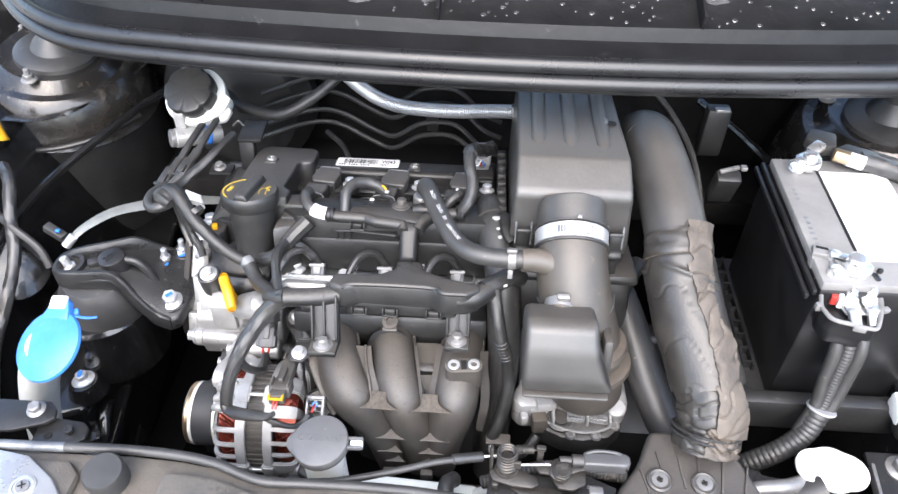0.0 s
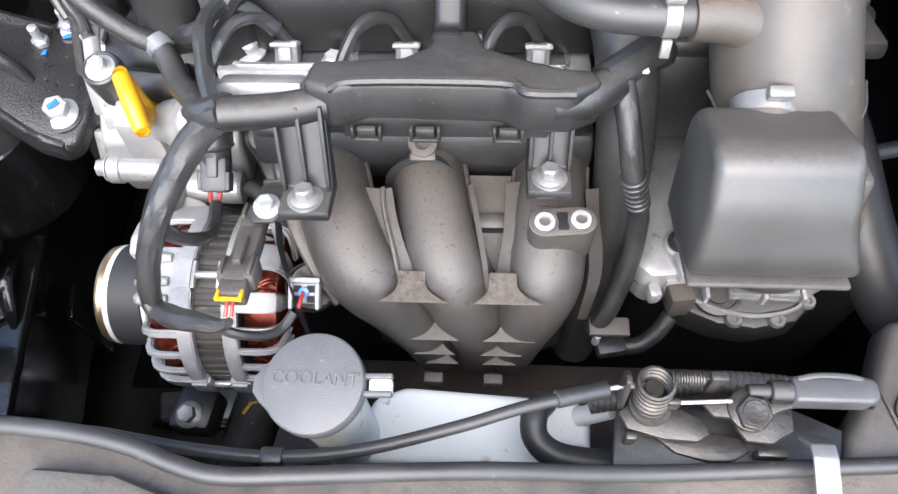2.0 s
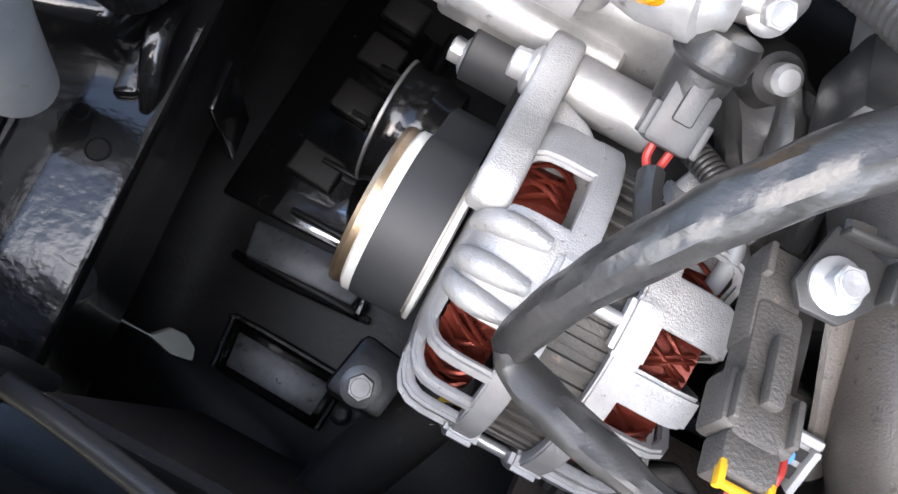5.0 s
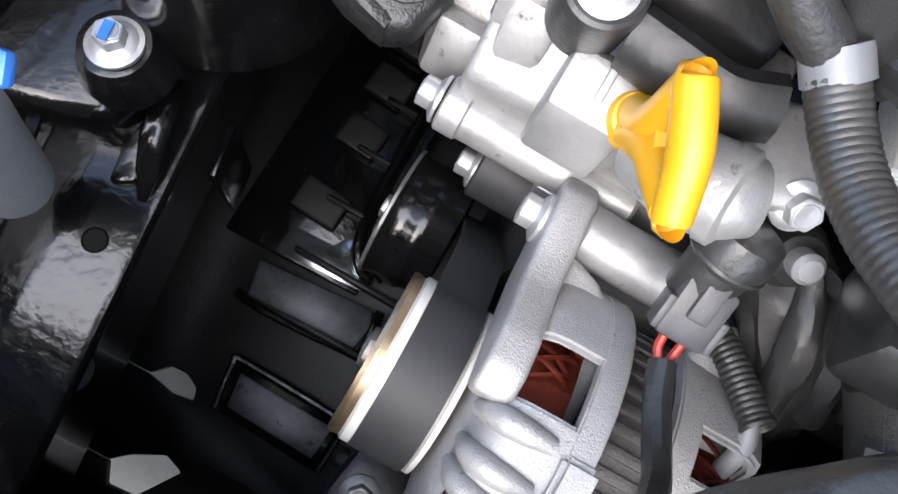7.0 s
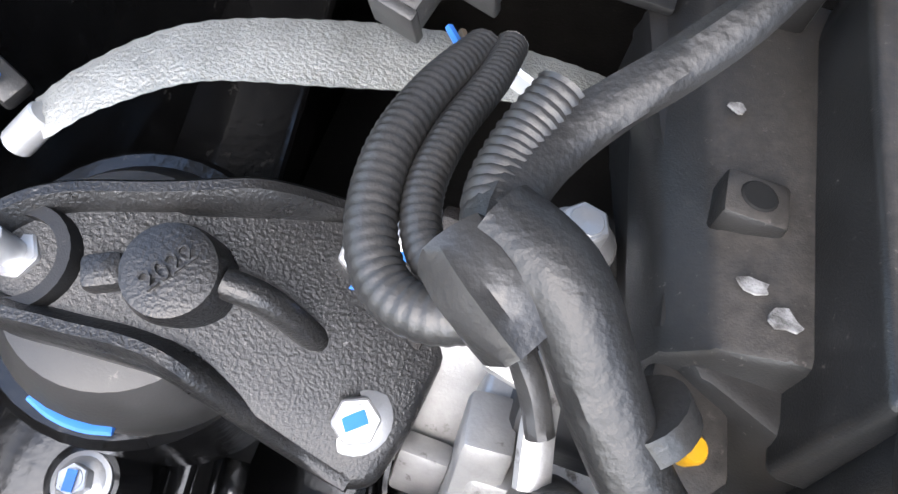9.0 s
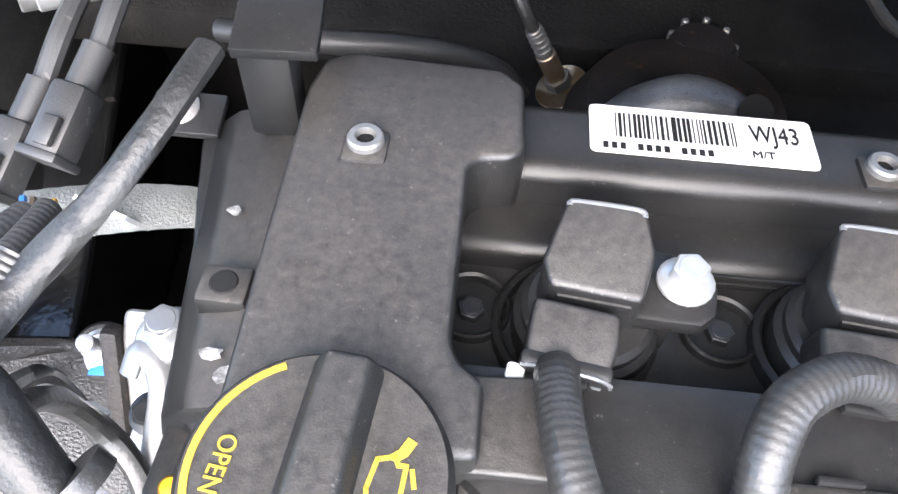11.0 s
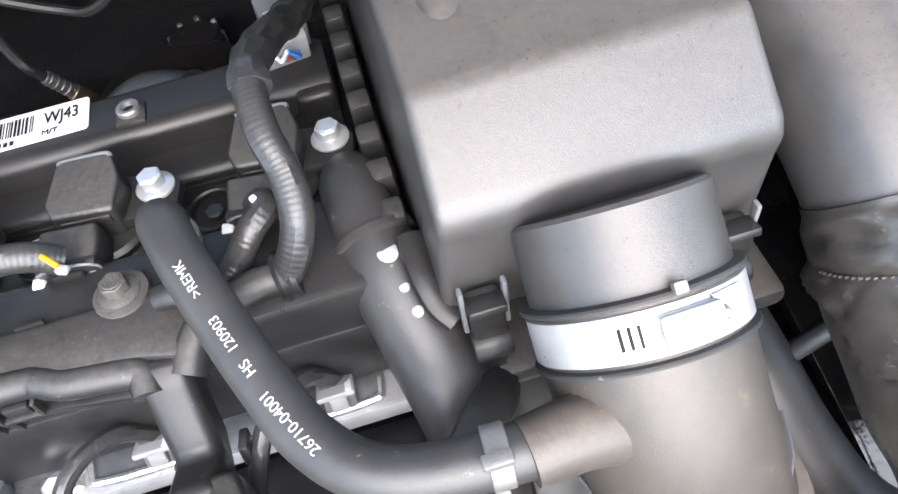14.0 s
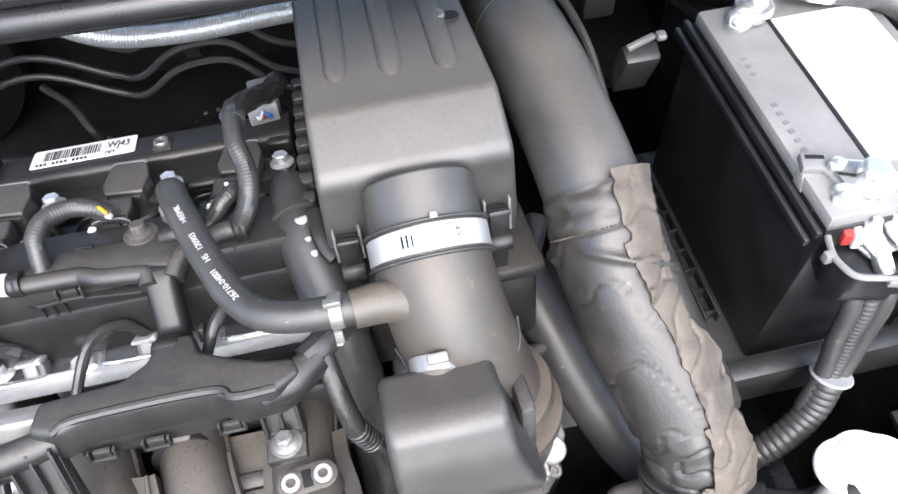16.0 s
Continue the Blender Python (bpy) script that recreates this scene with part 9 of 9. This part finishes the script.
part("sheath", tube([(-0.40, 0.468, 0.748), (-0.35, 0.470, 0.749), (-0.291, 0.468, 0.751), (-0.226, 0.460, 0.757), (-0.19, 0.4575, 0.763), (-0.165, 0.4535, 0.767), (-0.13, 0.448, 0.772), (-0.085, 0.445, 0.774), (-0.04, 0.450, 0.774), (0.01, 0.464, 0.773), (0.045, 0.476, 0.772), (0.075, 0.4845, 0.768)],
                    0.0034, 18, 6), RUBBER, cab)
part("ferrule", rod((0.061, 0.481, 0.7705), (0.090, 0.490, 0.764), 0.0050, 16), GLOSS, cab)
part("inner_wire", rod((0.090, 0.490, 0.764), (0.118, 0.494, 0.764), 0.0014, 8), ZINC, cab)
for x, y, z in ((-0.085, 0.445, 0.774), (-0.226, 0.460, 0.757)):
    part("tie_clip", box((x, y, z), (0.012, 0.009, 0.0095), 0.002), GLOSS, cab)
    part("clip_stem", rod((x, y, z - 0.003), (x, y - 0.004, 0.748), 0.0028, 10), GLOSS, cab)
edge = thing("edge_trim", (0, 0.45, 0.75), "black rubber edging along the front panel", "trim")
part("trim", tube([(-0.295, 0.4482, 0.805), (-0.235, 0.4495, 0.805), (-0.186, 0.4475, 0.804), (-0.150, 0.4420, 0.803), (-0.125, 0.4340, 0.801), (-0.103, 0.4295, 0.800), (-0.07, 0.4310, 0.798), (-0.02, 0.4360, 0.790), (0.03, 0.4410, 0.778), (0.08, 0.4450, 0.762), (0.13, 0.449, 0.752), (0.23, 0.456, 0.752), (0.34, 0.463, 0.752), (0.40, 0.456, 0.75)],
                  0.0046, 18, 6), RUBBER, edge)
part("scuffed_trim", tube([(-0.43, 0.444, 0.803), (-0.37, 0.4470, 0.804), (-0.293, 0.4482, 0.805)], 0.0047, 18, 6, wobble=0.05, step=0.004), GREYMETAL, edge, "scuffed pale stretch of the edging")

# radiator hose and lower bits by the alternator
rh = thing("radiator_hose", (-0.18, 0.5, 0.5), "thick black radiator hose with yellow paint marks", "hose")
part("hose", tube([(-0.158, 0.585, 0.54), (-0.169, 0.553, 0.528), (-0.183, 0.517, 0.507), (-0.197, 0.48, 0.48), (-0.21, 0.43, 0.45)], 0.0225, 24, 6), RUBBER, rh)
for x, y, a in ((-0.166, 0.533, 20), (-0.157, 0.531, -30), (-0.172, 0.527, 60)):
    part("paint_mark", box((x - 0.004, y + 0.008, 0.5465), (0.011, 0.004, 0.0012), 0.0004, (-25, 0, a)), YELLOWPAINT, rh)
part("paint_mark", box((-0.172, 0.526, 0.537), (0.004, 0.003, 0.0012), 0.0003, (-25, 0, 30)), WHITEINK, rh)
therm = thing("thermostat_housing", (-0.08, 0.53, 0.62), "black thermostat outlet with hose clamp and blue mark", "thermostat housing")
part("body", prism([(-0.112, 0.512), (-0.096, 0.502), (-0.076, 0.504), (-0.066, 0.516), (-0.068, 0.538), (-0.09, 0.55), (-0.108, 0.54)], 0.60, 0.672, "z", 0.005, seg=3), COVER, therm)
part("outlet_ring", lathe([(0.016, -0.004), (0.0175, 0.0), (0.0175, 0.006), (0.015, 0.008)], (-0.084, 0.522, 0.668), (0.1, -0.3, 0.95), 28), RUBBER, therm)
part("ribbed_hose", tube([(-0.135, 0.535, 0.64), (-0.118, 0.528, 0.645), (-0.10, 0.522, 0.655)], 0.014, 18, ribs=0.006, depth=0.14), RUBBER, therm)
part("blue_mark", box((-0.074, 0.518, 0.676), (0.004, 0.016, 0.002), 0.0006, (30, 0, 10)), BLUEPAINT, therm)
part("clamp_screw", bolt((-0.107, 0.519, 0.664), (0.2, -0.5, 0.8), 0.008), DULLZINC, therm)
ab = thing("lower_bracket", (-0.21, 0.53, 0.55), "black cast bracket with bolt below the alternator", "bracket")
part("arm", prism([(-0.235, 0.513), (-0.20, 0.511), (-0.195, 0.545), (-0.228, 0.55)], 0.535, 0.566, "z", 0.005), DARK, ab)
part("bolt", bolt((-0.217, 0.523, 0.565), (0, -0.15, 1), 0.013), DULLZINC, ab)

# ---- battery side ----
bat = thing("battery", (0.475, 0.735, 0.70), "black car battery with grey lid and white label", "battery")
part("case", box((0.482, 0.737, 0.785), (0.132, 0.212, 0.18), 0.004), BATT, bat)
part("lid", box((0.484, 0.737, 0.878), (0.134, 0.208, 0.012), 0.003), LID, bat)
for i, (dx, z) in enumerate(((0.0, 0.872), (0.006, 0.866))):
    part("lid_lip", box((0.4115 - dx, 0.737, z), (0.005, 0.214, 0.007), 0.002), BATT, bat)
part("top_label", box((0.503, 0.742, 0.8846), (0.075, 0.148, 0.0008), 0), PAPER, bat, "plain white glossy label")
part("lid_groove", box((0.4635, 0.742, 0.8845), (0.003, 0.155, 0.0012), 0.0004), BATT, bat)
for i in range(6):
    part("stamped_mark", box((0.4275, 0.690 + 0.0085 * i, 0.8843), (0.0042, 0.0034, 0.0005), 0, (0, 0, 12)), SLATE, bat)
for i in range(3):
    part("stamped_mark", box((0.4275, 0.765 + 0.008 * i, 0.8843), (0.004, 0.003, 0.0005), 0, (0, 0, 12)), SLATE, bat)
term = thing("negative_terminal", (0.455, 0.815, 0.885), "bright zinc battery clamp with black cable", "battery clamp")
part("clamp", prism([(0.436, 0.822), (0.441, 0.812), (0.452, 0.808), (0.466, 0.815), (0.470, 0.830), (0.462, 0.842), (0.448, 0.838), (0.440, 0.832)], 0.886, 0.897, "z", 0.003), CHROME, term)
part("post", lathe([(0.009, 0), (0.0085, 0.010), (0.006, 0.012), (0.0001, 0.0122)], (0.454, 0.824, 0.893), seg=20), CHROME, term)
part("nut", bolt((0.438, 0.815, 0.891), (-0.6, -0.6, 0.4), 0.011, stud=0.004), CHROME, term)
part("lug", box((0.462, 0.836, 0.903), (0.020, 0.014, 0.010), 0.003, (0, -15, 35)), CHROME, term)
part("grey_cap", prism([(0.458, 0.862), (0.470, 0.884), (0.498, 0.872), (0.49, 0.846), (0.475, 0.842)], 0.886, 0.902, "z", 0.004), RUBBER, term)
part("brass_sleeve", rod((0.480, 0.828, 0.902), (0.497, 0.822, 0.90), 0.008, 16), BRASS, term)
part("white_sleeve", rod((0.495, 0.823, 0.90), (0.512, 0.817, 0.898), 0.0085, 16), WHITE, term)
part("cable_joint", prism([(0.487, 0.842), (0.503, 0.852), (0.53, 0.836), (0.538, 0.822), (0.52, 0.815), (0.498, 0.825)], 0.886, 0.903, "z", 0.004), GLOSS, term)
part("cable", tube([(0.51, 0.825, 0.896), (0.535, 0.819, 0.893), (0.56, 0.80, 0.89), (0.60, 0.77, 0.86), (0.62, 0.74, 0.80)], [0.011, 0.0105, 0.011, 0.009, 0.009], 14, wobble=0.1, step=0.004), GLOSS, term)
part("second_cable", tube([(0.50, 0.848, 0.895), (0.53, 0.838, 0.893), (0.57, 0.825, 0.885), (0.62, 0.80, 0.85)], 0.007, 12), RUBBER, term)
fuse = thing("fuse_terminal", (0.45, 0.64, 0.83), "open black fuse terminal box with bright clamp and lugs", "fuse terminal")
part("tray", prism([(0.432, 0.665), (0.418, 0.62), (0.423, 0.602), (0.455, 0.594), (0.472, 0.618), (0.476, 0.645)], 0.832, 0.856, "z", 0.004), BATT, fuse)
rim_path = [(0.436, 0.682, 0.868), (0.426, 0.650, 0.868), (0.4165, 0.621, 0.868), (0.417, 0.610, 0.868), (0.422, 0.600, 0.868), (0.437, 0.595, 0.868), (0.456, 0.590, 0.868), (0.463, 0.595, 0.868), (0.474, 0.618, 0.868), (0.478, 0.632, 0.868)]
part("rim", tube(rim_path, 0.0022, 8, 4), LID, fuse)
b = bmesh.new()
sp = spline(rim_path, 4)
lo = [b.verts.new((p.x, p.y, 0.85)) for p in sp]
hi = [b.verts.new((p.x, p.y, 0.8675)) for p in sp]
for i in range(len(sp) - 1):
    b.faces.new((lo[i], lo[i + 1], hi[i + 1], hi[i]))
bmesh.ops.solidify(b, geom=b.faces, thickness=0.0018)
part("tray_wall", b, BATT, fuse)
part("rim_clip", box((0.4445, 0.591, 0.866), (0.012, 0.004, 0.006), 0.001, (0, 0, -15)), LID, fuse)
part("rim_tab", box((0.477, 0.616, 0.868), (0.007, 0.006, 0.005), 0.001, (0, 0, 20)), LID, fuse)
part("rim_tab", box((0.4135, 0.618, 0.866), (0.006, 0.006, 0.008), 0.001), LID, fuse)
hook = part("hook", box((0.4265, 0.676, 0.8865), (0.018, 0.014, 0.006), 0.0015, (0, 0, -16)), LID, fuse)
part("hook_slot", box((0.4268, 0.6785, 0.8899), (0.012, 0.003, 0.0006), 0, (0, 0, -16)), BLACK, hook)
part("hook_arm", prism([(0.640, 0.850), (0.672, 0.852), (0.678, 0.884), (0.670, 0.884), (0.662, 0.868), (0.655, 0.866), (0.650, 0.874), (0.644, 0.866)], 0.4165, 0.4195, "x", 0.0008), LID, fuse)
clampb = prism([(0.430, 0.664), (0.433, 0.650), (0.440, 0.640), (0.452, 0.636), (0.464, 0.641), (0.470, 0.652), (0.464, 0.663), (0.452, 0.668), (0.441, 0.672)], 0.882, 0.893, "z", 0.003)
pc = part("positive_clamp", clampb, CHROME, fuse)
part("positive_post", lathe([(0.0098, 0), (0.0092, 0.012), (0.007, 0.0135), (0.0001, 0.0138)], (0.450, 0.653, 0.890), (0, -0.1, 1), 24), CHROME, pc)
part("clamp_slit", box((0.438, 0.657, 0.8935), (0.014, 0.0018, 0.001), 0, (0, 0, -25)), BLACK, pc)
part("clamp_bolt", bolt((0.4325, 0.648, 0.886), (-0.7, -0.6, 0.2), 0.010), CHROME, pc)
part("clamp_ear", box((0.436, 0.668, 0.889), (0.012, 0.010, 0.012), 0.003, (0, 12, 30)), CHROME, pc)
part("bus_bar", prism([(0.442, 0.646), (0.468, 0.642), (0.476, 0.630), (0.472, 0.616), (0.442, 0.614), (0.436, 0.630)], 0.8585, 0.861, "z", 0.0008), CHROME, fuse)
for x, y, h in ((0.448, 0.628, 0.0), (0.467, 0.630, 0.002)):
    nut = part("stud_nut", bolt((x, y + 0.004, 0.866 + h), (0, -0.2, 1), 0.0105, stud=0.005), CHROME, fuse)
    part("cable_lug", prism([(x - 0.008, y + 0.012), (x + 0.008, y + 0.012), (x + 0.0085, y - 0.004), (x + 0.006, y - 0.016), (x - 0.006, y - 0.016), (x - 0.0085, y - 0.004)], 0.8625 + h, 0.8655 + h, "z", 0.001), CHROME, nut)
    part("crimp", rod((x, y - 0.012, 0.864 + h), (x, y - 0.026, 0.856), 0.0062, 14), CHROME, nut)
part("red_fuse", box((0.4325, 0.6325, 0.866), (0.006, 0.013, 0.011), 0.001, (0, 0, -14)), RED, fuse)
part("clear_cover", box((0.4385, 0.6305, 0.8655), (0.005, 0.015, 0.013), 0.001, (0, 0, -14)), WHITE, fuse)
dc = part("dark_clip", box((0.473, 0.646, 0.879), (0.012, 0.013, 0.011), 0.002, (0, 20, 10)), BATT, fuse)
part("clip_tooth", box((0.477, 0.652, 0.886), (0.005, 0.004, 0.006), 0.001), BATT, dc)
fc = thing("battery_cables", (0.455, 0.6, 0.74), "bundle of black ribbed battery cables with a white tie", "cables")
for i, x in enumerate((0.443, 0.455, 0.468)):
    part("cable", tube([(x, 0.625, 0.842), (x + 0.001, 0.606, 0.82), (x - 0.001 * i, 0.597, 0.78), (x - 0.004 * i, 0.588, 0.745), (x - 0.012 - 0.006 * i, 0.575, 0.715)], 0.0066, 14, ribs=(0, 0.004, 0)[i], depth=0.09), RUBBER, fc)
part("white_tie", lathe([(0.0150, -0.0014), (0.0158, 0), (0.0150, 0.0014)], (0.45, 0.586, 0.742), (0.2, 0.35, 0.9), 28), GREYPLUG, fc)
part("lower_trunk", tube([(0.449, 0.585, 0.741), (0.437, 0.572, 0.715), (0.415, 0.562, 0.695), (0.385, 0.558, 0.67), (0.355, 0.555, 0.64)], 0.0115, 16, ribs=0.006, depth=0.06), RUBBER, fc)
tray = thing("battery_tray", (0.47, 0.73, 0.66), "black plastic battery tray with a slotted side grille", "battery tray")
part("tray_floor", box((0.47, 0.735, 0.688), (0.18, 0.26, 0.018), 0.006), DARK, tray)
part("tray_front", box((0.46, 0.612, 0.70), (0.20, 0.02, 0.05), 0.006), DARK, tray)
for k in range(9):
    y = 0.845 - 0.0215 * k
    part("grille_bar", box((0.402, y, 0.703), (0.010, 0.003, 0.012), 0.0008), BATT, tray)
for dx in (-0.006, 0.006):
    part("grille_side", box((0.402 + dx, 0.76, 0.703), (0.003, 0.185, 0.012), 0.001), BATT, tray)
bk = thing("relay_bracket", (0.375, 0.82, 0.80), "small zinc clip and plug beside the battery", "bracket")
part("plug", box((0.372, 0.838, 0.84), (0.03, 0.018, 0.05), 0.004, (20, 0, 0)), DARK, bk)
part("zinc_clip", box((0.372, 0.835, 0.868), (0.024, 0.005, 0.005), 0.0015, (0, -12, 10)), DULLZINC, bk)
part("zinc_tip", box((0.388, 0.835, 0.871), (0.008, 0.008, 0.006), 0.002), DULLZINC, bk)
part("post", box((0.372, 0.93, 0.86), (0.03, 0.02, 0.07), 0.004), DARK, bk)
part("post_cap", box((0.374, 0.922, 0.896), (0.018, 0.008, 0.004), 0.001), DULLZINC, bk)

rad = thing("radiator_filler", (0.447, 0.522, 0.69), "pale worn radiator filler lid with two ears", "radiator filler")
out = []
for i in range(48):
    a = 2 * math.pi * i / 48
    r = 0.0255 + 0.0105 * (max(0, abs(math.cos(a + 0.12)) - 0.55) / 0.45) ** 1.2
    out.append((0.447 + r * math.cos(a), 0.522 + r * math.sin(a)))
RADCAP = material("worn_pale_metal_cap", (0.78, 0.77, 0.74), (0.85, 0.85, 0.84), 0.4, bump=0.05, spots=(0.75, 0.6, 0.35), spot_amount=0.12, spot_scale=40)
part("cap_plate", prism(out, 0.724, 0.730, "z", 0.002), RADCAP, rad)
part("cap_dome", lathe([(0.022, 0), (0.021, 0.003), (0.016, 0.0042), (0.0001, 0.0045)], (0.447, 0.522, 0.7295), seg=36), RADCAP, rad)
part("filler_neck", lathe([(0.019, -0.04), (0.019, -0.004), (0.024, -0.002)], (0.447, 0.522, 0.724), seg=28), DARK, rad)
part("overflow_pipe", tube([(0.425, 0.515, 0.715), (0.40, 0.503, 0.722), (0.37, 0.498, 0.722), (0.35, 0.496, 0.712)], 0.008, 12), DULLZINC, rad)
rp = thing("side_bracket", (0.52, 0.53, 0.68), "grey steel bracket with bolt beside the radiator cap", "bracket")
part("plate", prism([(0.492, 0.46), (0.56, 0.46), (0.56, 0.56), (0.50, 0.56)], 0.70, 0.706, "z", 0.002), DARK, rp)
part("rim", box((0.494, 0.50, 0.71), (0.004, 0.08, 0.012), 0.001, (0, 0, -6)), DULLZINC, rp)
part("bolt", bolt((0.53, 0.54, 0.706), af=0.018), DULLZINC, rp)
cl = thing("white_clip", (0.545, 0.60, 0.72), "white and black plug on the inner wing", "connector")
part("plug", box((0.545, 0.60, 0.73), (0.02, 0.03, 0.026), 0.004), WHITE, cl)
part("socket", box((0.552, 0.585, 0.72), (0.03, 0.02, 0.03), 0.005), DARK, cl)
yc = thing("yellow_clip", (-0.58, 0.93, 0.83), "yellow plastic clip on the strut tower", "clip")
part("clip", tube([(-0.60, 0.925, 0.845), (-0.60, 0.915, 0.825), (-0.597, 0.905, 0.808)], [0.006, 0.010, 0.016], 14), YELLOW, yc)
